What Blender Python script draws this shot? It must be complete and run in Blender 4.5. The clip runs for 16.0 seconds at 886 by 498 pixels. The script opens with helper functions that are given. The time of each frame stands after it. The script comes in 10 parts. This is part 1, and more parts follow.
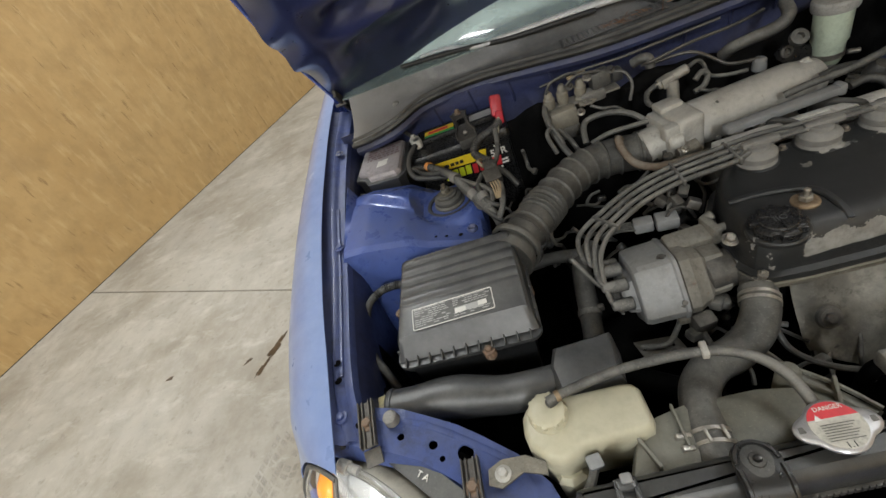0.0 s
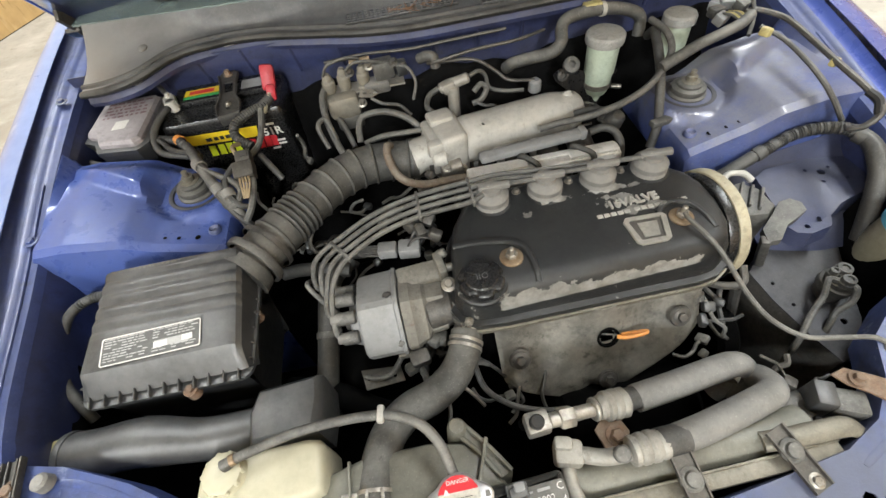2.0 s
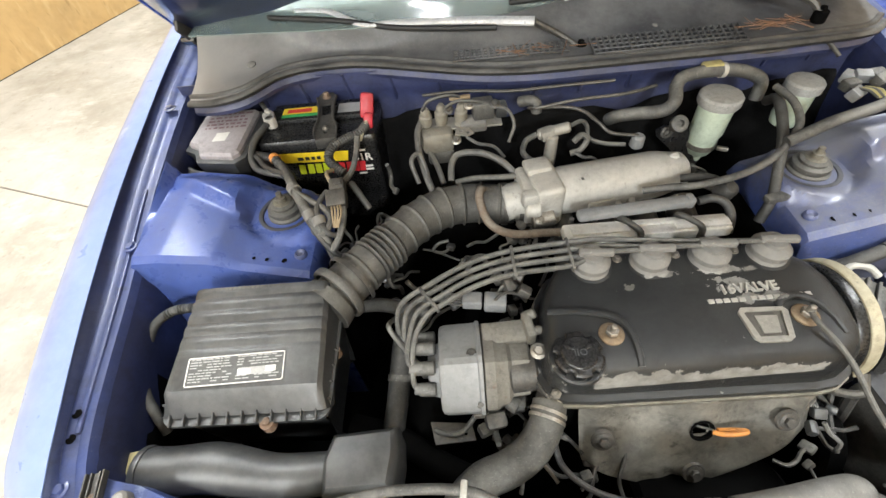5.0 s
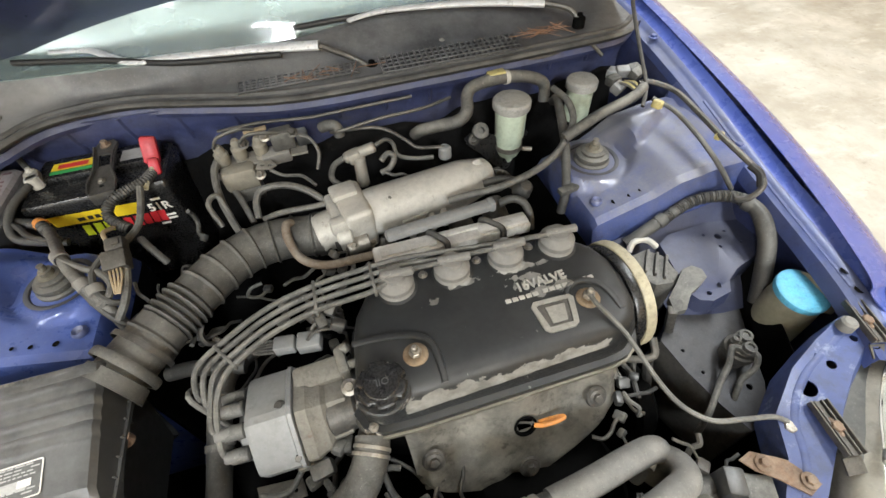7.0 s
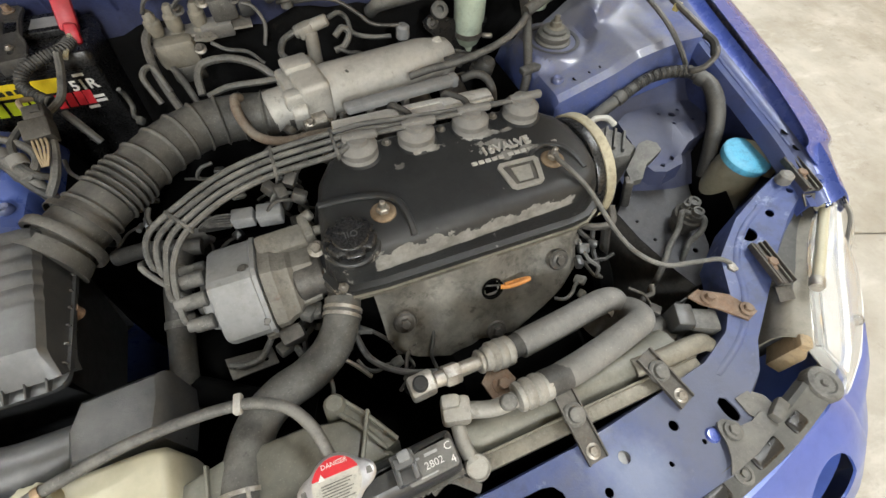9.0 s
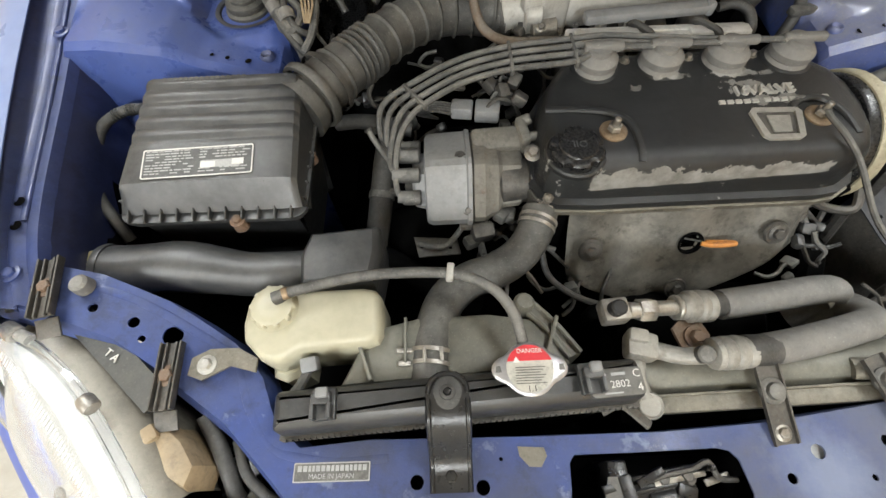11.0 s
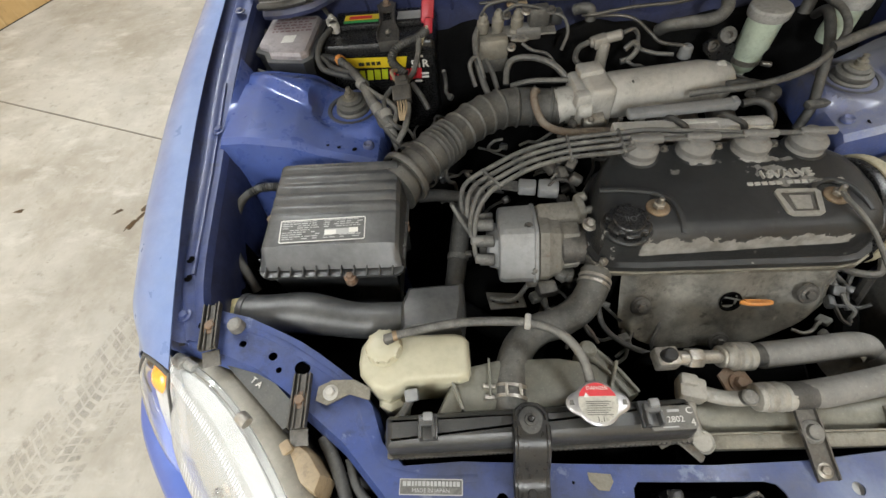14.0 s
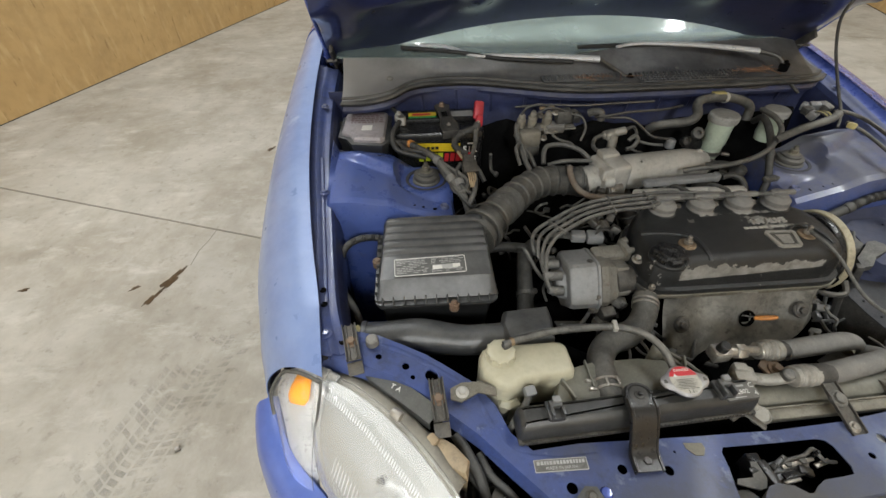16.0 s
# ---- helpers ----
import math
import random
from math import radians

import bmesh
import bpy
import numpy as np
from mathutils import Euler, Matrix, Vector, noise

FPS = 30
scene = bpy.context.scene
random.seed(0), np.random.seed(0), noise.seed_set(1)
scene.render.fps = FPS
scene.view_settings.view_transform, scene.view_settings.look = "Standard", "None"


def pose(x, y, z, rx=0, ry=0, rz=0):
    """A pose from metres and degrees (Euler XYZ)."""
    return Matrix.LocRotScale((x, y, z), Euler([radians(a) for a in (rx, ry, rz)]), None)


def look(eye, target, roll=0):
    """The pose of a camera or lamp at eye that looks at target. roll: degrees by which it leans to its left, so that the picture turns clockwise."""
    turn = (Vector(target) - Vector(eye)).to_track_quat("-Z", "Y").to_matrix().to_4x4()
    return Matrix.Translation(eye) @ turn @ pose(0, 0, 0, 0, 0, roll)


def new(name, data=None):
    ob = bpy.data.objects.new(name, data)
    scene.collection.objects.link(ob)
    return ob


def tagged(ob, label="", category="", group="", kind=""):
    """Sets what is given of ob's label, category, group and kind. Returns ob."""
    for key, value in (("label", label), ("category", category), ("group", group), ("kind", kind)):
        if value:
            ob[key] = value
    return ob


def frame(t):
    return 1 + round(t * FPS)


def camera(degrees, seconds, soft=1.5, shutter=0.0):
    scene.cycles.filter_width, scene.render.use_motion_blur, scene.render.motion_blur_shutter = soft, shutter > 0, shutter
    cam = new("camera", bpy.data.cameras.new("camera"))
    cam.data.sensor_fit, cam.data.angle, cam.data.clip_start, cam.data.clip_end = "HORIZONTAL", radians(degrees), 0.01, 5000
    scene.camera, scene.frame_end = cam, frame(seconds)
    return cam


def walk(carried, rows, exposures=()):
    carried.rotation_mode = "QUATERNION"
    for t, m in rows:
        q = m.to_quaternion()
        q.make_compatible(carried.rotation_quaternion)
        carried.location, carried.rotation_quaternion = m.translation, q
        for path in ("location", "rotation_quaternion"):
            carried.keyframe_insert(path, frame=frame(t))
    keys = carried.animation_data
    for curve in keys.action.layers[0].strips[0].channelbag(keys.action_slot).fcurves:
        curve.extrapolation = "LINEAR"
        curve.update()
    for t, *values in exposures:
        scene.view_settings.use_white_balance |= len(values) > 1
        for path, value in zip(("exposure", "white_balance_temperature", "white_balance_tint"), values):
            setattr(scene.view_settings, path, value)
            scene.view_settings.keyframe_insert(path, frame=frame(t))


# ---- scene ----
cam = camera(91.6, 16.0)
PATH = [
    (0, (-0.304, -0.583, 1.144), (-0.73, 0.953, -0.063), -26.8),
    (0.5, (-0.209, -0.511, 1.19), (-0.462, 0.966, -0.134), -17.1),
    (1, (-0.13, -0.495, 1.183), (-0.199, 0.839, -0.306), -12.2),
    (1.5, (-0.093, -0.475, 1.16), (-0.093, 0.808, -0.375), -10.7),
    (2, (-0.067, -0.461, 1.157), (-0.011, 0.781, -0.409), -9.7),
    (2.5, (-0.053, -0.441, 1.163), (0.048, 0.783, -0.415), -9.6),
    (3, (-0.054, -0.434, 1.161), (0.075, 0.781, -0.422), -9.2),
    (3.5, (-0.061, -0.432, 1.163), (0.079, 0.779, -0.423), -7.6),
    (4, (-0.122, -0.405, 1.186), (-0.131, 0.841, -0.378), -6.4),
    (4.2, (-0.149, -0.398, 1.19), (-0.244, 0.86, -0.362), -7.5),
    (6.3, (-0.071, -0.379, 1.174), (-0.077, 0.936, -0.333), -7.9),
    (6.5, (-0.027, -0.377, 1.171), (0.086, 0.928, -0.34), -6.5),
    (7, (0.02, -0.38, 1.176), (0.334, 0.892, -0.335), -3.8),
    (7.5, (0.045, -0.395, 1.168), (0.489, 0.844, -0.338), -2.0),
    (8, (0.056, -0.41, 1.152), (0.573, 0.792, -0.36), -2.3),
    (8.5, (0.026, -0.433, 1.12), (0.544, 0.697, -0.446), -0.9),
    (9, (-0.027, -0.461, 1.095), (0.427, 0.578, -0.552), 2.3),
    (9.5, (-0.081, -0.474, 1.074), (0.286, 0.499, -0.634), 4.6),
    (10, (-0.108, -0.476, 1.063), (0.147, 0.47, -0.68), 3.3),
    (10.2, (-0.117, -0.482, 1.063), (0.079, 0.472, -0.683), 1.8),
    (12.3, (-0.221, -0.462, 1.081), (-0.432, 0.412, -0.705), -10.0),
    (12.5, (-0.22, -0.462, 1.082), (-0.444, 0.416, -0.702), -10.7),
    (13, (-0.188, -0.451, 1.087), (-0.413, 0.448, -0.685), -12.9),
    (13.5, (-0.179, -0.485, 1.124), (-0.366, 0.527, -0.591), -10.7),
    (14, (-0.229, -0.532, 1.174), (-0.374, 0.623, -0.452), -7.9),
    (14.5, (-0.371, -0.613, 1.179), (-0.497, 0.602, -0.405), -6.9),
    (15, (-0.471, -0.694, 1.19), (-0.586, 0.562, -0.361), -7.5),
    (15.5, (-0.407, -0.673, 1.189), (-0.333, 0.655, -0.305), -5.7),
    (16, (-0.477, -0.709, 1.227), (-0.374, 0.78, -0.105), -0.6),
]
walk(cam, [(t, look(eye, target, roll)) for t, eye, target, roll in PATH],
     [(0, -0.6), (0.5, -0.15), (1, 0.12), (2, 0.36), (3.5, 0.52), (4.2, 0.55), (6.5, 0.6), (7.5, 0.25), (8, 0.16), (9, 0.12), (9.5, 0.32), (10.2, 0.25), (12.5, -0.17), (13.5, -0.02), (14.5, -0.5), (15.5, -0.8), (16, -0.57)])

# ---- world, lamps, exposure ----
world = bpy.data.worlds.new("workshop_air")
scene.world = world
world.use_nodes = True
world.node_tree.nodes["Background"].inputs[0].default_value = (0.75, 0.82, 1.0, 1)
world.node_tree.nodes["Background"].inputs[1].default_value = 0.05
scene.view_settings.exposure = 0.0

PHI = radians(-20)          # the building stands turned against the car
ROOM = Matrix.Rotation(PHI, 4, "Z")
CEIL = 3.4
LAMPS = [(-1.9, -4.3, 165.0), (1.3, -4.3, 255.0), (-1.9, 0.9, 98.0), (1.3, 0.9, 84.0), (-1.9, 4.6, 84.0), (1.3, 4.6, 84.0)]
for lx, ly, watts in LAMPS:
    lamp = bpy.data.lights.new("tube_light", "AREA")
    lamp.shape, lamp.size, lamp.size_y, lamp.energy, lamp.color = "RECTANGLE", 0.16, 1.9, watts, (0.945, 0.98, 0.99)
    ob = new("tube_light", lamp)
    ob.matrix_world = ROOM @ pose(lx, ly, CEIL - 0.125)


# ---- materials ----
def mat(name, col, rough=0.6, metal=0.0, col2=None, scale=40.0, dust=0.0, dustcol=(0.30, 0.275, 0.23), bump=0.15, bscale=400.0,
        coat=0.0, spots=0.0, spotcol=(0.2, 0.09, 0.04), spec=0.5, trans=0.0, ior=1.45, emit=0.0, stretch=None, wear=0.5, spotlo=0.62):
    """A worn surface: two scales of colour change, dust that lies on faces that look up, spots of rust or grime, fine relief."""
    m = bpy.data.materials.new(name)
    m.use_nodes = True
    t = m.node_tree
    N, L = t.nodes, t.links
    b = N["Principled BSDF"]
    tc = N.new("ShaderNodeTexCoord")
    src = tc.outputs["Object"]
    if stretch:
        mp = N.new("ShaderNodeMapping")
        mp.inputs["Scale"].default_value = stretch
        L.new(src, mp.inputs["Vector"])
        src = mp.outputs[0]

    def noise_tex(s, det=5.0, rgh=0.6):
        n = N.new("ShaderNodeTexNoise")
        n.inputs["Scale"].default_value, n.inputs["Detail"].default_value, n.inputs["Roughness"].default_value = s, det, rgh
        L.new(src, n.inputs["Vector"])
        return n.outputs["Fac"]

    def ramp(v, lo, hi):
        r = N.new("ShaderNodeMapRange")
        r.inputs["From Min"].default_value, r.inputs["From Max"].default_value = lo, hi
        L.new(v, r.inputs["Value"])
        return r.outputs[0]

    def mul(a, k):
        r = N.new("ShaderNodeMath")
        r.operation = "MULTIPLY"
        L.new(a, r.inputs[0])
        if isinstance(k, float):
            r.inputs[1].default_value = k
        else:
            L.new(k, r.inputs[1])
        return r.outputs[0]

    def mixc(f, a, c):
        r = N.new("ShaderNodeMix")
        r.data_type = "RGBA"
        L.new(f, r.inputs[0])
        for s, v in ((6, a), (7, c)):
            if isinstance(v, tuple):
                r.inputs[s].default_value = (*v[:3], 1)
            else:
                L.new(v, r.inputs[s])
        return r.outputs[2]

    col2 = col2 or tuple(v * 0.62 for v in col)
    big, fine = noise_tex(scale), noise_tex(scale * 7.0)
    base = mixc(ramp(big, 0.32, 0.68), col, col2)
    base = mixc(mul(ramp(fine, 0.45, 0.8), 0.45), base, tuple(v * 0.7 for v in col2))
    grime = ramp(noise_tex(scale * 2.6, 9.0, 0.74), 0.50, 0.63)
    base = mixc(mul(grime, 0.55 * (0.4 + wear)), base, tuple(v * 0.42 for v in col2))
    if dust > 0:
        g = N.new("ShaderNodeNewGeometry")
        sep = N.new("ShaderNodeSeparateXYZ")
        L.new(g.outputs["Normal"], sep.inputs[0])
        up = ramp(sep.outputs["Z"], -0.35, 0.9)
        patch = ramp(noise_tex(scale * 0.55, 9.0, 0.74), 0.36, 0.62)
        base = mixc(mul(mul(up, patch), float(dust)), base, dustcol)
    if spots > 0:
        base = mixc(mul(ramp(noise_tex(scale * 1.7, 7.0, 0.72), spotlo, spotlo + 0.06), float(spots)), base, spotcol)
    if dust > 0 and wear > 0:
        base = mixc(mul(ramp(noise_tex(330.0, 3.0, 0.7), 0.60, 0.70), 0.40 * float(dust)), base, tuple(min(v * 1.7, 0.75) for v in dustcol))
        base = mixc(mul(ramp(noise_tex(190.0, 5.0, 0.75), 0.58, 0.66), 0.45 * float(dust)), base, tuple(v * 0.5 for v in col2))
    L.new(base, b.inputs["Base Color"])
    rr = N.new("ShaderNodeMapRange")
    rr.inputs["To Min"].default_value, rr.inputs["To Max"].default_value = max(rough - 0.12, 0.04), min(rough + 0.16, 1.0)
    L.new(fine, rr.inputs["Value"])
    L.new(rr.outputs[0], b.inputs["Roughness"])
    b.inputs["Metallic"].default_value = metal
    b.inputs["Coat Weight"].default_value = coat
    b.inputs["Coat Roughness"].default_value = 0.12
    b.inputs["Specular IOR Level"].default_value = spec
    b.inputs["IOR"].default_value = ior
    b.inputs["Transmission Weight"].default_value = trans
    if emit:
        b.inputs["Emission Color"].default_value = (*col, 1)
        b.inputs["Emission Strength"].default_value = emit
    if bump > 0:
        bp = N.new("ShaderNodeBump")
        bp.inputs["Strength"].default_value, bp.inputs["Distance"].default_value = bump, 0.002
        L.new(noise_tex(bscale, 4.0), bp.inputs["Height"])
        L.new(bp.outputs[0], b.inputs["Normal"])
    return m


PAINT = mat("blue_paint", (0.058, 0.095, 0.36), 0.25, 0.12, (0.05, 0.082, 0.32), 5, coat=0.8, bump=0.02, dust=0.2, dustcol=(0.17, 0.21, 0.42), bscale=120, wear=-0.2)
BUMPERPAINT = mat("bumper_paint", (0.075, 0.130, 0.43), 0.32, 0.08, (0.066, 0.115, 0.39), 5, coat=0.5, bump=0.02, dust=0.2, dustcol=(0.22, 0.28, 0.52), bscale=120, wear=-0.2)
# Faded blue, made paler still by putting the fender's reflections into its colour.
FADEDLIT = mat("faded_and_lit_blue_paint", (0.185, 0.268, 0.51), 0.30, 0.08, (0.145, 0.215, 0.455), 3, coat=0.6, bump=0.02, dust=0.4, dustcol=(0.37, 0.46, 0.65), bscale=120, wear=-0.3, spots=0.45, spotcol=(0.52, 0.60, 0.75), spotlo=0.585)
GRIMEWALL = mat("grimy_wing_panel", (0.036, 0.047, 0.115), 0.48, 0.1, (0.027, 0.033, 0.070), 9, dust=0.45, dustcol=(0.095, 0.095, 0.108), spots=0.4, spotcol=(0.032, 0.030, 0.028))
BAY = mat("bay_paint", (0.040, 0.080, 0.30), 0.36, 0.1, (0.033, 0.060, 0.20), 7, coat=0.25, bump=0.08, dust=0.68, dustcol=(0.185, 0.177, 0.160), spots=0.45, spotcol=(0.07, 0.06, 0.05), wear=0.4)
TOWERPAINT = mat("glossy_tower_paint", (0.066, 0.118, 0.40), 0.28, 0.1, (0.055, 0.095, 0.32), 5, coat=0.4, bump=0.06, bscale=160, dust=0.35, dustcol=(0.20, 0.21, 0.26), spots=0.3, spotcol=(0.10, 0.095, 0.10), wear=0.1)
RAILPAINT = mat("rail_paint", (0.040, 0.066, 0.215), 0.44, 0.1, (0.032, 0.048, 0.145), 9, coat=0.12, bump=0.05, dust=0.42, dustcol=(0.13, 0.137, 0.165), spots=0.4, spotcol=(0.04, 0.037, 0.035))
# Body blue darkened for the wings' shade, with grime spots over it.
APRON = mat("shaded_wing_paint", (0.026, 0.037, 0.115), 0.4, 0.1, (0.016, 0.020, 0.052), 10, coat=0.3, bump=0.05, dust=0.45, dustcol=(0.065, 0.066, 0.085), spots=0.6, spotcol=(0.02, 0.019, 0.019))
# Body blue with the bonnet's underside shade mixed into the base.
HOODIN = mat("shaded_bonnet_paint", (0.020, 0.026, 0.092), 0.30, 0.1, (0.014, 0.018, 0.058), 5, coat=0.8, bump=0.04, dust=0.2, dustcol=(0.036, 0.038, 0.058))
# Near black that puts shade on the lower bulkhead and tower sides.
PAD = mat("wall_shade_black", (0.006, 0.006, 0.0063), 0.9, 0, (0.004, 0.004, 0.004), 14, bump=0.5, bscale=200, dust=0.25, dustcol=(0.024, 0.022, 0.02), spec=0.1, spots=0.4, spotcol=(0.025, 0.022, 0.019))
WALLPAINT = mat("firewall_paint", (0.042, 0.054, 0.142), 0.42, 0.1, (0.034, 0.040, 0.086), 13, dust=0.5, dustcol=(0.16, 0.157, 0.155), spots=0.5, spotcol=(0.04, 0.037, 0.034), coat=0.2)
SUPPORT = mat("support_paint", (0.034, 0.066, 0.245), 0.50, 0.05, (0.042, 0.066, 0.185), 11, dust=0.35, dustcol=(0.092, 0.102, 0.150), spots=0.6, spotcol=(0.20, 0.24, 0.36), coat=0.06, wear=0.9, spotlo=0.60)
PLASTIC = mat("dusty_black_plastic", (0.032, 0.033, 0.0335), 0.32, 0, (0.022, 0.0225, 0.023), 12, dust=0.55, dustcol=(0.175, 0.177, 0.174), bump=0.2, bscale=700, wear=0.0, spec=0.8)
COWL = mat("cowl_plastic", (0.056, 0.058, 0.060), 0.38, 0, (0.038, 0.039, 0.041), 7, dust=0.6, dustcol=(0.225, 0.225, 0.222), bump=0.25, bscale=600, wear=0.3, spec=0.6)
RUBBER = mat("dusty_rubber", (0.032, 0.0315, 0.031), 0.52, 0, (0.021, 0.021, 0.020), 16, dust=0.6, dustcol=(0.165, 0.161, 0.148), bump=0.2, wear=0.25)
HOSETAN = mat("dust_caked_rubber", (0.054, 0.053, 0.049), 0.55, 0, (0.038, 0.037, 0.034), 13, dust=0.75, dustcol=(0.205, 0.20, 0.182), bump=0.25, wear=0.2)
CABLE = mat("grey_cable", (0.072, 0.071, 0.068), 0.55, 0, (0.036, 0.036, 0.034), 26, dust=0.7, dustcol=(0.245, 0.238, 0.215), bump=0.2)
FOAM = mat("foam_sleeve", (0.165, 0.162, 0.154), 0.7, 0, (0.12, 0.117, 0.11), 12, dust=0.6, dustcol=(0.31, 0.30, 0.275), bump=0.25, bscale=900, wear=0.1)
ALLOY = mat("dirty_cast_alloy", (0.50, 0.49, 0.455), 0.5, 0.2, (0.38, 0.37, 0.335), 16, dust=0.5, dustcol=(0.56, 0.54, 0.49), bump=0.35, bscale=520, spots=0.5, spotcol=(0.15, 0.13, 0.105), wear=0.2)
PALEALLOY = mat("dull_pale_alloy", (0.36, 0.35, 0.32), 0.5, 0.25, (0.25, 0.24, 0.215), 24, dust=0.45, dustcol=(0.44, 0.42, 0.37), bump=0.4, bscale=520, spots=0.4, spotcol=(0.13, 0.11, 0.085), wear=0.3)
BRIGHT = mat("bright_alloy", (0.56, 0.54, 0.50), 0.38, 0.75, (0.36, 0.34, 0.30), 40, dust=0.35, dustcol=(0.36, 0.34, 0.29), bump=0.3, spots=0.4, spotcol=(0.12, 0.11, 0.10))
DULLZINC = mat("dull_dirty_zinc", (0.205, 0.190, 0.155), 0.5, 0.4, (0.125, 0.115, 0.092), 34, dust=0.5, dustcol=(0.285, 0.265, 0.212), bump=0.3, spots=0.45, spotcol=(0.10, 0.082, 0.06))
TANGREY = mat("beige_lamp_housing", (0.23, 0.215, 0.178), 0.6, 0, (0.155, 0.143, 0.116), 12, dust=0.4, dustcol=(0.29, 0.27, 0.225))
RAILM = mat("bare_rail_alloy", (0.84, 0.83, 0.80), 0.32, 0.35, (0.70, 0.69, 0.65), 30, dust=0.2, dustcol=(0.66, 0.64, 0.58), bump=0.25, spots=0.5, spotcol=(0.24, 0.22, 0.19), wear=0.1)
CAPGREY = mat("grey_moulded_cap", (0.235, 0.240, 0.244), 0.42, 0, (0.19, 0.194, 0.196), 14, dust=0.35, dustcol=(0.33, 0.32, 0.295), bump=0.12, spots=0.3, spotcol=(0.12, 0.11, 0.09), wear=0.1)
SHIELD = mat("heat_shield_steel", (0.34, 0.325, 0.29), 0.46, 0.2, (0.19, 0.18, 0.158), 9, dust=0.45, dustcol=(0.40, 0.375, 0.325), bump=0.3, bscale=260, spots=0.5, spotcol=(0.11, 0.10, 0.088))
BODYTAN = mat("grimy_tan_casting", (0.19, 0.180, 0.155), 0.6, 0.1, (0.115, 0.107, 0.09), 30, dust=0.4, dustcol=(0.255, 0.243, 0.208), bump=0.4, spots=0.6, spotcol=(0.15, 0.10, 0.07))
HEAT = mat("stained_exhaust_shield", (0.27, 0.257, 0.222), 0.5, 0.2, (0.095, 0.090, 0.079), 13, dust=0.3, dustcol=(0.31, 0.292, 0.248), bump=0.4, bscale=200, spots=0.7, spotcol=(0.06, 0.054, 0.046), wear=0.7, spotlo=0.58)
DUSTPANEL = mat("dust_coated_panel", (0.050, 0.053, 0.064), 0.55, 0.05, (0.030, 0.031, 0.037), 10, dust=0.55, dustcol=(0.115, 0.11, 0.105), bump=0.2, spots=0.5, spotcol=(0.03, 0.027, 0.024))
STRIPGREY = mat("dusty_grey_strip", (0.062, 0.063, 0.061), 0.45, 0, (0.042, 0.043, 0.041), 14, dust=0.55, dustcol=(0.17, 0.168, 0.153), bump=0.2, wear=0.3)
PLATEDUST = mat("dust_covered_steel", (0.115, 0.113, 0.105), 0.55, 0.05, (0.078, 0.076, 0.072), 18, dust=0.6, dustcol=(0.19, 0.183, 0.163), bump=0.25, spots=0.4, spotcol=(0.065, 0.060, 0.052), wear=0.3)
LABELGREY = mat("faded_label_film", (0.10, 0.103, 0.10), 0.5, 0, (0.075, 0.077, 0.075), 60, dust=0.3, dustcol=(0.18, 0.18, 0.17), bump=0.05)
TANKBLACK = mat("dusty_tank_plastic", (0.030, 0.0305, 0.030), 0.34, 0, (0.020, 0.0205, 0.020), 15, dust=0.5, dustcol=(0.10, 0.10, 0.094), bump=0.15, bscale=600, wear=0.2, spec=0.6)
CAPMETAL = mat("dull_cap_metal", (0.52, 0.515, 0.52), 0.30, 0.6, (0.44, 0.435, 0.44), 30, dust=0.2, dustcol=(0.5, 0.48, 0.45), bump=0.1, wear=0.0)
STEEL = mat("zinc_steel", (0.42, 0.40, 0.36), 0.42, 0.8, (0.28, 0.26, 0.23), 70, dust=0.35, bump=0.2, spots=0.4)
DARKSTEEL = mat("dark_steel", (0.10, 0.097, 0.09), 0.5, 0.5, (0.06, 0.058, 0.055), 40, dust=0.4, dustcol=(0.24, 0.22, 0.19), bump=0.25, spots=0.4, spotcol=(0.16, 0.09, 0.05))
BLACKSTEEL = mat("black_bracket_paint", (0.010, 0.010, 0.0105), 0.28, 0.1, (0.014, 0.014, 0.014), 20, dust=0.2, dustcol=(0.07, 0.067, 0.06), spots=0.3, spotcol=(0.05, 0.04, 0.03), spec=0.6, wear=0.1)
RUST = mat("rusty_steel", (0.22, 0.135, 0.085), 0.75, 0.2, (0.13, 0.085, 0.06), 60, dust=0.5, dustcol=(0.33, 0.28, 0.22), bump=0.5)
BRASS = mat("yellow_zinc", (0.34, 0.25, 0.155), 0.45, 0.6, (0.24, 0.16, 0.09), 60, dust=0.3, bump=0.2)
# Near black with the bay's deep shade in it; tyres and nuts share it.
DARK = mat("shade_and_part_black", (0.0032, 0.0032, 0.0031), 0.85, 0.0, (0.002, 0.002, 0.002), 30, dust=0.1, dustcol=(0.010, 0.0095, 0.009), spec=0.06)
CREAM = mat("yellowed_polyethylene", (0.50, 0.475, 0.355), 0.36, 0, (0.44, 0.415, 0.30), 9, dust=0.2, dustcol=(0.42, 0.385, 0.295), bump=0.05, spec=0.45, wear=-0.2)
CREAMRIM = mat("cream_timing_cover", (0.42, 0.375, 0.255), 0.6, 0, (0.30, 0.265, 0.18), 40, dust=0.4, spots=0.5, spotcol=(0.14, 0.12, 0.09))
MILKY = mat("milky_reservoir", (0.52, 0.60, 0.49), 0.4, 0, (0.43, 0.50, 0.39), 22, dust=0.25, dustcol=(0.40, 0.39, 0.32), spots=0.3, spotcol=(0.28, 0.25, 0.18), wear=0.1)
CAPDUST = mat("dusty_cap", (0.36, 0.36, 0.34), 0.7, 0, (0.28, 0.275, 0.26), 40, dust=0.6)
BLUECAP = mat("light_blue_cap", (0.10, 0.42, 0.62), 0.5, 0, (0.09, 0.36, 0.55), 40, dust=0.15)
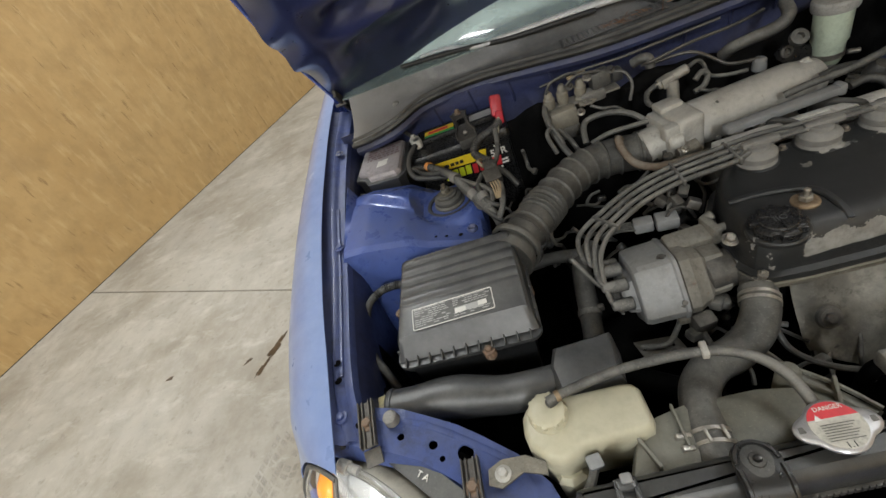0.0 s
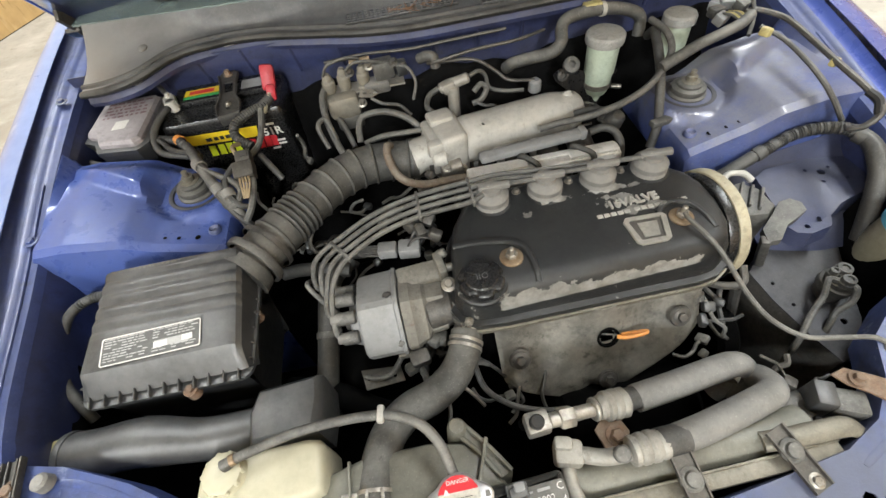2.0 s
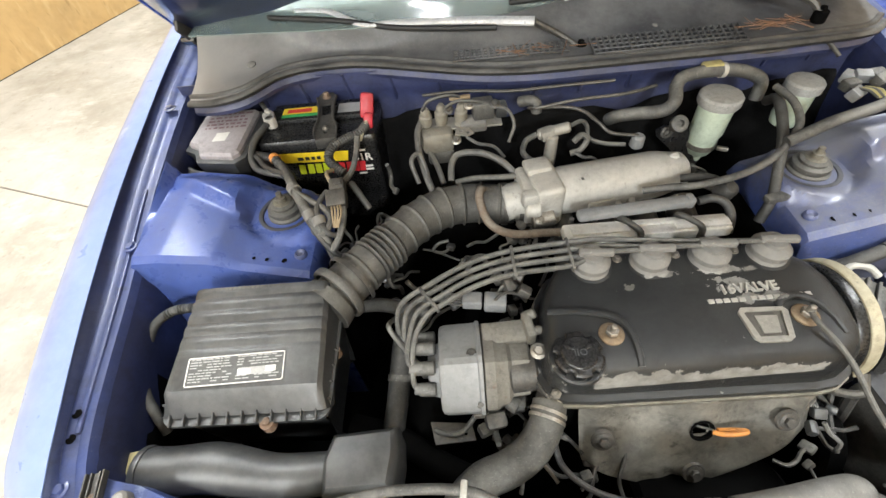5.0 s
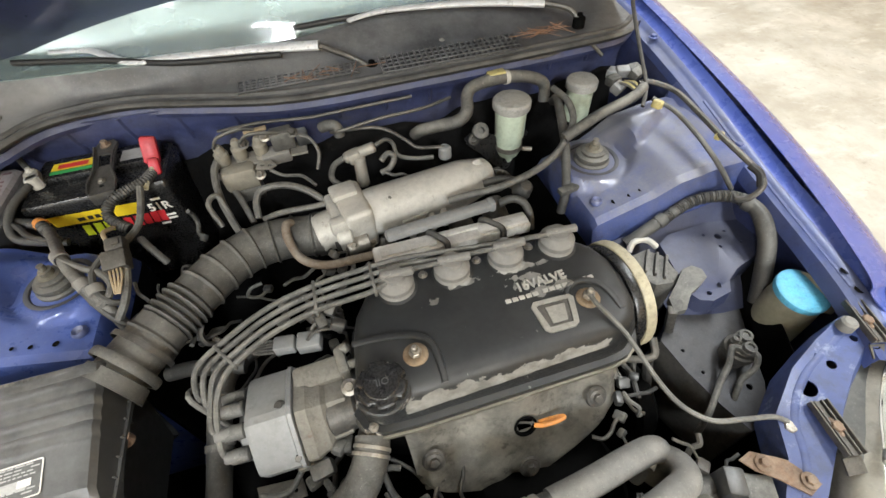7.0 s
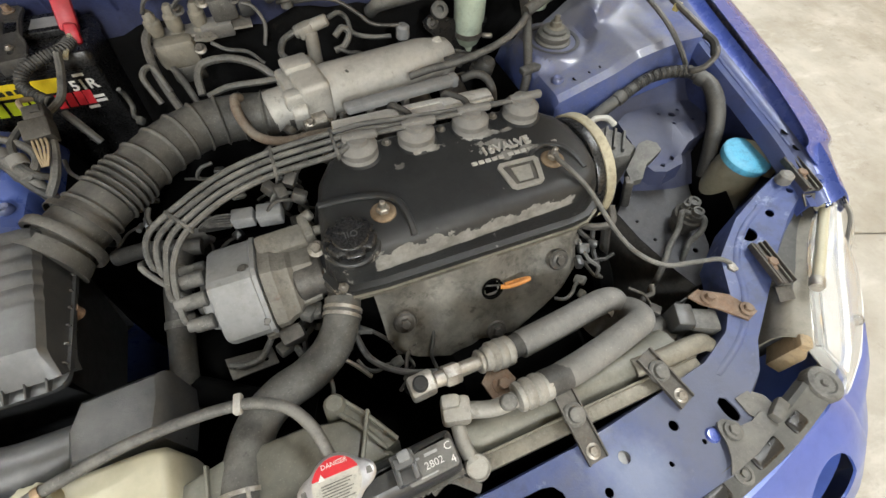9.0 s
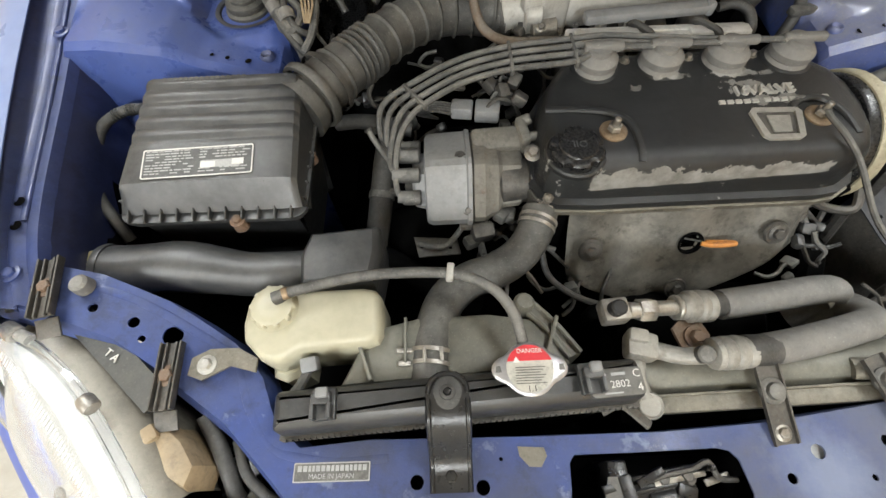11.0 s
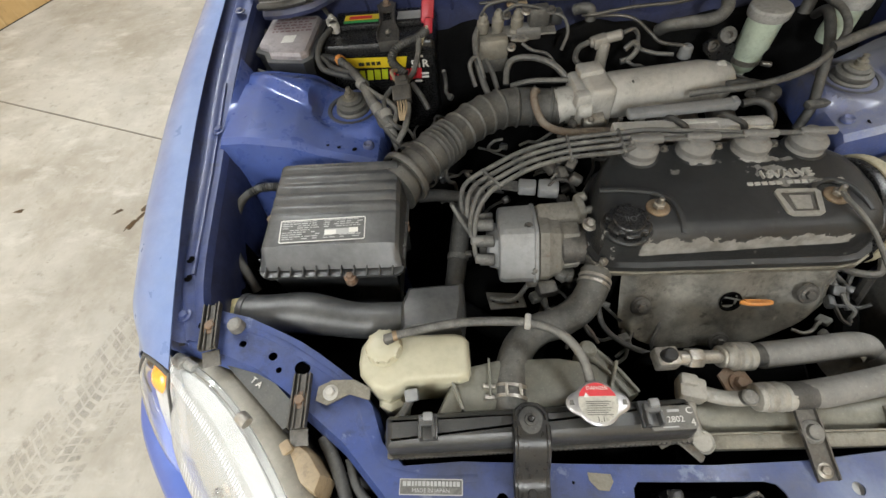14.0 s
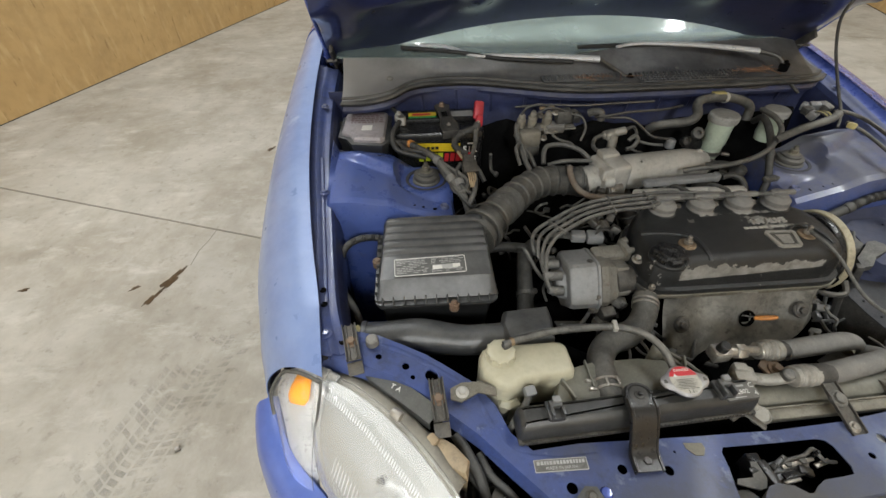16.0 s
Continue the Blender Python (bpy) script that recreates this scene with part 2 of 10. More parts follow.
OLIVE = mat("brown_washer_bottle", (0.30, 0.285, 0.215), 0.42, 0, (0.235, 0.22, 0.16), 14, dust=0.3, dustcol=(0.36, 0.34, 0.28), wear=0.0)
SHROUD = mat("brown_fan_shroud", (0.160, 0.158, 0.128), 0.46, 0, (0.115, 0.113, 0.092), 12, dust=0.5, dustcol=(0.30, 0.29, 0.245), wear=0.2)
BATCASE = mat("black_battery_case", (0.010, 0.010, 0.0105), 0.26, 0, (0.014, 0.014, 0.0145), 40, dust=0.12, dustcol=(0.09, 0.088, 0.08), wear=0.1)
YELLOW = mat("yellow_print", (0.80, 0.60, 0.02), 0.4, 0, (0.74, 0.54, 0.02), 20, bump=0, dust=0.1, wear=-0.2)
LIME = mat("lime_print", (0.62, 0.72, 0.03), 0.4, 0, (0.6, 0.7, 0.03), 20, bump=0, wear=-0.2)
RED = mat("red_plastic", (0.46, 0.012, 0.030), 0.4, 0, (0.38, 0.012, 0.028), 30, dust=0.2, bump=0.05, wear=0)
REDPRINT = mat("red_print", (0.62, 0.03, 0.04), 0.4, 0, (0.55, 0.03, 0.04), 30, bump=0, wear=-0.2)
GREEN = mat("green_print", (0.05, 0.36, 0.10), 0.4, 0, (0.05, 0.33, 0.1), 30, bump=0, wear=-0.2)
ORANGE = mat("orange_plastic", (0.75, 0.30, 0.05), 0.5, 0, (0.6, 0.22, 0.04), 60, dust=0.2)
WHITE = mat("white_print", (0.78, 0.77, 0.73), 0.5, 0, (0.66, 0.65, 0.61), 50, bump=0, dust=0.1, wear=-0.2)
SILVERPRINT = mat("silver_label", (0.44, 0.44, 0.43), 0.45, 0.1, (0.36, 0.36, 0.35), 60, bump=0, dust=0.1, wear=-0.1)
INK = mat("black_print", (0.02, 0.02, 0.02), 0.6, 0, None, 50, bump=0, wear=-0.2)
PINKGREY = mat("fuse_box_lid", (0.32, 0.295, 0.305), 0.45, 0, (0.25, 0.23, 0.238), 18, dust=0.5, dustcol=(0.43, 0.40, 0.40))
LIDPRINT = mat("faded_pink_print", (0.24, 0.15, 0.17), 0.6, 0, (0.2, 0.12, 0.14), 50, bump=0)
TAN = mat("tan_plastic", (0.38, 0.29, 0.17), 0.6, 0, (0.30, 0.22, 0.13), 30, dust=0.3)
YELLOWCLIP = mat("yellow_clip", (0.50, 0.43, 0.17), 0.5, 0, (0.4, 0.34, 0.14), 60, dust=0.3)
SILVERED = mat("silvered_plastic", (0.52, 0.52, 0.52), 0.28, 0.3, (0.42, 0.42, 0.42), 20, bump=0.25, bscale=90, wear=-0.3)
CHROME = mat("reflector_chrome", (0.34, 0.337, 0.32), 0.45, 0.45, (0.28, 0.277, 0.26), 8, bump=0, wear=-0.3)
AMBER = mat("amber_bulb_cover", (1.0, 0.36, 0.01), 0.16, 0, (0.92, 0.27, 0.0), 60, bump=0.25, bscale=130, coat=0.5, wear=-0.3)
STRAW = mat("dry_pine_needles", (0.26, 0.145, 0.085), 0.8, 0, (0.18, 0.10, 0.06), 80)
WIPER = mat("silver_wiper_paint", (0.74, 0.75, 0.76), 0.28, 0.2, (0.64, 0.65, 0.66), 14, dust=0.2, dustcol=(0.45, 0.44, 0.42), coat=0.5, wear=0.0)


def glass(name, col, rough, haze, hazecol, film_rough=0.35, coat=0.5):
    """Clear plastic or glass with a dull film on it."""
    m = bpy.data.materials.new(name)
    m.use_nodes = True
    t = m.node_tree
    N, L = t.nodes, t.links
    b = N["Principled BSDF"]
    b.inputs["Base Color"].default_value = (*col, 1)
    b.inputs["Roughness"].default_value = rough
    b.inputs["Transmission Weight"].default_value = 1.0
    b.inputs["IOR"].default_value = 1.45
    film = N.new("ShaderNodeBsdfPrincipled")
    film.inputs["Base Color"].default_value = (*hazecol, 1)
    film.inputs["Roughness"].default_value = film_rough
    film.inputs["Coat Weight"].default_value = coat
    tc = N.new("ShaderNodeTexCoord")
    n = N.new("ShaderNodeTexNoise")
    n.inputs["Scale"].default_value, n.inputs["Detail"].default_value = 9.0, 6.0
    L.new(tc.outputs["Object"], n.inputs["Vector"])
    r = N.new("ShaderNodeMapRange")
    r.inputs["From Min"].default_value, r.inputs["From Max"].default_value = 0.3, 0.7
    r.inputs["To Min"].default_value, r.inputs["To Max"].default_value = haze * 0.7, min(haze * 1.3, 1.0)
    L.new(n.outputs["Fac"], r.inputs["Value"])
    mx = N.new("ShaderNodeMixShader")
    L.new(r.outputs[0], mx.inputs[0])
    L.new(b.outputs[0], mx.inputs[1])
    L.new(film.outputs[0], mx.inputs[2])
    L.new(mx.outputs[0], N["Material Output"].inputs["Surface"])
    return m


LENS = glass("hazed_headlamp_lens", (0.98, 0.98, 0.965), 0.08, 0.25, (0.54, 0.535, 0.51), 0.40, 0.12)
BAND = glass("frosted_lens_band", (0.98, 0.98, 0.97), 0.10, 0.18, (0.60, 0.60, 0.585), 0.35, 0.2)
RIBS = glass("moulded_lens_ribs", (0.98, 0.98, 0.97), 0.10, 0.6, (0.80, 0.80, 0.78), 0.3, 0.3)
CLEARLENS = glass("clear_signal_lens", (0.98, 0.98, 0.97), 0.02, 0.03, (0.7, 0.7, 0.68))
# The film's pale green carries part of the screen's reflection.
SCREEN = glass("windscreen_glass", (0.72, 0.86, 0.82), 0.10, 0.36, (0.32, 0.385, 0.365), 0.55, 0.0)


def dust_zone(m, centre, radius, colour, strength):
    """Dry dust lying thick on one stretch of a panel, ragged at its edge."""
    t = m.node_tree
    N, L = t.nodes, t.links
    b = N["Principled BSDF"]
    old = b.inputs["Base Color"].links[0].from_socket
    g = N.new("ShaderNodeNewGeometry")
    d = N.new("ShaderNodeVectorMath")
    d.operation = "DISTANCE"
    d.inputs[1].default_value = centre
    L.new(g.outputs["Position"], d.inputs[0])
    n = N.new("ShaderNodeTexNoise")
    n.inputs["Scale"].default_value, n.inputs["Detail"].default_value, n.inputs["Roughness"].default_value = 16.0, 8.0, 0.7
    L.new(g.outputs["Position"], n.inputs["Vector"])
    e = N.new("ShaderNodeMath")
    e.operation = "MULTIPLY_ADD"
    e.inputs[1].default_value = -radius * 1.3
    L.new(n.outputs["Fac"], e.inputs[0])
    L.new(d.outputs["Value"], e.inputs[2])
    r = N.new("ShaderNodeMapRange")
    r.inputs["From Min"].default_value, r.inputs["From Max"].default_value = radius * 0.55, -radius * 0.35
    r.inputs["To Min"].default_value, r.inputs["To Max"].default_value = 0.0, strength
    L.new(e.outputs[0], r.inputs["Value"])
    x = N.new("ShaderNodeMix")
    x.data_type = "RGBA"
    L.new(r.outputs[0], x.inputs[0])
    L.new(old, x.inputs[6])
    x.inputs[7].default_value = (*colour, 1)
    L.new(x.outputs[2], b.inputs["Base Color"])


dust_zone(BAY, (0.50, 0.24, 0.73), 0.17, (0.155, 0.152, 0.150), 0.8)
dust_zone(COWL, (-0.64, 0.47, 0.80), 0.22, (0.30, 0.295, 0.285), 0.7)
dust_zone(SUPPORT, (0.32, -0.46, 0.585), 0.19, (0.098, 0.106, 0.140), 0.8)
dust_zone(SUPPORT, (0.02, -0.545, 0.575), 0.09, (0.070, 0.067, 0.060), 0.9)
dust_zone(SUPPORT, (-0.16, -0.545, 0.575), 0.11, (0.050, 0.052, 0.060), 0.75)
dust_zone(SUPPORT, (0.13, -0.53, 0.575), 0.07, (0.080, 0.082, 0.090), 0.7)
dust_zone(SUPPORT, (-0.27, -0.44, 0.58), 0.05, (0.045, 0.048, 0.062), 0.6)
dust_zone(SUPPORT, (0.20, -0.485, 0.58), 0.05, (0.20, 0.235, 0.33), 0.7)


def cover_material():
    """Black crackle paint, flaked off to bare alloy along the front edge and round the plug wells."""
    m = mat("flaked_black_cover_paint", (0.020, 0.0215, 0.022), 0.36, 0.0, (0.015, 0.0155, 0.016), 14, dust=0.22, dustcol=(0.075, 0.075, 0.072), bump=0.25, bscale=900, wear=0.0)
    t = m.node_tree
    N, L = t.nodes, t.links
    b = N["Principled BSDF"]
    old = b.inputs["Base Color"].links[0].from_socket
    tc = N.new("ShaderNodeTexCoord")
    sep = N.new("ShaderNodeSeparateXYZ")
    L.new(tc.outputs["Object"], sep.inputs[0])
    n = N.new("ShaderNodeTexNoise")
    n.inputs["Scale"].default_value, n.inputs["Detail"].default_value, n.inputs["Roughness"].default_value = 46.0, 6.0, 0.60
    L.new(tc.outputs["Object"], n.inputs["Vector"])

    def op(kind, a, c=None, d=None):
        r = N.new("ShaderNodeMath")
        r.operation = kind
        for s, v in enumerate((a, c, d)):
            if v is None:
                continue
            if isinstance(v, (int, float)):
                r.inputs[s].default_value = v
            else:
                L.new(v, r.inputs[s])
        return r.outputs[0]

    y, x, z = sep.outputs["Y"], sep.outputs["X"], sep.outputs["Z"]
    def clamp(a):
        return op("MINIMUM", op("MAXIMUM", a, 0.0), 1.0)

    def field(cx, hx, cy, hy):
        fx = clamp(op("DIVIDE", op("SUBTRACT", hx, op("ABSOLUTE", op("SUBTRACT", x, cx))), 0.012))
        fy = clamp(op("DIVIDE", op("SUBTRACT", hy, op("ABSOLUTE", op("SUBTRACT", y, cy))), 0.010))
        return op("MULTIPLY", fx, fy)

    low = clamp(op("DIVIDE", op("SUBTRACT", z, op("MULTIPLY_ADD", x, 0.05, 0.336)), 0.003))
    ends = clamp(op("MINIMUM", op("DIVIDE", op("ADD", x, 0.165), 0.03), op("DIVIDE", op("SUBTRACT", 0.165, x), 0.05)))
    front = op("MULTIPLY", op("MULTIPLY", op("MULTIPLY", clamp(op("DIVIDE", op("SUBTRACT", -0.1025, y), 0.0065)), low), ends), 1.1)
    corner = op("MULTIPLY", field(-0.175, 0.035, -0.095, 0.018), 0.42)
    ground = op("MAXIMUM", field(0.030, 0.085, 0.033, 0.012), op("MAXIMUM", field(0.055, 0.034, 0.010, 0.018), field(0.088, 0.040, -0.016, 0.014)))
    flecks = op("MAXIMUM", field(-0.075, 0.016, 0.018, 0.012), field(-0.125, 0.010, 0.045, 0.014))
    fields = op("MAXIMUM", op("MAXIMUM", front, corner), op("MULTIPLY", op("MAXIMUM", ground, op("MULTIPLY", flecks, 0.8)), 0.8))
    chip = op("GREATER_THAN", op("ADD", op("MULTIPLY", op("SUBTRACT", n.outputs["Fac"], 0.5), 3.2), fields), 0.62)
    bare = N.new("ShaderNodeMix")
    bare.data_type = "RGBA"
    L.new(chip, bare.inputs[0])
    L.new(old, bare.inputs[6])
    n2 = N.new("ShaderNodeTexNoise")
    n2.inputs["Scale"].default_value, n2.inputs["Detail"].default_value, n2.inputs["Roughness"].default_value = 26.0, 8.0, 0.72
    L.new(tc.outputs["Object"], n2.inputs["Vector"])
    oily = N.new("ShaderNodeMix")
    oily.data_type = "RGBA"
    L.new(clamp(op("DIVIDE", op("SUBTRACT", n2.outputs["Fac"], 0.40), 0.22)), oily.inputs[0])
    oily.inputs[6].default_value = (0.26, 0.255, 0.238, 1)
    oily.inputs[7].default_value = (0.13, 0.125, 0.112, 1)
    L.new(oily.outputs[2], bare.inputs[7])
    L.new(bare.outputs[2], b.inputs["Base Color"])
    return m


COVER = cover_material()


def floor_material():
    """Concrete with clouds, trodden-in dirt and pale scuffs at several scales."""
    m = mat("stained_concrete", (0.475, 0.45, 0.395), 0.6, 0, (0.35, 0.33, 0.285), 0.9, dust=0.5, dustcol=(0.53, 0.505, 0.45), bump=0.25, bscale=60, spots=0.3, spotcol=(0.36, 0.325, 0.27), wear=-0.1)
    t = m.node_tree
    N, L = t.nodes, t.links
    b = N["Principled BSDF"]
    tc = N.new("ShaderNodeTexCoord")
    src = b.inputs["Base Color"].links[0].from_socket
    for s, stretch, rough, lo, hi, k, colour in ((1.5, 1.6, 0.66, 0.46, 0.64, 0.62, (0.25, 0.225, 0.175)), (2.1, 0.6, 0.75, 0.48, 0.66, 0.6, (0.26, 0.23, 0.18)),
                                                 (17.0, 1.0, 0.7, 0.57, 0.68, 0.5, (0.20, 0.18, 0.145)), (4.0, 2.2, 0.70, 0.54, 0.70, 0.55, (0.60, 0.58, 0.53)), (42.0, 1.0, 0.7, 0.64, 0.70, 0.6, (0.16, 0.14, 0.11))):
        mp = N.new("ShaderNodeMapping")
        mp.inputs["Scale"].default_value = (1.0, stretch, 1.0)
        mp.inputs["Rotation"].default_value = (0, 0, s)
        mp.inputs["Location"].default_value = (s, 2 * s, 0)
        n = N.new("ShaderNodeTexNoise")
        n.inputs["Scale"].default_value, n.inputs["Detail"].default_value, n.inputs["Roughness"].default_value = s, 8.0, rough
        L.new(tc.outputs["Object"], mp.inputs["Vector"])
        L.new(mp.outputs[0], n.inputs["Vector"])
        r = N.new("ShaderNodeMapRange")
        r.inputs["From Min"].default_value, r.inputs["From Max"].default_value, r.inputs["To Max"].default_value = lo, hi, k
        L.new(n.outputs["Fac"], r.inputs["Value"])
        mx = N.new("ShaderNodeMix")
        mx.data_type = "RGBA"
        L.new(r.outputs[0], mx.inputs[0])
        L.new(src, mx.inputs[6])
        mx.inputs[7].default_value = (*colour, 1)
        src = mx.outputs[2]
    L.new(src, b.inputs["Base Color"])
    return m


CONCRETE = floor_material()


def strand_board():
    """Pressed wood board: long pale and brown flakes, dark chips, a few soiled patches."""
    m = mat("strand_board", (0.50, 0.335, 0.145), 0.55, 0, (0.43, 0.275, 0.11), 1.6, spots=0.25, spotcol=(0.30, 0.18, 0.085), bump=0.15, bscale=40, wear=-0.15)
    t = m.node_tree
    N, L = t.nodes, t.links
    b = N["Principled BSDF"]
    tc = N.new("ShaderNodeTexCoord")
    src = b.inputs["Base Color"].links[0].from_socket
    for s, sx, sz, ang, lo, hi, k, colour in ((16.0, 1.0, 0.22, 0.5, 0.54, 0.68, 0.42, (0.36, 0.22, 0.085)), (19.0, 1.0, 0.25, -0.35, 0.55, 0.70, 0.42, (0.60, 0.44, 0.22)),
                                              (34.0, 1.0, 0.20, 0.2, 0.63, 0.70, 0.6, (0.22, 0.13, 0.05)), (2.2, 1.0, 1.0, 0.0, 0.56, 0.74, 0.5, (0.31, 0.20, 0.09))):
        mp = N.new("ShaderNodeMapping")
        mp.inputs["Scale"].default_value = (sx, sx, sz)
        mp.inputs["Rotation"].default_value = (ang, 0, 0)
        mp.inputs["Location"].default_value = (s, 0.7 * s, 0)
        n = N.new("ShaderNodeTexNoise")
        n.inputs["Scale"].default_value, n.inputs["Detail"].default_value, n.inputs["Roughness"].default_value = s, 4.0, 0.6
        L.new(tc.outputs["Object"], mp.inputs["Vector"])
        L.new(mp.outputs[0], n.inputs["Vector"])
        r = N.new("ShaderNodeMapRange")
        r.inputs["From Min"].default_value, r.inputs["From Max"].default_value, r.inputs["To Max"].default_value = lo, hi, k
        L.new(n.outputs["Fac"], r.inputs["Value"])
        mx = N.new("ShaderNodeMix")
        mx.data_type = "RGBA"
        L.new(r.outputs[0], mx.inputs[0])
        L.new(src, mx.inputs[6])
        mx.inputs[7].default_value = (*colour, 1)
        src = mx.outputs[2]
    L.new(src, b.inputs["Base Color"])
    return m


CRACK = mat("joint_filler", (0.22, 0.205, 0.175), 0.9, 0, None, 10)
OIL = mat("oil_stain", (0.05, 0.032, 0.018), 0.3, 0, (0.10, 0.065, 0.035), 30, bump=0.2)
PLY = strand_board()
WALLW = mat("white_wall_paint", (0.72, 0.70, 0.66), 0.7, 0, (0.66, 0.64, 0.6), 1.5, bump=0.1, wear=-0.2)
CEILM = mat("ceiling_paint", (0.70, 0.69, 0.66), 0.8, 0, (0.62, 0.61, 0.58), 1.2, bump=0.1, wear=-0.2)
TUBE = mat("lit_tube", (1.0, 0.97, 0.92), 0.4, 0, (1.0, 0.97, 0.92), 1, bump=0, emit=6.0, wear=-0.2)


def tread_material():
    """A thin rubber print: see-through, broken by noise."""
    m = mat("tyre_print", (0.16, 0.15, 0.13), 0.8, 0, (0.12, 0.11, 0.095), 20)
    t = m.node_tree
    N, L = t.nodes, t.links
    n = N.new("ShaderNodeTexNoise")
    n.inputs["Scale"].default_value, n.inputs["Detail"].default_value = 13.0, 9.0
    n.inputs["Roughness"].default_value = 0.72
    tc = N.new("ShaderNodeTexCoord")
    L.new(tc.outputs["Object"], n.inputs["Vector"])
    r = N.new("ShaderNodeMapRange")
    r.inputs["From Min"].default_value, r.inputs["From Max"].default_value, r.inputs["To Max"].default_value = 0.40, 0.72, 0.36
    L.new(n.outputs["Fac"], r.inputs["Value"])
    L.new(r.outputs[0], N["Principled BSDF"].inputs["Alpha"])
    return m


TREAD = tread_material()


# ---- mesh helpers ----
ORG = {}


def B():
    return bmesh.new()


def put(bm, verts, faces):
    vs = [bm.verts.new(v) for v in verts]
    for f in faces:
        try:
            bm.faces.new([vs[i] for i in f])
        except ValueError:
            pass
    return bm


def pour(bm, other, m=None):
    other.verts.index_update()
    put(bm, [(m @ v.co) if m else v.co.copy() for v in other.verts], [[v.index for v in f.verts] for f in other.faces])
    other.free()
    return bm


def box(bm, c, s, rot=(0, 0, 0), bev=0.003, seg=2):
    b = B()
    bmesh.ops.create_cube(b, size=1.0)
    for v in b.verts:
        v.co = Vector((v.co.x * s[0], v.co.y * s[1], v.co.z * s[2]))
    if bev:
        bmesh.ops.bevel(b, geom=b.edges[:], offset=min(bev, min(s) * 0.45), segments=seg, affect="EDGES", profile=0.5)
    return pour(bm, b, pose(*c, *rot))


def frame_of(axis):
    return Vector(axis).to_track_quat("Z", "Y").to_matrix().to_4x4()


def lathe(bm, prof, origin, axis=(0, 0, 1), seg=20):
    m = Matrix.Translation(origin) @ frame_of(axis)
    verts, faces, ring = [], [], []
    for r, h in prof:
        if r < 1e-6:
            ring.append([len(verts)])
            verts.append(m @ Vector((0, 0, h)))
        else:
            ring.append(list(range(len(verts), len(verts) + seg)))
            verts += [m @ Vector((r * math.cos(2 * math.pi * k / seg), r * math.sin(2 * math.pi * k / seg), h)) for k in range(seg)]
    for a, c in zip(ring, ring[1:]):
        for k in range(seg):
            if len(a) == 1 and len(c) == 1:
                continue
            q = [a[k % len(a)], a[(k + 1) % len(a)], c[(k + 1) % len(c)], c[k % len(c)]]
            faces.append(list(dict.fromkeys(q)))
    return put(bm, verts, faces)


def cyl(bm, p0, p1, r, r1=None, seg=18, bev=0.0015):
    p0, p1 = Vector(p0), Vector(p1)
    h, r1 = (p1 - p0).length, r if r1 is None else r1
    e = min(bev, r * 0.4, r1 * 0.4, h * 0.4)
    return lathe(bm, [(0, 0), (r - e, 0), (r, e), (r1, h - e), (r1 - e, h), (0, h)], p0, p1 - p0, seg)


def spline(pts, n=6):
    p = [Vector(q) for q in pts]
    p = [2 * p[0] - p[1], *p, 2 * p[-1] - p[-2]]
    out = []
    for a, b_, c, d in zip(p, p[1:], p[2:], p[3:]):
        for k in range(n):
            s = k / n
            out.append(0.5 * ((2 * b_) + (c - a) * s + (2 * a - 5 * b_ + 4 * c - d) * s * s + (3 * b_ - a - 3 * c + d) * s ** 3))
    return out + [p[-2]]


def tube(bm, pts, r, seg=10, n=6, smooth=True, flat=1.0):
    """A round tube along a smooth line; r is a radius or a function of the way along it, 0 to 1, and the length so far."""
    line = spline(pts, n) if smooth else [Vector(q) for q in pts]
    side, verts, faces, far = None, [], [], 0.0
    total = sum((a - b_).length for a, b_ in zip(line, line[1:]))
    for i, p in enumerate(line):
        t = (line[min(i + 1, len(line) - 1)] - line[max(i - 1, 0)]).normalized()
        if side is None:
            side = t.orthogonal().normalized() if abs(t.z) > 0.95 else t.cross(Vector((0, 0, 1))).normalized()
        side = (side - t * side.dot(t)).normalized()
        up = t.cross(side)
        if i:
            far += (p - line[i - 1]).length
        rr = r(far / total, far) if callable(r) else r
        for k in range(seg):
            a = 2 * math.pi * k / seg
            verts.append(p + side * math.cos(a) * rr + up * math.sin(a) * rr * flat)
    rows = len(line)
    for i in range(rows - 1):
        for k in range(seg):
            faces.append([i * seg + k, i * seg + (k + 1) % seg, (i + 1) * seg + (k + 1) % seg, (i + 1) * seg + k])
    faces += [list(range(seg))[::-1], [(rows - 1) * seg + k for k in range(seg)]]
    return put(bm, verts, faces)


def grid(bm, rows, th=0.0):
    b = B()
    w = len(rows[0])
    put(b, [p for row in rows for p in row], [[i * w + k, i * w + k + 1, (i + 1) * w + k + 1, (i + 1) * w + k] for i in range(len(rows) - 1) for k in range(w - 1)])
    if th:
        b.normal_update()
        bmesh.ops.solidify(b, geom=b.faces[:], thickness=th)
    return pour(bm, b)


def surf(bm, rows, th=0.002, nu=4, nv=4):
    """A smooth sheet through rows of control points."""
    fine = [spline(r, nu) for r in rows]
    cols = [spline(c, nv) for c in zip(*fine)]
    return grid(bm, [list(r) for r in zip(*cols)], th)


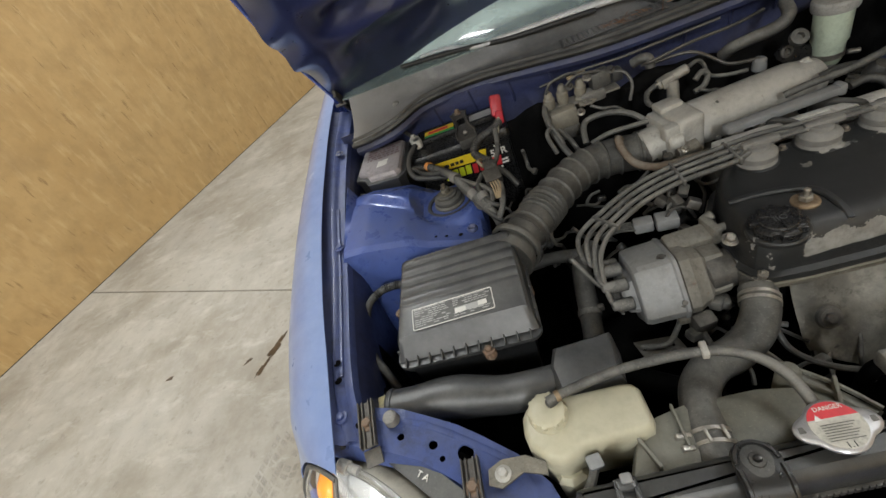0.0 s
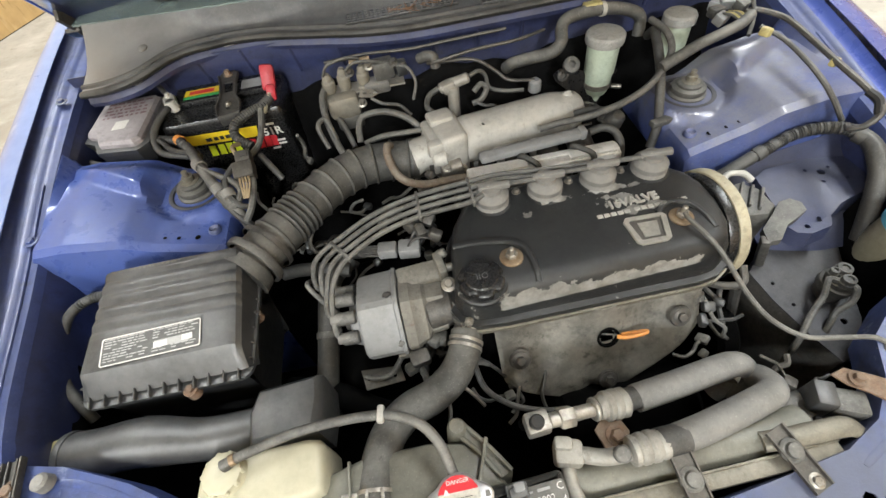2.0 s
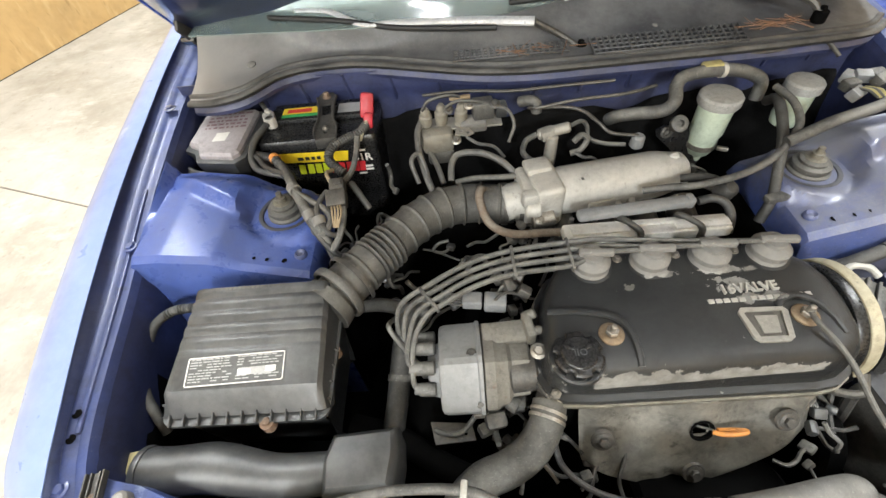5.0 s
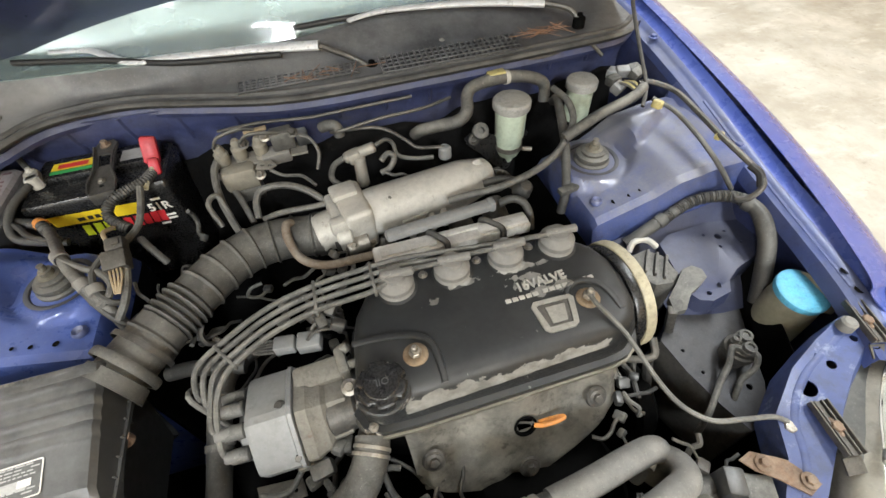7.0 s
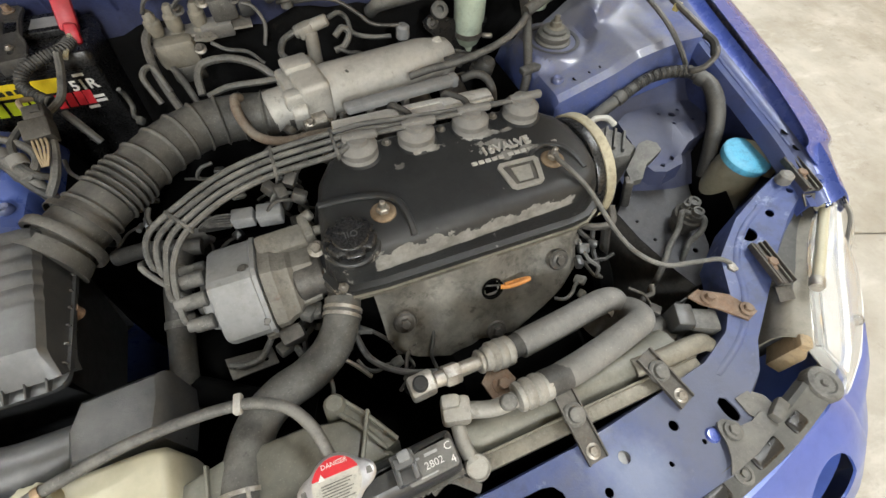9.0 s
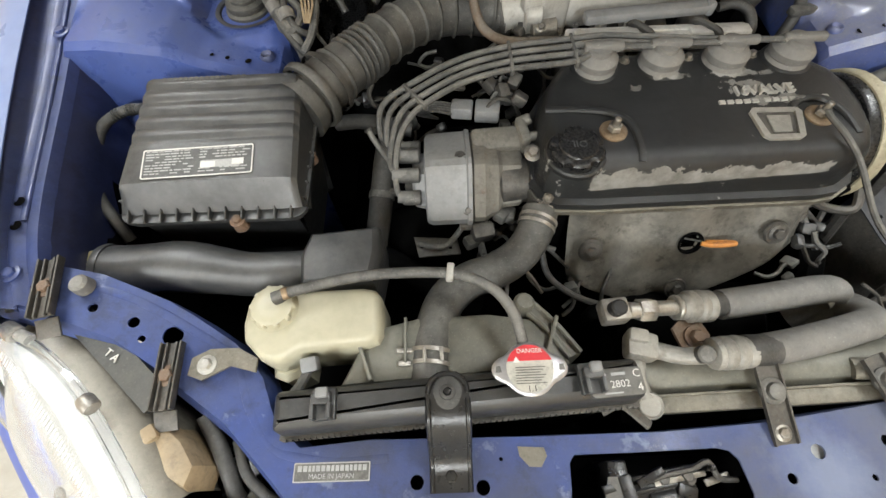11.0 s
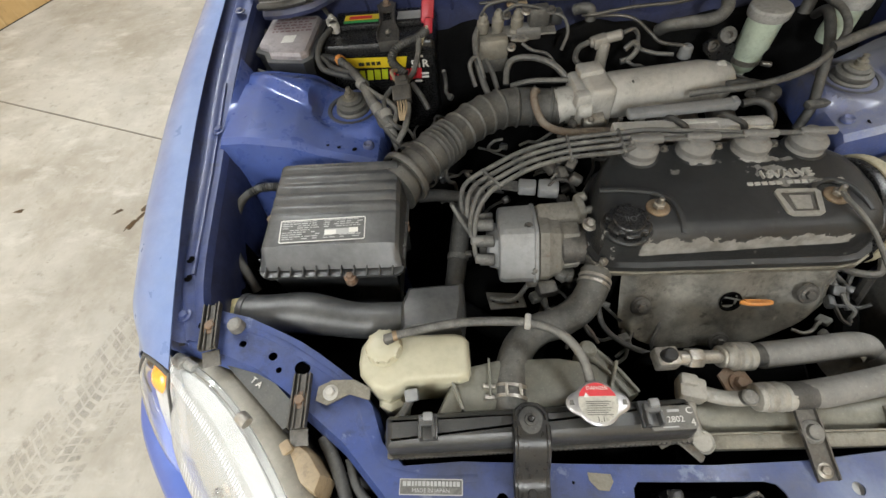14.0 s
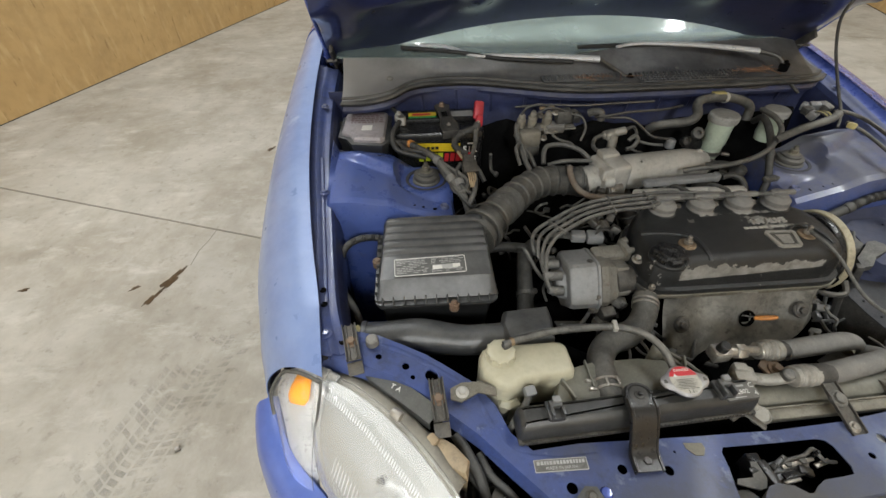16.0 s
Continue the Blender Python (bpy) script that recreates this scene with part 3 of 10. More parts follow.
def plate(bm, outline, holes=(), z=0.0, th=0.003, bend=None):
    """A flat sheet with through-holes; holes are (x, y, r) or point lists; bend gives the height at x, y."""
    b = B()
    loops = [list(outline)]
    for h in holes:
        loops.append([(h[0] + h[2] * math.cos(k * math.pi / 8), h[1] + h[2] * math.sin(k * math.pi / 8)) for k in range(16)] if isinstance(h[0], (int, float)) else list(h))
    edges = []
    for loop in loops:
        vs = [b.verts.new((x, y, 0)) for x, y in loop]
        edges += [b.edges.new((vs[i], vs[(i + 1) % len(vs)])) for i in range(len(vs))]
    bmesh.ops.triangle_fill(b, use_beauty=True, use_dissolve=False, edges=edges, normal=(0, 0, 1))
    for f in b.faces:
        if f.normal.z < 0:
            f.normal_flip()
    top = b.faces[:]
    ext = bmesh.ops.extrude_face_region(b, geom=top)
    for v in [g for g in ext["geom"] if isinstance(g, bmesh.types.BMVert)]:
        v.co.z += th
    for f in top:
        f.normal_flip()
    for v in b.verts:
        v.co.z += (bend(v.co.x, v.co.y) if bend else z) - th
    return pour(bm, b)


def prism(bm, outline, levels):
    """Stacked copies of an outline: levels are (height, inset); closed above and below."""
    pts = [Vector((x, y)) for x, y in outline]
    if sum(a.x * c.y - c.x * a.y for a, c in zip(pts, pts[1:] + pts[:1])) < 0:
        pts.reverse()
    n = len(pts)
    normals = []
    for i in range(n):
        a, c = pts[i] - pts[i - 1], pts[(i + 1) % n] - pts[i]
        k = Vector((a.y, -a.x)).normalized() + Vector((c.y, -c.x)).normalized()
        normals.append(k.normalized() / max(0.5, k.length / 2))
    verts, faces = [], []
    for h, inset in levels:
        verts += [(p.x - q.x * inset, p.y - q.y * inset, h) for p, q in zip(pts, normals)]
    for i in range(len(levels) - 1):
        faces += [[i * n + k, i * n + (k + 1) % n, (i + 1) * n + (k + 1) % n, (i + 1) * n + k] for k in range(n)]
    faces += [list(range(n))[::-1], [(len(levels) - 1) * n + k for k in range(n)]]
    return put(bm, verts, faces)


def round_rect(x0, y0, x1, y1, r, n=4):
    out = []
    for cx, cy, a0 in ((x1 - r, y1 - r, 0), (x0 + r, y1 - r, 90), (x0 + r, y0 + r, 180), (x1 - r, y0 + r, 270)):
        out += [(cx + r * math.cos(radians(a0 + 90 * k / n)), cy + r * math.sin(radians(a0 + 90 * k / n))) for k in range(n + 1)]
    return out


def hexbolt(bm, p, axis=(0, 0, 1), r=0.006, h=0.005, washer=1.6):
    a = Vector(axis).normalized()
    if washer:
        lathe(bm, [(0, 0), (r * washer, 0), (r * washer, 0.0012), (r * washer * 0.9, 0.0018), (0, 0.0018)], p, a, 18)
    lathe(bm, [(0, 0.0018), (r, 0.0018), (r, h * 0.85), (r * 0.85, h), (0, h)], p, a, 6)
    return bm


def letters(s, size, m, th=0.0006, bold=0.0):
    cu = bpy.data.curves.new("lettering", "FONT")
    cu.body, cu.size, cu.extrude, cu.offset, cu.resolution_u, cu.align_x, cu.align_y = s, size, th, bold, 2, "CENTER", "CENTER"
    ob = new("lettering", cu)
    me = bpy.data.meshes.new_from_object(ob.evaluated_get(bpy.context.evaluated_depsgraph_get()))
    bpy.data.objects.remove(ob)
    b = B()
    b.from_mesh(me)
    bpy.data.meshes.remove(me)
    b.transform(m)
    return b


def finish(name, bm, material, org, angle=38):
    bmesh.ops.remove_doubles(bm, verts=bm.verts[:], dist=1e-6)
    bmesh.ops.recalc_face_normals(bm, faces=bm.faces[:])
    for f in bm.faces:
        f.smooth = True
    lim = radians(angle)
    for e in bm.edges:
        e.smooth = len(e.link_faces) == 2 and e.calc_face_angle(0.0) < lim
    bm.transform(Matrix.Translation(-Vector(org)))
    me = bpy.data.meshes.new(name)
    bm.to_mesh(me)
    bm.free()
    me.materials.append(material)
    return me


def thing(name, loc, label, category, group="", kind=""):
    ob = tagged(new(name), label, category, group, kind)
    ob.empty_display_size = 0.02
    ob.location = loc
    ORG[ob] = Vector(loc)
    return ob


def part(name, bm, material, parent, label="", angle=38):
    ob = new(name, finish(name, bm, material, ORG[parent], angle))
    ob.parent = parent
    ORG[ob] = ORG[parent]
    if label:
        tagged(ob, label)
    return ob


def solo(name, bm, material, label, category, loc=(0, 0, 0), kind="", group="", angle=38):
    ob = new(name, finish(name, bm, material, loc, angle))
    ob.location = loc
    ORG[ob] = Vector(loc)
    return tagged(ob, label, category, group, kind)


def sm(v, a, c):
    s = min(max((v - a) / (c - a), 0.0), 1.0)
    return s * s * (3 - 2 * s)


def mirror(rows):
    return [[(-p[0], p[1], p[2]) for p in r] for r in rows]


# ---- the workshop ----
def room_pt(x, y, z=0.0):
    return tuple(ROOM @ Vector((x, y, z)))


X0, X1, Y0, Y1 = -3.64, 2.95, -5.7, 9.0
floor = tagged(new("floor"), "", "", "", "structure")
ORG[floor] = Vector((0, 0, 0))
for ya, yb in ((Y0, 0.353 - 4.0), (0.353 - 3.995, 0.350), (0.356, 4.35), (4.355, Y1)):
    b = B()
    box(b, (0, 0, 0), (X1 - X0, yb - ya, 0.12), bev=0.003, seg=1)
    b.transform(ROOM @ pose((X0 + X1) / 2, (ya + yb) / 2, -0.06))
    part("slab", b, CONCRETE, floor)
b = box(B(), (0, 0, 0), (X1 - X0, Y1 - Y0, 0.05), bev=0)
b.transform(ROOM @ pose((X0 + X1) / 2, (Y0 + Y1) / 2, -0.031))
part("joint_filler", b, CRACK, floor)

wall_left = tagged(new("wall_west"), "", "", "", "structure")
ORG[wall_left] = Vector((0, 0, 0))
y = Y0
while y < Y1 - 0.1:
    w = min(4.896, Y1 - y)
    b = box(B(), (0, 0, 0), (0.02, w - 0.004, 2.4), bev=0.002, seg=1)
    b.transform(ROOM @ pose(X0 - 0.01, y + w / 2, 1.203))
    part("board_panel", b, PLY, wall_left, "scuffed strand board sheet")
    y += 4.9
b = box(B(), (0, 0, 0), (0.12, Y1 - Y0, CEIL), bev=0)
b.transform(ROOM @ pose(X0 - 0.085, (Y0 + Y1) / 2, CEIL / 2))
part("wall_core", b, WALLW, wall_left)
wall_right = tagged(new("wall_east"), "", "", "", "structure")
ORG[wall_right] = Vector((0, 0, 0))
y = Y0
while y < Y1 - 0.1:
    w = min(4.896, Y1 - y)
    b = box(B(), (0, 0, 0), (0.02, w - 0.004, 2.4), bev=0.002, seg=1)
    b.transform(ROOM @ pose(X1 + 0.01, y + w / 2, 1.203))
    part("board_panel", b, PLY, wall_right, "scuffed strand board sheet")
    y += 4.9
b = box(B(), (0, 0, 0), (0.12, Y1 - Y0, CEIL), bev=0)
b.transform(ROOM @ pose(X1 + 0.085, (Y0 + Y1) / 2, CEIL / 2))
part("wall_core", b, WALLW, wall_right)
for nm, yy in (("wall_north", Y1 + 0.06), ("wall_south", Y0 - 0.06)):
    b = box(B(), (0, 0, 0), (X1 - X0 + 0.3, 0.12, CEIL), bev=0)
    b.transform(ROOM @ pose((X0 + X1) / 2, yy, CEIL / 2))
    solo(nm, b, WALLW, "plain painted workshop wall", "wall", kind="structure")
b = box(B(), (0, 0, 0), (X1 - X0 + 0.3, Y1 - Y0 + 0.3, 0.1), bev=0)
b.transform(ROOM @ pose((X0 + X1) / 2, (Y0 + Y1) / 2, CEIL + 0.05))
solo("ceiling", b, CEILM, "plain white workshop ceiling", "ceiling", kind="structure")
for lx, ly, watts in LAMPS:
    fx = thing("ceiling_light", room_pt(lx, ly, CEIL), "white fluorescent batten on the workshop ceiling", "ceiling light", "ceiling lights")
    b = box(B(), (0, 0, 0), (0.22, 2.0, 0.06), bev=0.004)
    b.transform(ROOM @ pose(lx, ly, CEIL - 0.031))
    part("housing", b, WALLW, fx)
    for dx in (-0.055, 0.055):
        b = B()
        cyl(b, (dx, -0.95, 0), (dx, 0.95, 0), 0.014, seg=10)
        b.transform(ROOM @ pose(lx, ly, CEIL - 0.08))
        part("tube", b, TUBE, fx, "lit fluorescent tube")

# marks on the floor
crack = [(-1.395, 0.875), (-1.405, 0.80), (-1.425, 0.74), (-1.428, 0.65)]
b = B()
for (xa, ya), (xb, yb) in zip(crack, crack[1:]):
    put(b, [(xa - 0.0015, ya, 0.0006), (xa + 0.0015, ya, 0.0006), (xb + 0.0012, yb, 0.0006), (xb - 0.0012, yb, 0.0006)], [[0, 1, 2, 3]])
solo("floor_crack", b, CRACK, "hairline crack in the concrete floor", "crack", kind="structure")


def blotch(name, cx, cy, ax, ay, ang, seed, material, label, cat, z=0.0012):
    rnd = random.Random(seed)
    n = 40
    ph = [rnd.uniform(0, 6.28) for _ in range(4)]
    pts = []
    for k in range(n):
        a = 2 * math.pi * k / n
        q = 1 + 0.22 * math.sin(3 * a + ph[0]) + 0.16 * math.sin(5 * a + ph[1]) + 0.12 * math.sin(9 * a + ph[2]) + rnd.uniform(-0.09, 0.09)
        x_, y_ = ax * q * math.cos(a), ay * q * math.sin(a)
        pts.append((cx + x_ * math.cos(ang) - y_ * math.sin(ang), cy + x_ * math.sin(ang) + y_ * math.cos(ang)))
    return solo(name, plate(B(), pts, z=z, th=0.001), material, label, cat, kind="structure")


blotch("oil_stain", -1.472, 0.575, 0.062, 0.017, radians(69), 3, OIL, "dark brown oil stain on the concrete", "stain")
blotch("oil_stain", -1.508, 0.478, 0.046, 0.011, radians(64), 8, OIL, "dark brown oil stain on the concrete", "stain")
blotch("oil_stain", -1.60, 0.535, 0.018, 0.007, radians(40), 5, OIL, "small brown drip on the concrete", "stain")
blotch("oil_stain", -2.03, 0.56, 0.016, 0.009, radians(10), 6, OIL, "small dark drip on the concrete", "stain")
blotch("oil_stain", -1.31, 1.62, 0.03, 0.012, radians(60), 7, OIL, "small dark drip on the concrete", "stain")
b = box(B(), (-1.192, -0.123, 0.006), (0.016, 0.014, 0.012), (10, 20, 30), 0.003)
solo("bolt_nut", b, STEEL, "loose steel nut lying on the floor", "nut")
b = box(B(), (-1.60, -0.42, 0.003), (0.03, 0.018, 0.006), (0, 0, 40), 0.002)
solo("debris", b, DARK, "dark scrap lying on the concrete floor", "scrap")
b = B()
rnd = random.Random(4)
nrm, tan = Vector((0.952, -0.307)), Vector((-0.307, -0.952))
for k in range(62):
    for lane in range(7):
        if rnd.random() < 0.16 + 0.3 * (k < 8):
            continue
        w, l = ((0.0150, 0.0085) if lane % 2 else (0.0125, 0.0100))
        p = Vector((-1.172, 0.300)) + tan * (k * 0.0245 + (0.011 if lane % 2 else 0)) + nrm * (lane - 3) * 0.0335
        sk = 0.45 if lane < 3 else (-0.45 if lane > 3 else 0.1)
        l *= rnd.uniform(0.75, 1.15)
        q = [p + nrm * w * i * rnd.uniform(0.85, 1.1) + tan * (l * j + sk * w * i) for i, j in ((-1, -1), (1, -1), (1, 1), (-1, 1))]
        put(b, [(v.x, v.y, 0.0009) for v in q], [[0, 1, 2, 3]])
solo("tyre_mark", b, TREAD, "black tyre tread print on the concrete", "tyre mark", kind="stuff")

# ---- the car: body shell ----
car = thing("car", (0, 0, 0), "blue hatchback with its bonnet open and faded paint", "car")
FEND = [  # sections of a fender from its bonnet edge outwards and down, front to back
    [(-0.637, -0.338, 0.648), (-0.667, -0.320, 0.645), (-0.694, -0.306, 0.634), (-0.718, -0.294, 0.612), (-0.746, -0.290, 0.578), (-0.758, -0.293, 0.53), (-0.768, -0.293, 0.38)],
    [(-0.647, -0.25, 0.676), (-0.689, -0.25, 0.668), (-0.725, -0.245, 0.648), (-0.754, -0.238, 0.611), (-0.775, -0.232, 0.557), (-0.788, -0.226, 0.48), (-0.793, -0.222, 0.35)],
    [(-0.654, -0.20, 0.688), (-0.698, -0.20, 0.680), (-0.735, -0.195, 0.660), (-0.765, -0.19, 0.622), (-0.787, -0.185, 0.565), (-0.800, -0.18, 0.48), (-0.803, -0.18, 0.34)],
    [(-0.682, -0.06, 0.707), (-0.725, -0.06, 0.700), (-0.765, -0.06, 0.676), (-0.798, -0.055, 0.634), (-0.820, -0.05, 0.575), (-0.833, -0.05, 0.48), (-0.835, -0.05, 0.34)],
    [(-0.710, 0.13, 0.733), (-0.752, 0.13, 0.727), (-0.790, 0.13, 0.702), (-0.820, 0.13, 0.658), (-0.840, 0.13, 0.595), (-0.850, 0.13, 0.50), (-0.850, 0.13, 0.34)],
    [(-0.727, 0.32, 0.760), (-0.765, 0.32, 0.755), (-0.800, 0.32, 0.732), (-0.828, 0.32, 0.690), (-0.846, 0.32, 0.625), (-0.855, 0.32, 0.52), (-0.855, 0.32, 0.34)],
    [(-0.737, 0.56, 0.797), (-0.772, 0.56, 0.792), (-0.805, 0.56, 0.768), (-0.832, 0.56, 0.722), (-0.848, 0.56, 0.650), (-0.856, 0.56, 0.54), (-0.856, 0.56, 0.34)],
    [(-0.740, 0.85, 0.830), (-0.775, 0.85, 0.828), (-0.806, 0.85, 0.805), (-0.834, 0.85, 0.755), (-0.850, 0.85, 0.675), (-0.857, 0.85, 0.55), (-0.857, 0.85, 0.34)],
]
for rows, paint, words in ((FEND, FADEDLIT, "faded pale blue front fender with painted-in reflection"), ([[(0.664, -0.262, 0.652), (0.680, -0.276, 0.645), (0.694, -0.289, 0.632), (0.708, -0.298, 0.612), (0.728, -0.296, 0.585), (0.745, -0.293, 0.53), (0.755, -0.29, 0.38)]] + [[(x + dx, y + dy, z) for x, y, z in r] for r, (dx, dy) in zip(mirror(FEND)[1:], ((-0.004, 0.026), (0.0, 0), (0.008, 0), (0.010, 0), (0.008, 0), (0.003, 0), (0, 0)))], PAINT, "glossy blue front fender")):
    part("fender", surf(B(), rows, 0.0015, 5, 5), paint, car, words)
# bonnet gutter and inner rails with bolt holes
RAIL = [((-0.634, -0.30, 0.646), (-0.604, -0.292, 0.644)), ((-0.664, -0.2, 0.667), (-0.629, -0.195, 0.664)), ((-0.690, 0.0, 0.690), (-0.655, 0.0, 0.686)),
        ((-0.714, 0.2, 0.722), (-0.678, 0.2, 0.716)), ((-0.728, 0.42, 0.758), (-0.690, 0.42, 0.75)), ((-0.735, 0.62, 0.785), (-0.69, 0.62, 0.775))]
for sgn in (1, -1):
    rows = []
    for o, i in RAIL:
        mid = ((o[0] + i[0]) / 2, (o[1] + i[1]) / 2, (o[2] + i[2]) / 2)
        rows.append([(sgn * o[0], o[1], o[2] - 0.028), (sgn * (o[0] + 0.003), o[1], o[2] - 0.002), (sgn * (mid[0] - 0.006), mid[1], mid[2] + 0.003),
                     (sgn * (mid[0] + 0.004), mid[1], mid[2] - 0.003), (sgn * i[0], i[1], i[2]), (sgn * (i[0] + 0.006), i[1], i[2] - 0.02)])
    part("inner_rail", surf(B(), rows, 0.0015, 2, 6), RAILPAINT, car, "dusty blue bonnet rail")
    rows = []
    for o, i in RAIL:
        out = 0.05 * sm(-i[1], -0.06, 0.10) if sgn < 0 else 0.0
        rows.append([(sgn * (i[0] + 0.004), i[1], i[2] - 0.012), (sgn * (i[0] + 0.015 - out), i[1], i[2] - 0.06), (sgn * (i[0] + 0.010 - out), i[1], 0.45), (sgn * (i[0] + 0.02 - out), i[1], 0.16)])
    part("inner_apron", surf(B(), rows, 0.0015, 3, 4), APRON, car, "blue inner wing panel with shade in its colour")
    for q in ((sgn * 0.675, 0.078, 0.704), (sgn * 0.640, -0.262, 0.655), (sgn * 0.705, 0.40, 0.757)):
        part("rail_bolt", hexbolt(B(), q, (0, 0, 1), 0.0065, 0.006), BAY, car)
    # Near-black discs stand for the shade inside bolt holes; nothing is cut.
    for yy, xx, zz in ((-0.208, 0.647, 0.6665), (-0.178, 0.652, 0.6705), (-0.275, 0.612, 0.648)):
        part("bolt_hole", lathe(B(), [(0.0062, 0.0012), (0.006, 0.0006), (0, 0.0006)], (sgn * xx, yy, zz), (0, 0, 1), 14), DARK, car, "dark disc painted as a bolt hole in the rail")
    part("gutter", surf(B(), [[(sgn * (o[0] - (0.014 if sgn > 0 else 0.012)), o[1], o[2] + 0.014), (sgn * (o[0] - 0.004), o[1], o[2] + 0.004), (sgn * (o[0] + 0.008), o[1], o[2] - 0.001)] for o, i in RAIL], 0.001, 2, 6), PAINT if sgn < 0 else RAILPAINT, car, "blue bonnet gutter")
    part("rail_groove", tube(B(), [(sgn * (o[0] * 0.45 + i[0] * 0.55), o[1], (o[2] + i[2]) / 2 - 0.001) for o, i in RAIL[1:4]], 0.004, 8, 5, flat=0.6), RAILPAINT, car, "pressed groove along the rail")
    b = tube(B(), [(sgn * (o[0] - 0.004), o[1], o[2] - 0.006) for o, i in RAIL], 0.0040, 8, 6)
    part("gutter_seal", b, RUBBER, car, "black rubber strip in the bonnet gutter")


def ramp01(v, a, c):
    return min(max((v - a) / (c - a), 0.0), 1.0)


def tower_z(x, y):
    """Height of the tower's top: a dusty flat round the damper, a pressed diagonal step, a slope towards the wing."""
    ax = abs(x)
    z = 0.684 + 0.022 * ramp01(ax, 0.50, 0.62) - 0.046 * ramp01(-ax, -0.54, -0.40)
    z += 0.017 * ramp01(y - (0.117 + (ax - 0.451) * 0.547), -0.010, 0.012) * ramp01(ax, 0.47, 0.53)
    z -= 0.022 * sm(y, 0.205, 0.262)
    d = math.hypot(ax - 0.454, y - 0.175)
    z += (0.662 - z) * sm(-d, -0.078, -0.062)
    return z


for sgn in (1, -1):
    rows = []
    for j in range(42):
        yy = 0.055 + 0.205 * j / 41
        row = [(sgn * -0.672, yy, 0.702 + 0.04 * j / 41 - 0.01)]
        for i in range(49):
            xx = -0.662 + 0.262 * i / 48
            row.append((sgn * xx, yy, tower_z(xx, yy)))
        row += [(sgn * -0.394, yy, tower_z(-0.40, yy) - 0.012), (sgn * -0.391, yy, 0.585)]
        rows.append(row)
    front = [[(p[0], 0.043, p[2] - 0.006) for p in rows[0]], [(p[0], 0.034, max(p[2] - 0.04, 0.18)) for p in rows[0]], [(p[0], 0.026, min(p[2] - 0.02, 0.54)) for p in rows[0]],
             [(p[0], 0.02, min(p[2] - 0.03, 0.2)) for p in rows[0]]]
    # Tower's inner side painted black to carry the shade it stands in.
    part("tower_side", grid(B(), [[(sgn * -0.391, 0.026, 0.585), (sgn * -0.386, 0.024, 0.45), (sgn * -0.378, 0.02, 0.2)], [(sgn * -0.391, 0.15, 0.585), (sgn * -0.386, 0.15, 0.45), (sgn * -0.378, 0.15, 0.2)], [(sgn * -0.391, 0.268, 0.585), (sgn * -0.386, 0.27, 0.45), (sgn * -0.378, 0.272, 0.2)]], 0.002), PAD, car, "tower side in black, shade put into its colour")
    back = [[(p[0], 0.270, p[2] - 0.02) for p in rows[-1]], [(p[0], 0.276, min(p[2] - 0.03, 0.3)) for p in rows[-1]]]
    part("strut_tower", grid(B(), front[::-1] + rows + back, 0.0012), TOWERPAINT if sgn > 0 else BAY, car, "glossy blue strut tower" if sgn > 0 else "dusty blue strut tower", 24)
    # Small holes as discs, the shade of the bore painted on.
    for xx, yy, rr in ((0.44, 0.068, 0.0048), (0.485, 0.066, 0.003), (0.466, 0.066, 0.0035)):
        part("tower_hole", lathe(B(), [(rr, 0.0009), (rr * 0.9, 0.0004), (0, 0.0004)], (sgn * xx, yy, tower_z(xx, yy) + 0.0012), (0, 0, 1), 12), DARK, car, "small dark disc painted as a hole in the tower")
    b = B()
    lathe(b, [(0, 0.0), (0.004, 0), (0.008, 0.004), (0.011, 0.0), (0.011, -0.004), (0, -0.004)], (sgn * 0.418, 0.085, tower_z(0.418, 0.085) + 0.003), (0, 0, 1), 14)
    part("tower_plug", b, BAY, car)
    # damper mount
    mt = (sgn * 0.454, 0.175, 0.664)
    b = lathe(B(), [(0.050, 0.0012), (0.046, 0.002), (0.043, 0.001), (0.040, -0.008), (0.0, -0.008)], mt, (0, 0, 1), 32)
    part("mount_cup", b, DUSTPANEL, car, "dirty steel damper mount cup")
    b = lathe(B(), [(0.033, -0.01), (0.033, 0.002), (0.029, 0.005), (0.0305, 0.009), (0.0295, 0.014), (0.022, 0.017), (0.022, 0.021), (0.017, 0.024), (0, 0.024)], mt, (0, 0, 1), 28)
    part("mount_rubber", b, HOSETAN, car, "dusty rubber damper bush")
    b = lathe(B(), [(0, 0.022), (0.016, 0.022), (0.016, 0.025), (0.0095, 0.026), (0.0095, 0.034), (0.005, 0.035), (0.005, 0.044), (0, 0.045)], mt, (0, 0, 1), 20)
    part("mount_nut", b, DULLZINC, car, "zinc-plated damper nut")

# bulkhead, cowl, windscreen
FW = 0.455
rows = []
for xx in np.linspace(-0.70, 0.70, 29):
    yo = FW - 0.05 * math.exp(-((xx - 0.12) / 0.35) ** 2)
    rows.append([(xx, yo - 0.005, 0.775), (xx, yo, 0.74), (xx, yo + 0.012, 0.70), (xx, yo + 0.004, 0.60), (xx, yo - 0.03, 0.45), (xx, yo - 0.06, 0.16)])
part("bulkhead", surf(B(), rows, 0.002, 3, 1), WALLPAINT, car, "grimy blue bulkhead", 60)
# Black sheet put here in place of a shade gradient on the lower bulkhead.
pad = []
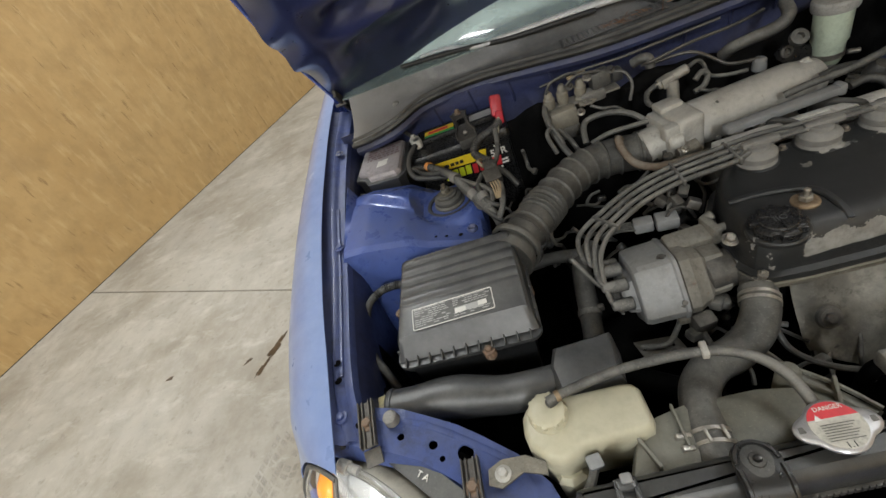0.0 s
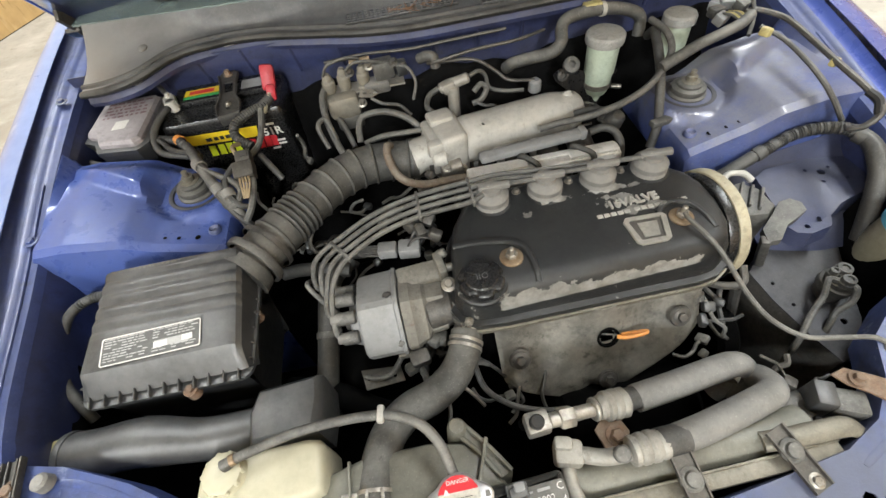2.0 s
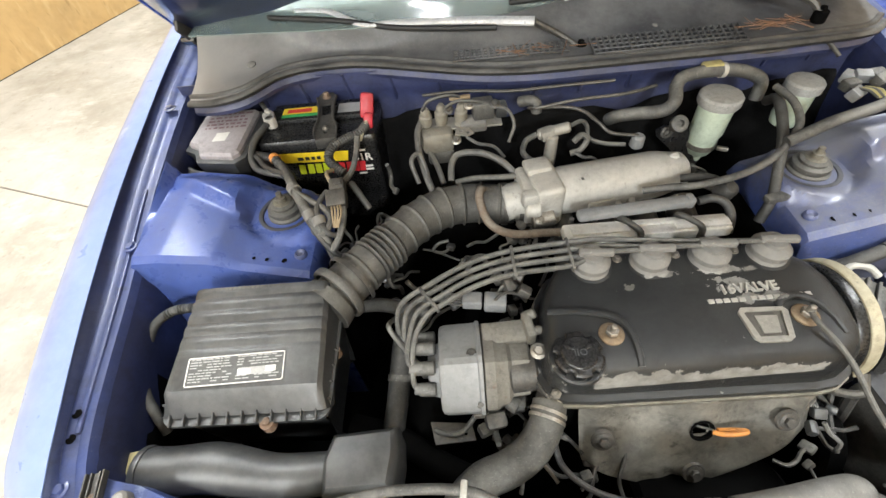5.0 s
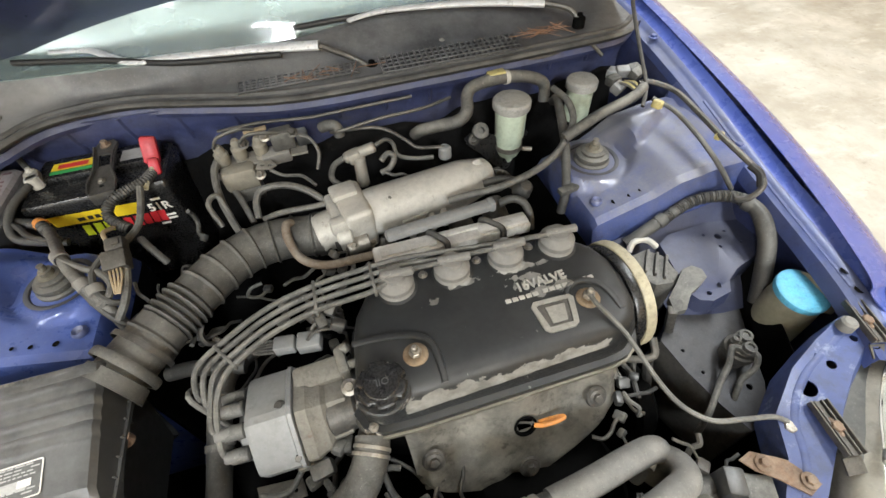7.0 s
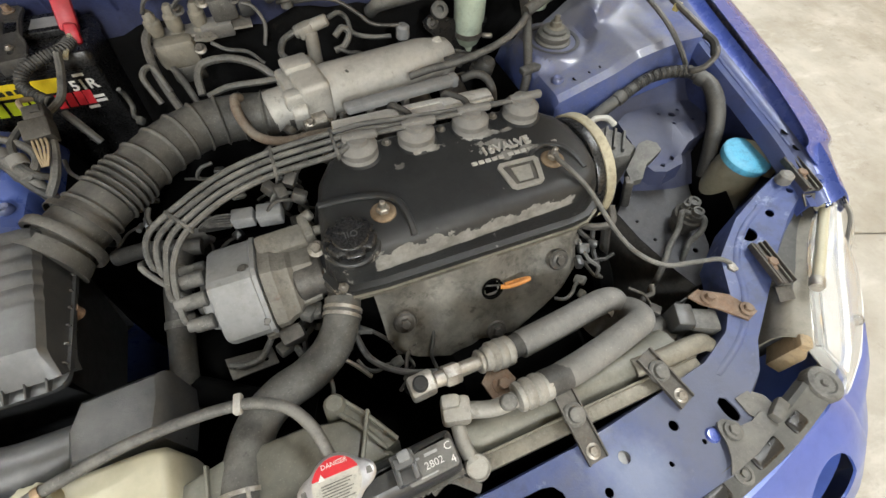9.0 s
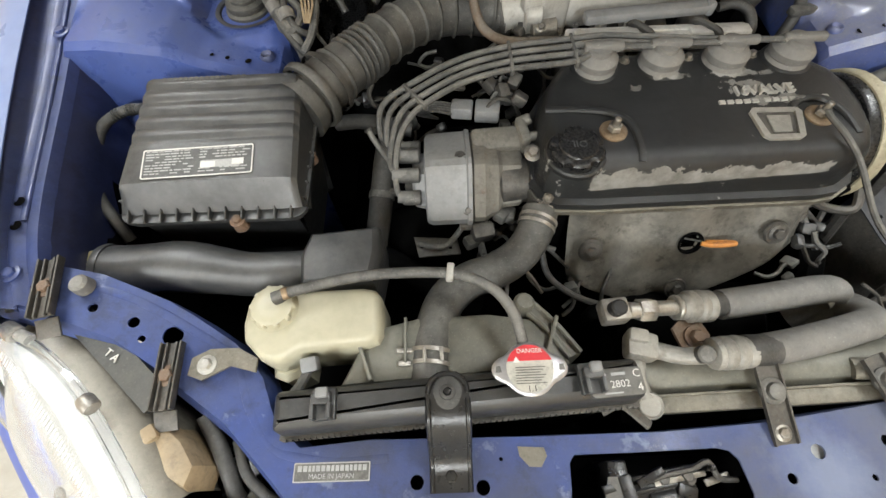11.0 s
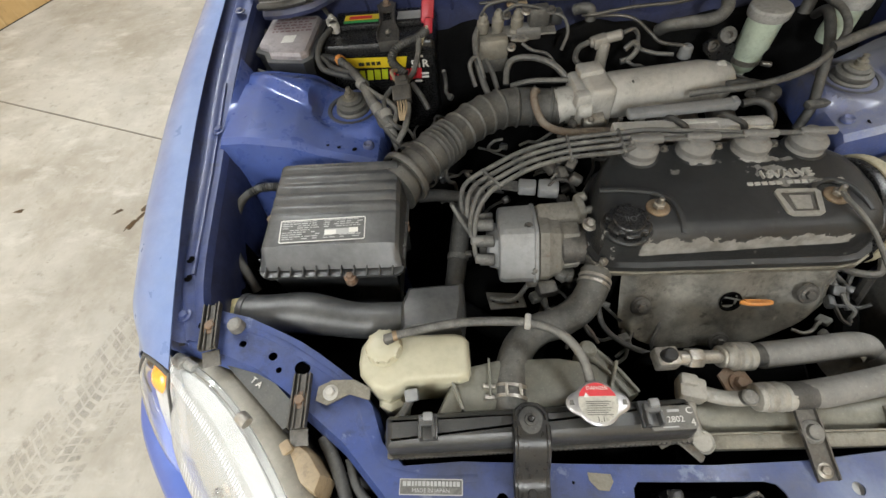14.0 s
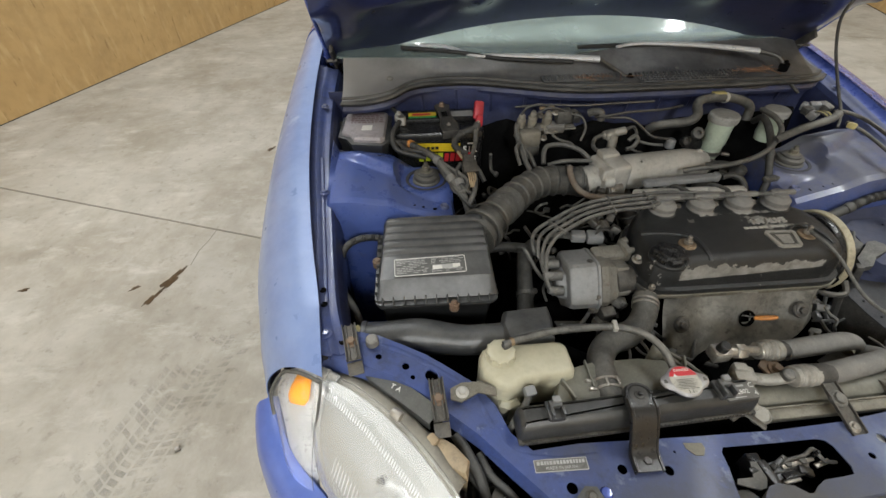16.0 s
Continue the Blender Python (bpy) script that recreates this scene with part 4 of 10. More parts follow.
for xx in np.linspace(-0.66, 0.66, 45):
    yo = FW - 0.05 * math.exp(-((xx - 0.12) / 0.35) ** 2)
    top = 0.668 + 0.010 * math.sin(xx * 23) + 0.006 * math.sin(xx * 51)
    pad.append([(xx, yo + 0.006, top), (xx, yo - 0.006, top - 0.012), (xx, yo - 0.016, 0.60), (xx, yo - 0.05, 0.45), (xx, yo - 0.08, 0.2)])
part("bulkhead_shade_pad", surf(B(), pad, 0.004, 2, 1), PAD, car, "black sheet for the shade low on the bulkhead", 60)
for xx in np.arange(-0.64, 0.66, 0.094):
    yo = FW - 0.05 * math.exp(-((xx - 0.12) / 0.35) ** 2)
    part("pressed_rib", tube(B(), [(xx, yo - 0.003, 0.772), (xx + 0.004, yo + 0.002, 0.74), (xx + 0.006, yo + 0.012, 0.705)], 0.007, 8, 4, flat=0.5), WALLPAINT, car)
SEAL = [(-0.66, 0.40, 0.762), (-0.60, 0.372, 0.775), (-0.537, 0.372, 0.785), (-0.475, 0.425, 0.79), (-0.40, 0.445, 0.79), (-0.313, 0.441, 0.79), (-0.20, 0.405, 0.79), (-0.10, 0.372, 0.79), (0.0, 0.357, 0.79),
        (0.136, 0.357, 0.79), (0.354, 0.360, 0.79), (0.50, 0.372, 0.787), (0.62, 0.395, 0.78), (0.68, 0.44, 0.775)]
part("cowl_seal", tube(B(), SEAL, lambda s, f: 0.0085, 10, 6, flat=0.8), RUBBER, car, "dusty rubber cowl weatherstrip")
part("cowl_seal_lip", tube(B(), [(x, yy + 0.016, z + 0.006) for x, yy, z in SEAL], 0.006, 8, 6), RUBBER, car, "dusty rubber seal lip")
def screen_edge(x):
    """Where the lower edge of the glass meets the cowl."""
    return 0.472 + 0.17 * x * x + 0.060 * sm(x, -0.06, 0.16)


rows = []
sp = spline(SEAL, 4)
for p in sp:
    f = abs(p.x) / 0.68
    yb, zb = screen_edge(p.x), 0.842 - 0.012 * f * f
    row = [(p.x, p.y + 0.006, p.z + 0.002), (p.x, p.y + 0.03, p.z + 0.008)]
    for k in range(1, 7):
        s = k / 6
        row.append((p.x, (p.y + 0.03) * (1 - s) + yb * s, (p.z + 0.008) * (1 - s) + zb * s - 0.012 * math.sin(math.pi * s)))
    rows.append(row)
part("cowl_panel", grid(B(), rows, 0.003), COWL, car, "dusty black plastic cowl panel")
rows = [[(p[0], p[1], p[2] - 0.012) for p in r] for r in ([(s.x, s.y + 0.008, s.z) for s in sp], [(s.x, s.y + 0.002, s.z - 0.008) for s in sp], [(s.x, s.y + 0.006, s.z - 0.016) for s in sp])]
part("cowl_front", grid(B(), rows, 0.002), WALLPAINT, car, "dirty blue cowl edge")


def cowl_z(y):
    return 0.8035 + 0.10 * (y - 0.386)


# air intake slots: crossing bars over a flat black sheet that paints their shade
for xa, xb, n in ((-0.135, 0.075, 19), (0.118, 0.385, 24)):
    b = B()
    y0, y1 = (0.384, 0.416) if xa < 0 else (0.366, 0.416)
    put(b, [(xa, y0, cowl_z(y0) + 0.001), (xb, y0, cowl_z(y0) + 0.001), (xb, y1, cowl_z(y1) + 0.001), (xa, y1, cowl_z(y1) + 0.001)], [[0, 1, 2, 3]])
    part("grille_shade", b, INK, car, "black sheet for the shade in the intake slots")
    b = B()
    for k in range(5):
        yy = y0 + (y1 - y0) * k / 4
        box(b, ((xa + xb) / 2, yy, cowl_z(yy) + 0.003), (xb - xa, 0.0034, 0.004), (11, 0, 0), 0.0008, 1)
    for k in range(n + 1):
        xx = xa + (xb - xa) * k / n
        box(b, (xx, (y0 + y1) / 2, cowl_z((y0 + y1) / 2) + 0.003), (0.0036, y1 - y0, 0.004), (11, 0, 0), 0, 1)
    part("cowl_grille", b, COWL, car, "black plastic intake grille")
b = B()
rnd = random.Random(12)
for cx, cy, n in ((0.0, 0.390, 16), (0.44, 0.40, 34)):
    for k in range(n):
        p = Vector((cx + rnd.gauss(0, 0.028), cy + rnd.gauss(0, 0.007), cowl_z(cy) + 0.006 + rnd.uniform(0, 0.006)))
        d = Vector((rnd.uniform(-1, 1), rnd.uniform(-0.5, 0.5), rnd.uniform(-0.15, 0.15))).normalized() * rnd.uniform(0.012, 0.03)
        tube(b, [p - d, p, p + d], 0.0006, 4, 1, False)
solo("pine_needles", b, STRAW, "dry brown pine needles caught on the cowl", "pine needles", kind="stuff")
for xx, yy in ((-0.533, 0.455), (0.25, 0.45)):
    part("cowl_clip", lathe(B(), [(0, 0.003), (0.006, 0.002), (0.009, 0.0), (0.009, -0.004)], (xx, yy, 0.805), (0, -0.2, 1), 14), FOAM, car)
rows = []
for s, dy, zz in ((0.0, -0.004, 0.844), (0.05, 0.05, 0.848), (0.1, 0.11, 0.853), (0.2, 0.20, 0.885), (0.45, 0.42, 1.0), (0.75, 0.66, 1.14), (1.0, 0.88, 1.275)):
    rows.append([(xx * (1 - 0.13 * s), screen_edge(xx) * (1 - s) + (0.50 + 0.10 * (xx / 0.68) ** 2) * s + dy, zz - 0.01 * (xx / 0.68) ** 2) for xx in np.linspace(-0.68, 0.68, 15)])
ws = part("windscreen", grid(B(), rows, 0.004), SCREEN, car, "tinted windscreen glass")
ws.visible_shadow = False
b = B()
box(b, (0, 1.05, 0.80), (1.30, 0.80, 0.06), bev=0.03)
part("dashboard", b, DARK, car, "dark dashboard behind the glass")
# Black box added behind the dashboard to stand for the cabin's shade.
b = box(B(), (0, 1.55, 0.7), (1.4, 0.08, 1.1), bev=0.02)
part("cabin_shade", b, DARK, car, "black box for the shade inside the cabin")
b = B()
for sgn in (1, -1):
    tube(b, [(sgn * 0.70, 0.62, 0.815), (sgn * 0.675, 0.95, 1.03), (sgn * 0.60, 1.40, 1.28)], 0.028, 10, 5)
tube(b, [(-0.60, 1.40, 1.28), (0, 1.44, 1.31), (0.60, 1.40, 1.28)], 0.03, 10, 5)
part("screen_pillar", b, PAINT, car, "blue windscreen pillars")
ROOFL = [(1.36, 0.600, 1.262), (1.60, 0.588, 1.335), (2.1, 0.58, 1.365), (2.6, 0.565, 1.335), (2.85, 0.555, 1.29)]
part("roof", surf(B(), [[(-x, y, z), (-x * 0.7, y, z + 0.022), (0, y, z + 0.035), (x * 0.7, y, z + 0.022), (x, y, z)] for y, x, z in ROOFL], 0.003), PAINT, car, "blue car roof")
for sgn in (1, -1):
    rows = [[(sgn * 0.740, y, z + 0.005), (sgn * 0.80, y, z - 0.02), (sgn * 0.845, y, z - 0.12), (sgn * 0.862, y, 0.60), (sgn * 0.858, y, 0.45), (sgn * 0.845, y, 0.24)] for y, z in ((0.852, 0.835), (1.4, 0.865), (2.1, 0.885), (2.8, 0.90))]
    rows.append([(sgn * 0.70, 3.35, 0.90), (sgn * 0.74, 3.36, 0.88), (sgn * 0.78, 3.38, 0.78), (sgn * 0.79, 3.42, 0.60), (sgn * 0.785, 3.42, 0.45), (sgn * 0.76, 3.40, 0.28)])
    part("body_side", surf(B(), rows, 0.003), PAINT, car, "blue doors and rear wing")
    side = [[(sgn * 0.742, y, z) for y, z in ((0.80, 0.842), (1.30, 0.868), (2.1, 0.892), (2.75, 0.905), (3.20, 0.92))], [(sgn * x, y, z) for y, x, z in ((1.12, 0.65, 1.10), (1.52, 0.62, 1.21), (2.1, 0.62, 1.24), (2.6, 0.61, 1.22), (2.98, 0.605, 1.15))], [(sgn * (x + 0.004), y, z - 0.004) for y, x, z in ROOFL]]
    part("side_window", surf(B(), side, 0.004), SCREEN, car, "tinted side windows")
    part("roof_rail", tube(B(), [(sgn * x, y, z) for y, x, z in ROOFL] + [(sgn * 0.60, 3.05, 1.13), (sgn * 0.70, 3.33, 0.90)], 0.026, 10, 4), PAINT, car, "blue roof rail")
    part("door_pillar", tube(B(), [(sgn * 0.745, 1.95, 0.885), (sgn * 0.665, 1.98, 1.12), (sgn * 0.585, 2.0, 1.355)], 0.022, 8, 4), PAINT, car)
    for wy in (0.17, 2.75):
        wz = lathe(B(), [(0.0, -0.09), (0.19, -0.09), (0.20, -0.08), (0.275, -0.085), (0.288, -0.06), (0.288, 0.06), (0.275, 0.085), (0.20, 0.08), (0.19, 0.05), (0, 0.05)], (sgn * 0.735, wy, 0.289), (sgn, 0, 0), 40)
        part("tyre", wz, DARK, car, "black tyre")
part("rear_window", surf(B(), [[(-0.55, 2.86, 1.29), (0, 2.88, 1.315), (0.55, 2.86, 1.29)], [(-0.60, 3.10, 1.10), (0, 3.16, 1.11), (0.60, 3.10, 1.10)], [(-0.68, 3.34, 0.91), (0, 3.42, 0.915), (0.68, 3.34, 0.91)]], 0.004), SCREEN, car, "tinted rear window")
part("tailgate", surf(B(), [[(-0.70, 3.34, 0.905), (0, 3.44, 0.91), (0.70, 3.34, 0.905)], [(-0.78, 3.42, 0.65), (0, 3.52, 0.65), (0.78, 3.42, 0.65)], [(-0.76, 3.42, 0.28), (0, 3.50, 0.28), (0.76, 3.42, 0.28)]], 0.003), PAINT, car, "blue tailgate")
part("cabin_floor", box(B(), (0, 2.1, 0.25), (1.55, 2.6, 0.05), bev=0.01), DARK, car, "dark cabin floor")

# wipers
def wiper(pts, blade, loc):
    w = thing("wiper", loc, "silver wiper arm resting on the windscreen", "wiper", "wipers")
    part("arm", tube(B(), pts[:-3] + [pts[-3]], lambda s, f: 0.0065 + 0.0075 * s, 10, 5, flat=0.55), WIPER, w, "silver wiper arm")
    part("link", tube(B(), pts[-3:], 0.006, 8, 5), DARKSTEEL, w, "dirty steel wiper link")
    b = B()
    cyl(b, (pts[-1][0], pts[-1][1], pts[-1][2] - 0.012), (pts[-1][0], pts[-1][1], pts[-1][2] + 0.008), 0.012)
    hexbolt(b, (pts[-1][0], pts[-1][1], pts[-1][2] + 0.008), (0, 0, 1), 0.006, 0.007, 0)
    part("pivot", b, DARK, w, "black pivot nut")
    part("blade", tube(B(), blade, 0.0055, 8, 6), INK, w, "black rubber wiper blade")


wiper([(-0.448, 0.569, 0.852), (-0.40, 0.555, 0.853), (-0.37, 0.542, 0.852), (-0.306, 0.490, 0.845), (-0.23, 0.478, 0.845), (-0.10, 0.455, 0.846), (0.018, 0.432, 0.843), (0.067, 0.429, 0.815), (0.103, 0.411, 0.795)],
      [(-0.50, 0.545, 0.853), (-0.35, 0.505, 0.849), (-0.23, 0.465, 0.841), (-0.05, 0.433, 0.838)], (0.103, 0.411, 0.79))
wiper([(0.080, 0.478, 0.858), (0.120, 0.488, 0.860), (0.170, 0.492, 0.860), (0.285, 0.476, 0.858), (0.370, 0.460, 0.854), (0.455, 0.438, 0.848), (0.500, 0.418, 0.838), (0.518, 0.402, 0.818)],
      [(-0.02, 0.500, 0.853), (0.10, 0.500, 0.855), (0.25, 0.492, 0.855), (0.38, 0.478, 0.853)], (0.518, 0.402, 0.818))

# bonnet, held open
HING = Vector((0, 0.615, 0.812))
HANG = radians(47)


def hood_pt(x, d, h=0.0):
    """A point of the open bonnet: d metres from the hinge line, h metres under its outer skin."""
    return (x, HING.y - d * math.cos(HANG) - h * math.sin(HANG), HING.z + d * math.sin(HANG) - h * math.cos(HANG))


rows, under = [], []
for d in np.linspace(-0.03, 0.93, 25):
    half = 0.715 - 0.07 * sm(d, 0.2, 0.93)
    row, ur = [], []
    for u in np.linspace(-1, 1, 41):
        crown = 0.05 * (1 - u * u)
        nose = -0.05 * sm(d, 0.75, 0.93)
        dd = d + 0.13 * (1 - u * u) * (1 - sm(d, 0.0, 0.6))
        row.append(hood_pt(u * half, dd, -crown - nose))
        rib = 0.0
        for c in (0.0, 0.42, 0.90):
            rib = max(rib, 1 - abs(abs(u) - c) / 0.085)
        for c in (0.36, 0.62, 0.88):
            rib = max(rib, 1 - abs(d - c) / 0.055)
        rib = max(rib, (1 - abs(d - 0.17 - 0.08 * u * u) / 0.05) * sm(abs(u), 0.1, 0.3))
        rib = min(max(rib * 1.8, 0), 1) * sm(d, 0.02, 0.14)
        ur.append(hood_pt(u * (half - 0.012), dd, -crown - nose + 0.010 + 0.032 * rib))
    rows.append(row)
    under.append(ur)
bon = thing("bonnet", (0, 0.615, 0.812), "blue bonnet propped open with pressed inner frame", "car bonnet")
part("outer_skin", grid(B(), rows, 0.0015), PAINT, bon, "glossy blue outer skin")
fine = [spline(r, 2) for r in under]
part("inner_frame", grid(B(), [list(r) for r in zip(*[spline(c, 3) for c in zip(*fine)])], 0.0015), HOODIN, bon, "blue pressed inner frame with painted-in shade")
for sgn in (1, -1):
    part("edge_hem", tube(B(), [hood_pt(sgn * (0.71 - 0.07 * sm(d, 0.2, 0.93)), d, 0.003 + 0.05 * sm(d, 0.75, 0.93)) for d in np.linspace(-0.03, 0.93, 9)], 0.006, 8, 4), PAINT, bon)
    b = B()
    box(b, (sgn * 0.695, 0.60, 0.806), (0.03, 0.08, 0.008), (-20, 0, 0), 0.002)
    box(b, (sgn * 0.69, 0.575, 0.828), (0.008, 0.09, 0.03), (-47, 0, 0), 0.002)
    hexbolt(b, (sgn * 0.70, 0.585, 0.812), (0, 0, 1), 0.007, 0.007)
    hexbolt(b, (sgn * 0.70, 0.625, 0.805), (0, 0, 1), 0.007, 0.007)
    part("hinge", b, DARKSTEEL, bon, "dirty steel bonnet hinge")

# radiator support
def sup_z(x, y):
    a = abs(x)
    return 0.577 + 0.052 * sm(a, 0.30, 0.66) + 0.02 * max(0, y + 0.44) / 0.2


OUT = [(-0.648, -0.235), (-0.602, -0.249), (-0.555, -0.258), (-0.514, -0.274), (-0.480, -0.288), (-0.452, -0.304), (-0.406, -0.334), (-0.374, -0.37), (-0.356, -0.416), (-0.328, -0.442), (-0.255, -0.437), (-0.1, -0.44),
       (0.05, -0.441), (0.16, -0.436), (0.264, -0.424), (0.354, -0.412), (0.402, -0.390), (0.437, -0.35), (0.456, -0.304), (0.509, -0.264), (0.56, -0.243), (0.60, -0.23), (0.645, -0.222),
       (0.662, -0.262), (0.624, -0.262), (0.571, -0.292), (0.532, -0.322), (0.493, -0.357), (0.43, -0.413), (0.408, -0.444), (0.380, -0.462), (0.372, -0.490), (0.350, -0.512), (0.30, -0.524), (0.15, -0.536), (0.0, -0.545), (-0.15, -0.543), (-0.25, -0.530), (-0.315, -0.512),
       (-0.335, -0.490), (-0.362, -0.462), (-0.406, -0.417), (-0.449, -0.385), (-0.49, -0.355), (-0.529, -0.330), (-0.57, -0.315), (-0.604, -0.305), (-0.664, -0.287)]
HOLES = [(-0.471, -0.326, 0.0105), (-0.512, -0.312, 0.006), (-0.501, -0.330, 0.004), (-0.555, -0.297, 0.005), (-0.635, -0.277, 0.005), (-0.206, -0.478, 0.007), (-0.285, -0.497, 0.008), (-0.140, -0.485, 0.007), (-0.12, -0.46, 0.002),
         (0.509, -0.292, 0.0105), (0.553, -0.277, 0.006), (0.546, -0.262, 0.004), (0.602, -0.258, 0.005), (0.273, -0.458, 0.006), (0.200, -0.465, 0.007), [(0.337, -0.456), (0.344, -0.452), (0.350, -0.456), (0.353, -0.470), (0.352, -0.478), (0.346, -0.482), (0.340, -0.478), (0.337, -0.468)], (0.295, -0.485, 0.003), (0.245, -0.49, 0.003), (0.165, -0.488, 0.005),
         [(-0.051, -0.466), (-0.045, -0.459), (0.025, -0.459), (0.100, -0.458), (0.112, -0.461), (0.119, -0.470), (0.123, -0.500), (0.119, -0.510), (0.101, -0.512), (0.072, -0.514), (0.057, -0.521), (0.046, -0.529), (0.038, -0.529), (0.024, -0.518), (0.003, -0.513), (-0.011, -0.516), (-0.022, -0.526), (-0.030, -0.536), (-0.052, -0.537), (-0.060, -0.528), (-0.058, -0.512), (-0.053, -0.490)]]
part("radiator_support", plate(B(), OUT, HOLES, th=0.002, bend=sup_z), SUPPORT, car, "blue radiator support panel with bolt holes", 50)
def edge_strip(pts, drop, lean):
    return grid(B(), [[(x, y, sup_z(x, y)) for x, y in pts], [(x, y + lean * 0.3, sup_z(x, y) - 0.006) for x, y in pts], [(x, y + lean, sup_z(x, y) - drop) for x, y in pts]], 0.002)
part("support_flange", edge_strip(OUT[0:23], 0.05, 0.004), SUPPORT, car, "blue folded flange")
part("support_flange", edge_strip(OUT[22:], 0.022, -0.012), SUPPORT, car, "blue folded flange")
# raised bead along the arms
for pts in ([(-0.60, -0.262), (-0.52, -0.285), (-0.455, -0.318), (-0.405, -0.352), (-0.385, -0.40), (-0.355, -0.442), (-0.30, -0.455), (-0.235, -0.455)], [(0.60, -0.245), (0.52, -0.275), (0.475, -0.312), (0.452, -0.36), (0.415, -0.402), (0.36, -0.43)]):
    part("pressed_bead", tube(B(), [(x, y, sup_z(x, y) - 0.003) for x, y in pts], 0.006, 8, 5, flat=0.8), SUPPORT, car, "blue pressed bead")
# Flat black sheet stands for the shade in the latch opening.
b = box(B(), (0.03, -0.49, 0.50), (0.2, 0.06, 0.01), bev=0.002)
part("latch_shade", b, DARK, car, "black sheet for the shade below the latch")
latch = thing("bonnet_latch", (0.05, -0.495, 0.505), "greasy steel bonnet latch in the support panel", "latch")
b = B()
box(b, (0.0, -0.485, 0.535), (0.02, 0.04, 0.06), bev=0.003)
box(b, (0.035, -0.49, 0.545), (0.07, 0.004, 0.035), (10, 0, 8), 0.001)
box(b, (0.05, -0.478, 0.548), (0.075, 0.004, 0.03), (0, 0, 8), 0.001)
part("latch_body", b, BLACKSTEEL, latch)
b = tube(B(), [(0.02, -0.487, 0.562), (0.05, -0.48, 0.566), (0.075, -0.476, 0.566), (0.09, -0.47, 0.572), (0.1, -0.485, 0.565), (0.12, -0.487, 0.56)], 0.003, 6, 4)
hexbolt(b, (0.045, -0.484, 0.56), (0, 0, 1), 0.006, 0.006)
hexbolt(b, (0.07, -0.482, 0.56), (0, 0, 1), 0.006, 0.006)
part("latch_spring", b, DARKSTEEL, latch, "greasy latch spring and pins")
for c, s, rot, mm in (((0.006, -0.497, 0.556), (0.013, 0.036, 0.03), (0, 0, 10), BLACKSTEEL), ((-0.006, -0.489, 0.566), (0.03, 0.008, 0.004), (0, 12, 12), BLACKSTEEL), ((0.045, -0.492, 0.553), (0.065, 0.018, 0.014), (0, 0, 10), BLACKSTEEL), ((0.062, -0.484, 0.561), (0.055, 0.006, 0.004), (18, 0, 9), STEEL),
                      ((0.046, -0.499, 0.561), (0.036, 0.009, 0.004), (-15, 4, 7), BLACKSTEEL), ((0.040, -0.506, 0.558), (0.028, 0.006, 0.004), (-10, 0, 6), STEEL), ((0.066, -0.496, 0.560), (0.020, 0.012, 0.008), (0, 8, -20), BLACKSTEEL), ((0.032, -0.482, 0.562), (0.030, 0.008, 0.010), (0, -8, 25), BLACKSTEEL),
                      ((0.092, -0.476, 0.566), (0.005, 0.005, 0.022), (0, 0, 10), BLACKSTEEL), ((0.101, -0.486, 0.558), (0.028, 0.007, 0.003), (0, 0, 14), STEEL)):
    part("latch_plate", box(B(), c, s, rot, 0.0012), mm, latch, "worn steel latch plate")
part("latch_plate", plate(B(), [(-0.013, -0.480), (0.011, -0.481), (0.003, -0.498), (-0.007, -0.514), (-0.018, -0.516), (-0.046, -0.506), (-0.043, -0.500), (-0.019, -0.500)], th=0.003, bend=lambda x, y: 0.567 + 0.15 * (y + 0.5)), PLATEDUST, latch, "dust-covered angle plate")
part("latch_plate", plate(B(), [(-0.050, -0.512), (-0.028, -0.511), (-0.019, -0.529), (-0.022, -0.534), (-0.037, -0.535), (-0.050, -0.523)], th=0.003, bend=lambda x, y: 0.558 - 0.3 * (y + 0.52)), PLATEDUST, latch, "dust-covered lower plate")
part("latch_plate", plate(B(), [(0.002, -0.511), (0.026, -0.514), (0.040, -0.527), (0.030, -0.540), (-0.026, -0.540), (-0.020, -0.524)], th=0.003, bend=lambda x, y: 0.566 + 0.1 * (y + 0.52)), PLATEDUST, latch, "dust-covered front plate")

# grille trim strip and bumper
STRIP = [(-0.445, -0.516, 0.574), (-0.417, -0.529, 0.573), (-0.347, -0.543, 0.571), (-0.275, -0.552, 0.570), (-0.163, -0.561, 0.570), (0.0, -0.565, 0.570), (0.12, -0.557, 0.571), (0.235, -0.540, 0.572), (0.313, -0.527, 0.574), (0.395, -0.511, 0.577), (0.476, -0.487, 0.580)]
sp = spline(STRIP, 4)
part("bumper_trim", grid(B(), [[(p.x, p.y + 0.020, p.z - 0.014) for p in sp], [(p.x, p.y + 0.0165, p.z - 0.001) for p in sp], [(p.x, p.y + 0.013, p.z + 0.0015) for p in sp], [(p.x, p.y + 0.009, p.z) for p in sp], [(p.x, p.y - 0.008, p.z) for p in sp], [(p.x, p.y - 0.013, p.z - 0.001) for p in sp], [(p.x, p.y - 0.016, p.z - 0.010) for p in sp]], 0.002), STRIPGREY, car, "dusty grey bumper mounting strip", 30)


def strip_at(x):
    for a, c in zip(sp, sp[1:]):
        if a.x <= x <= c.x:
            return a.lerp(c, (x - a.x) / (c.x - a.x)), (c - a).normalized()
    return sp[-1], (sp[-1] - sp[-2]).normalized()


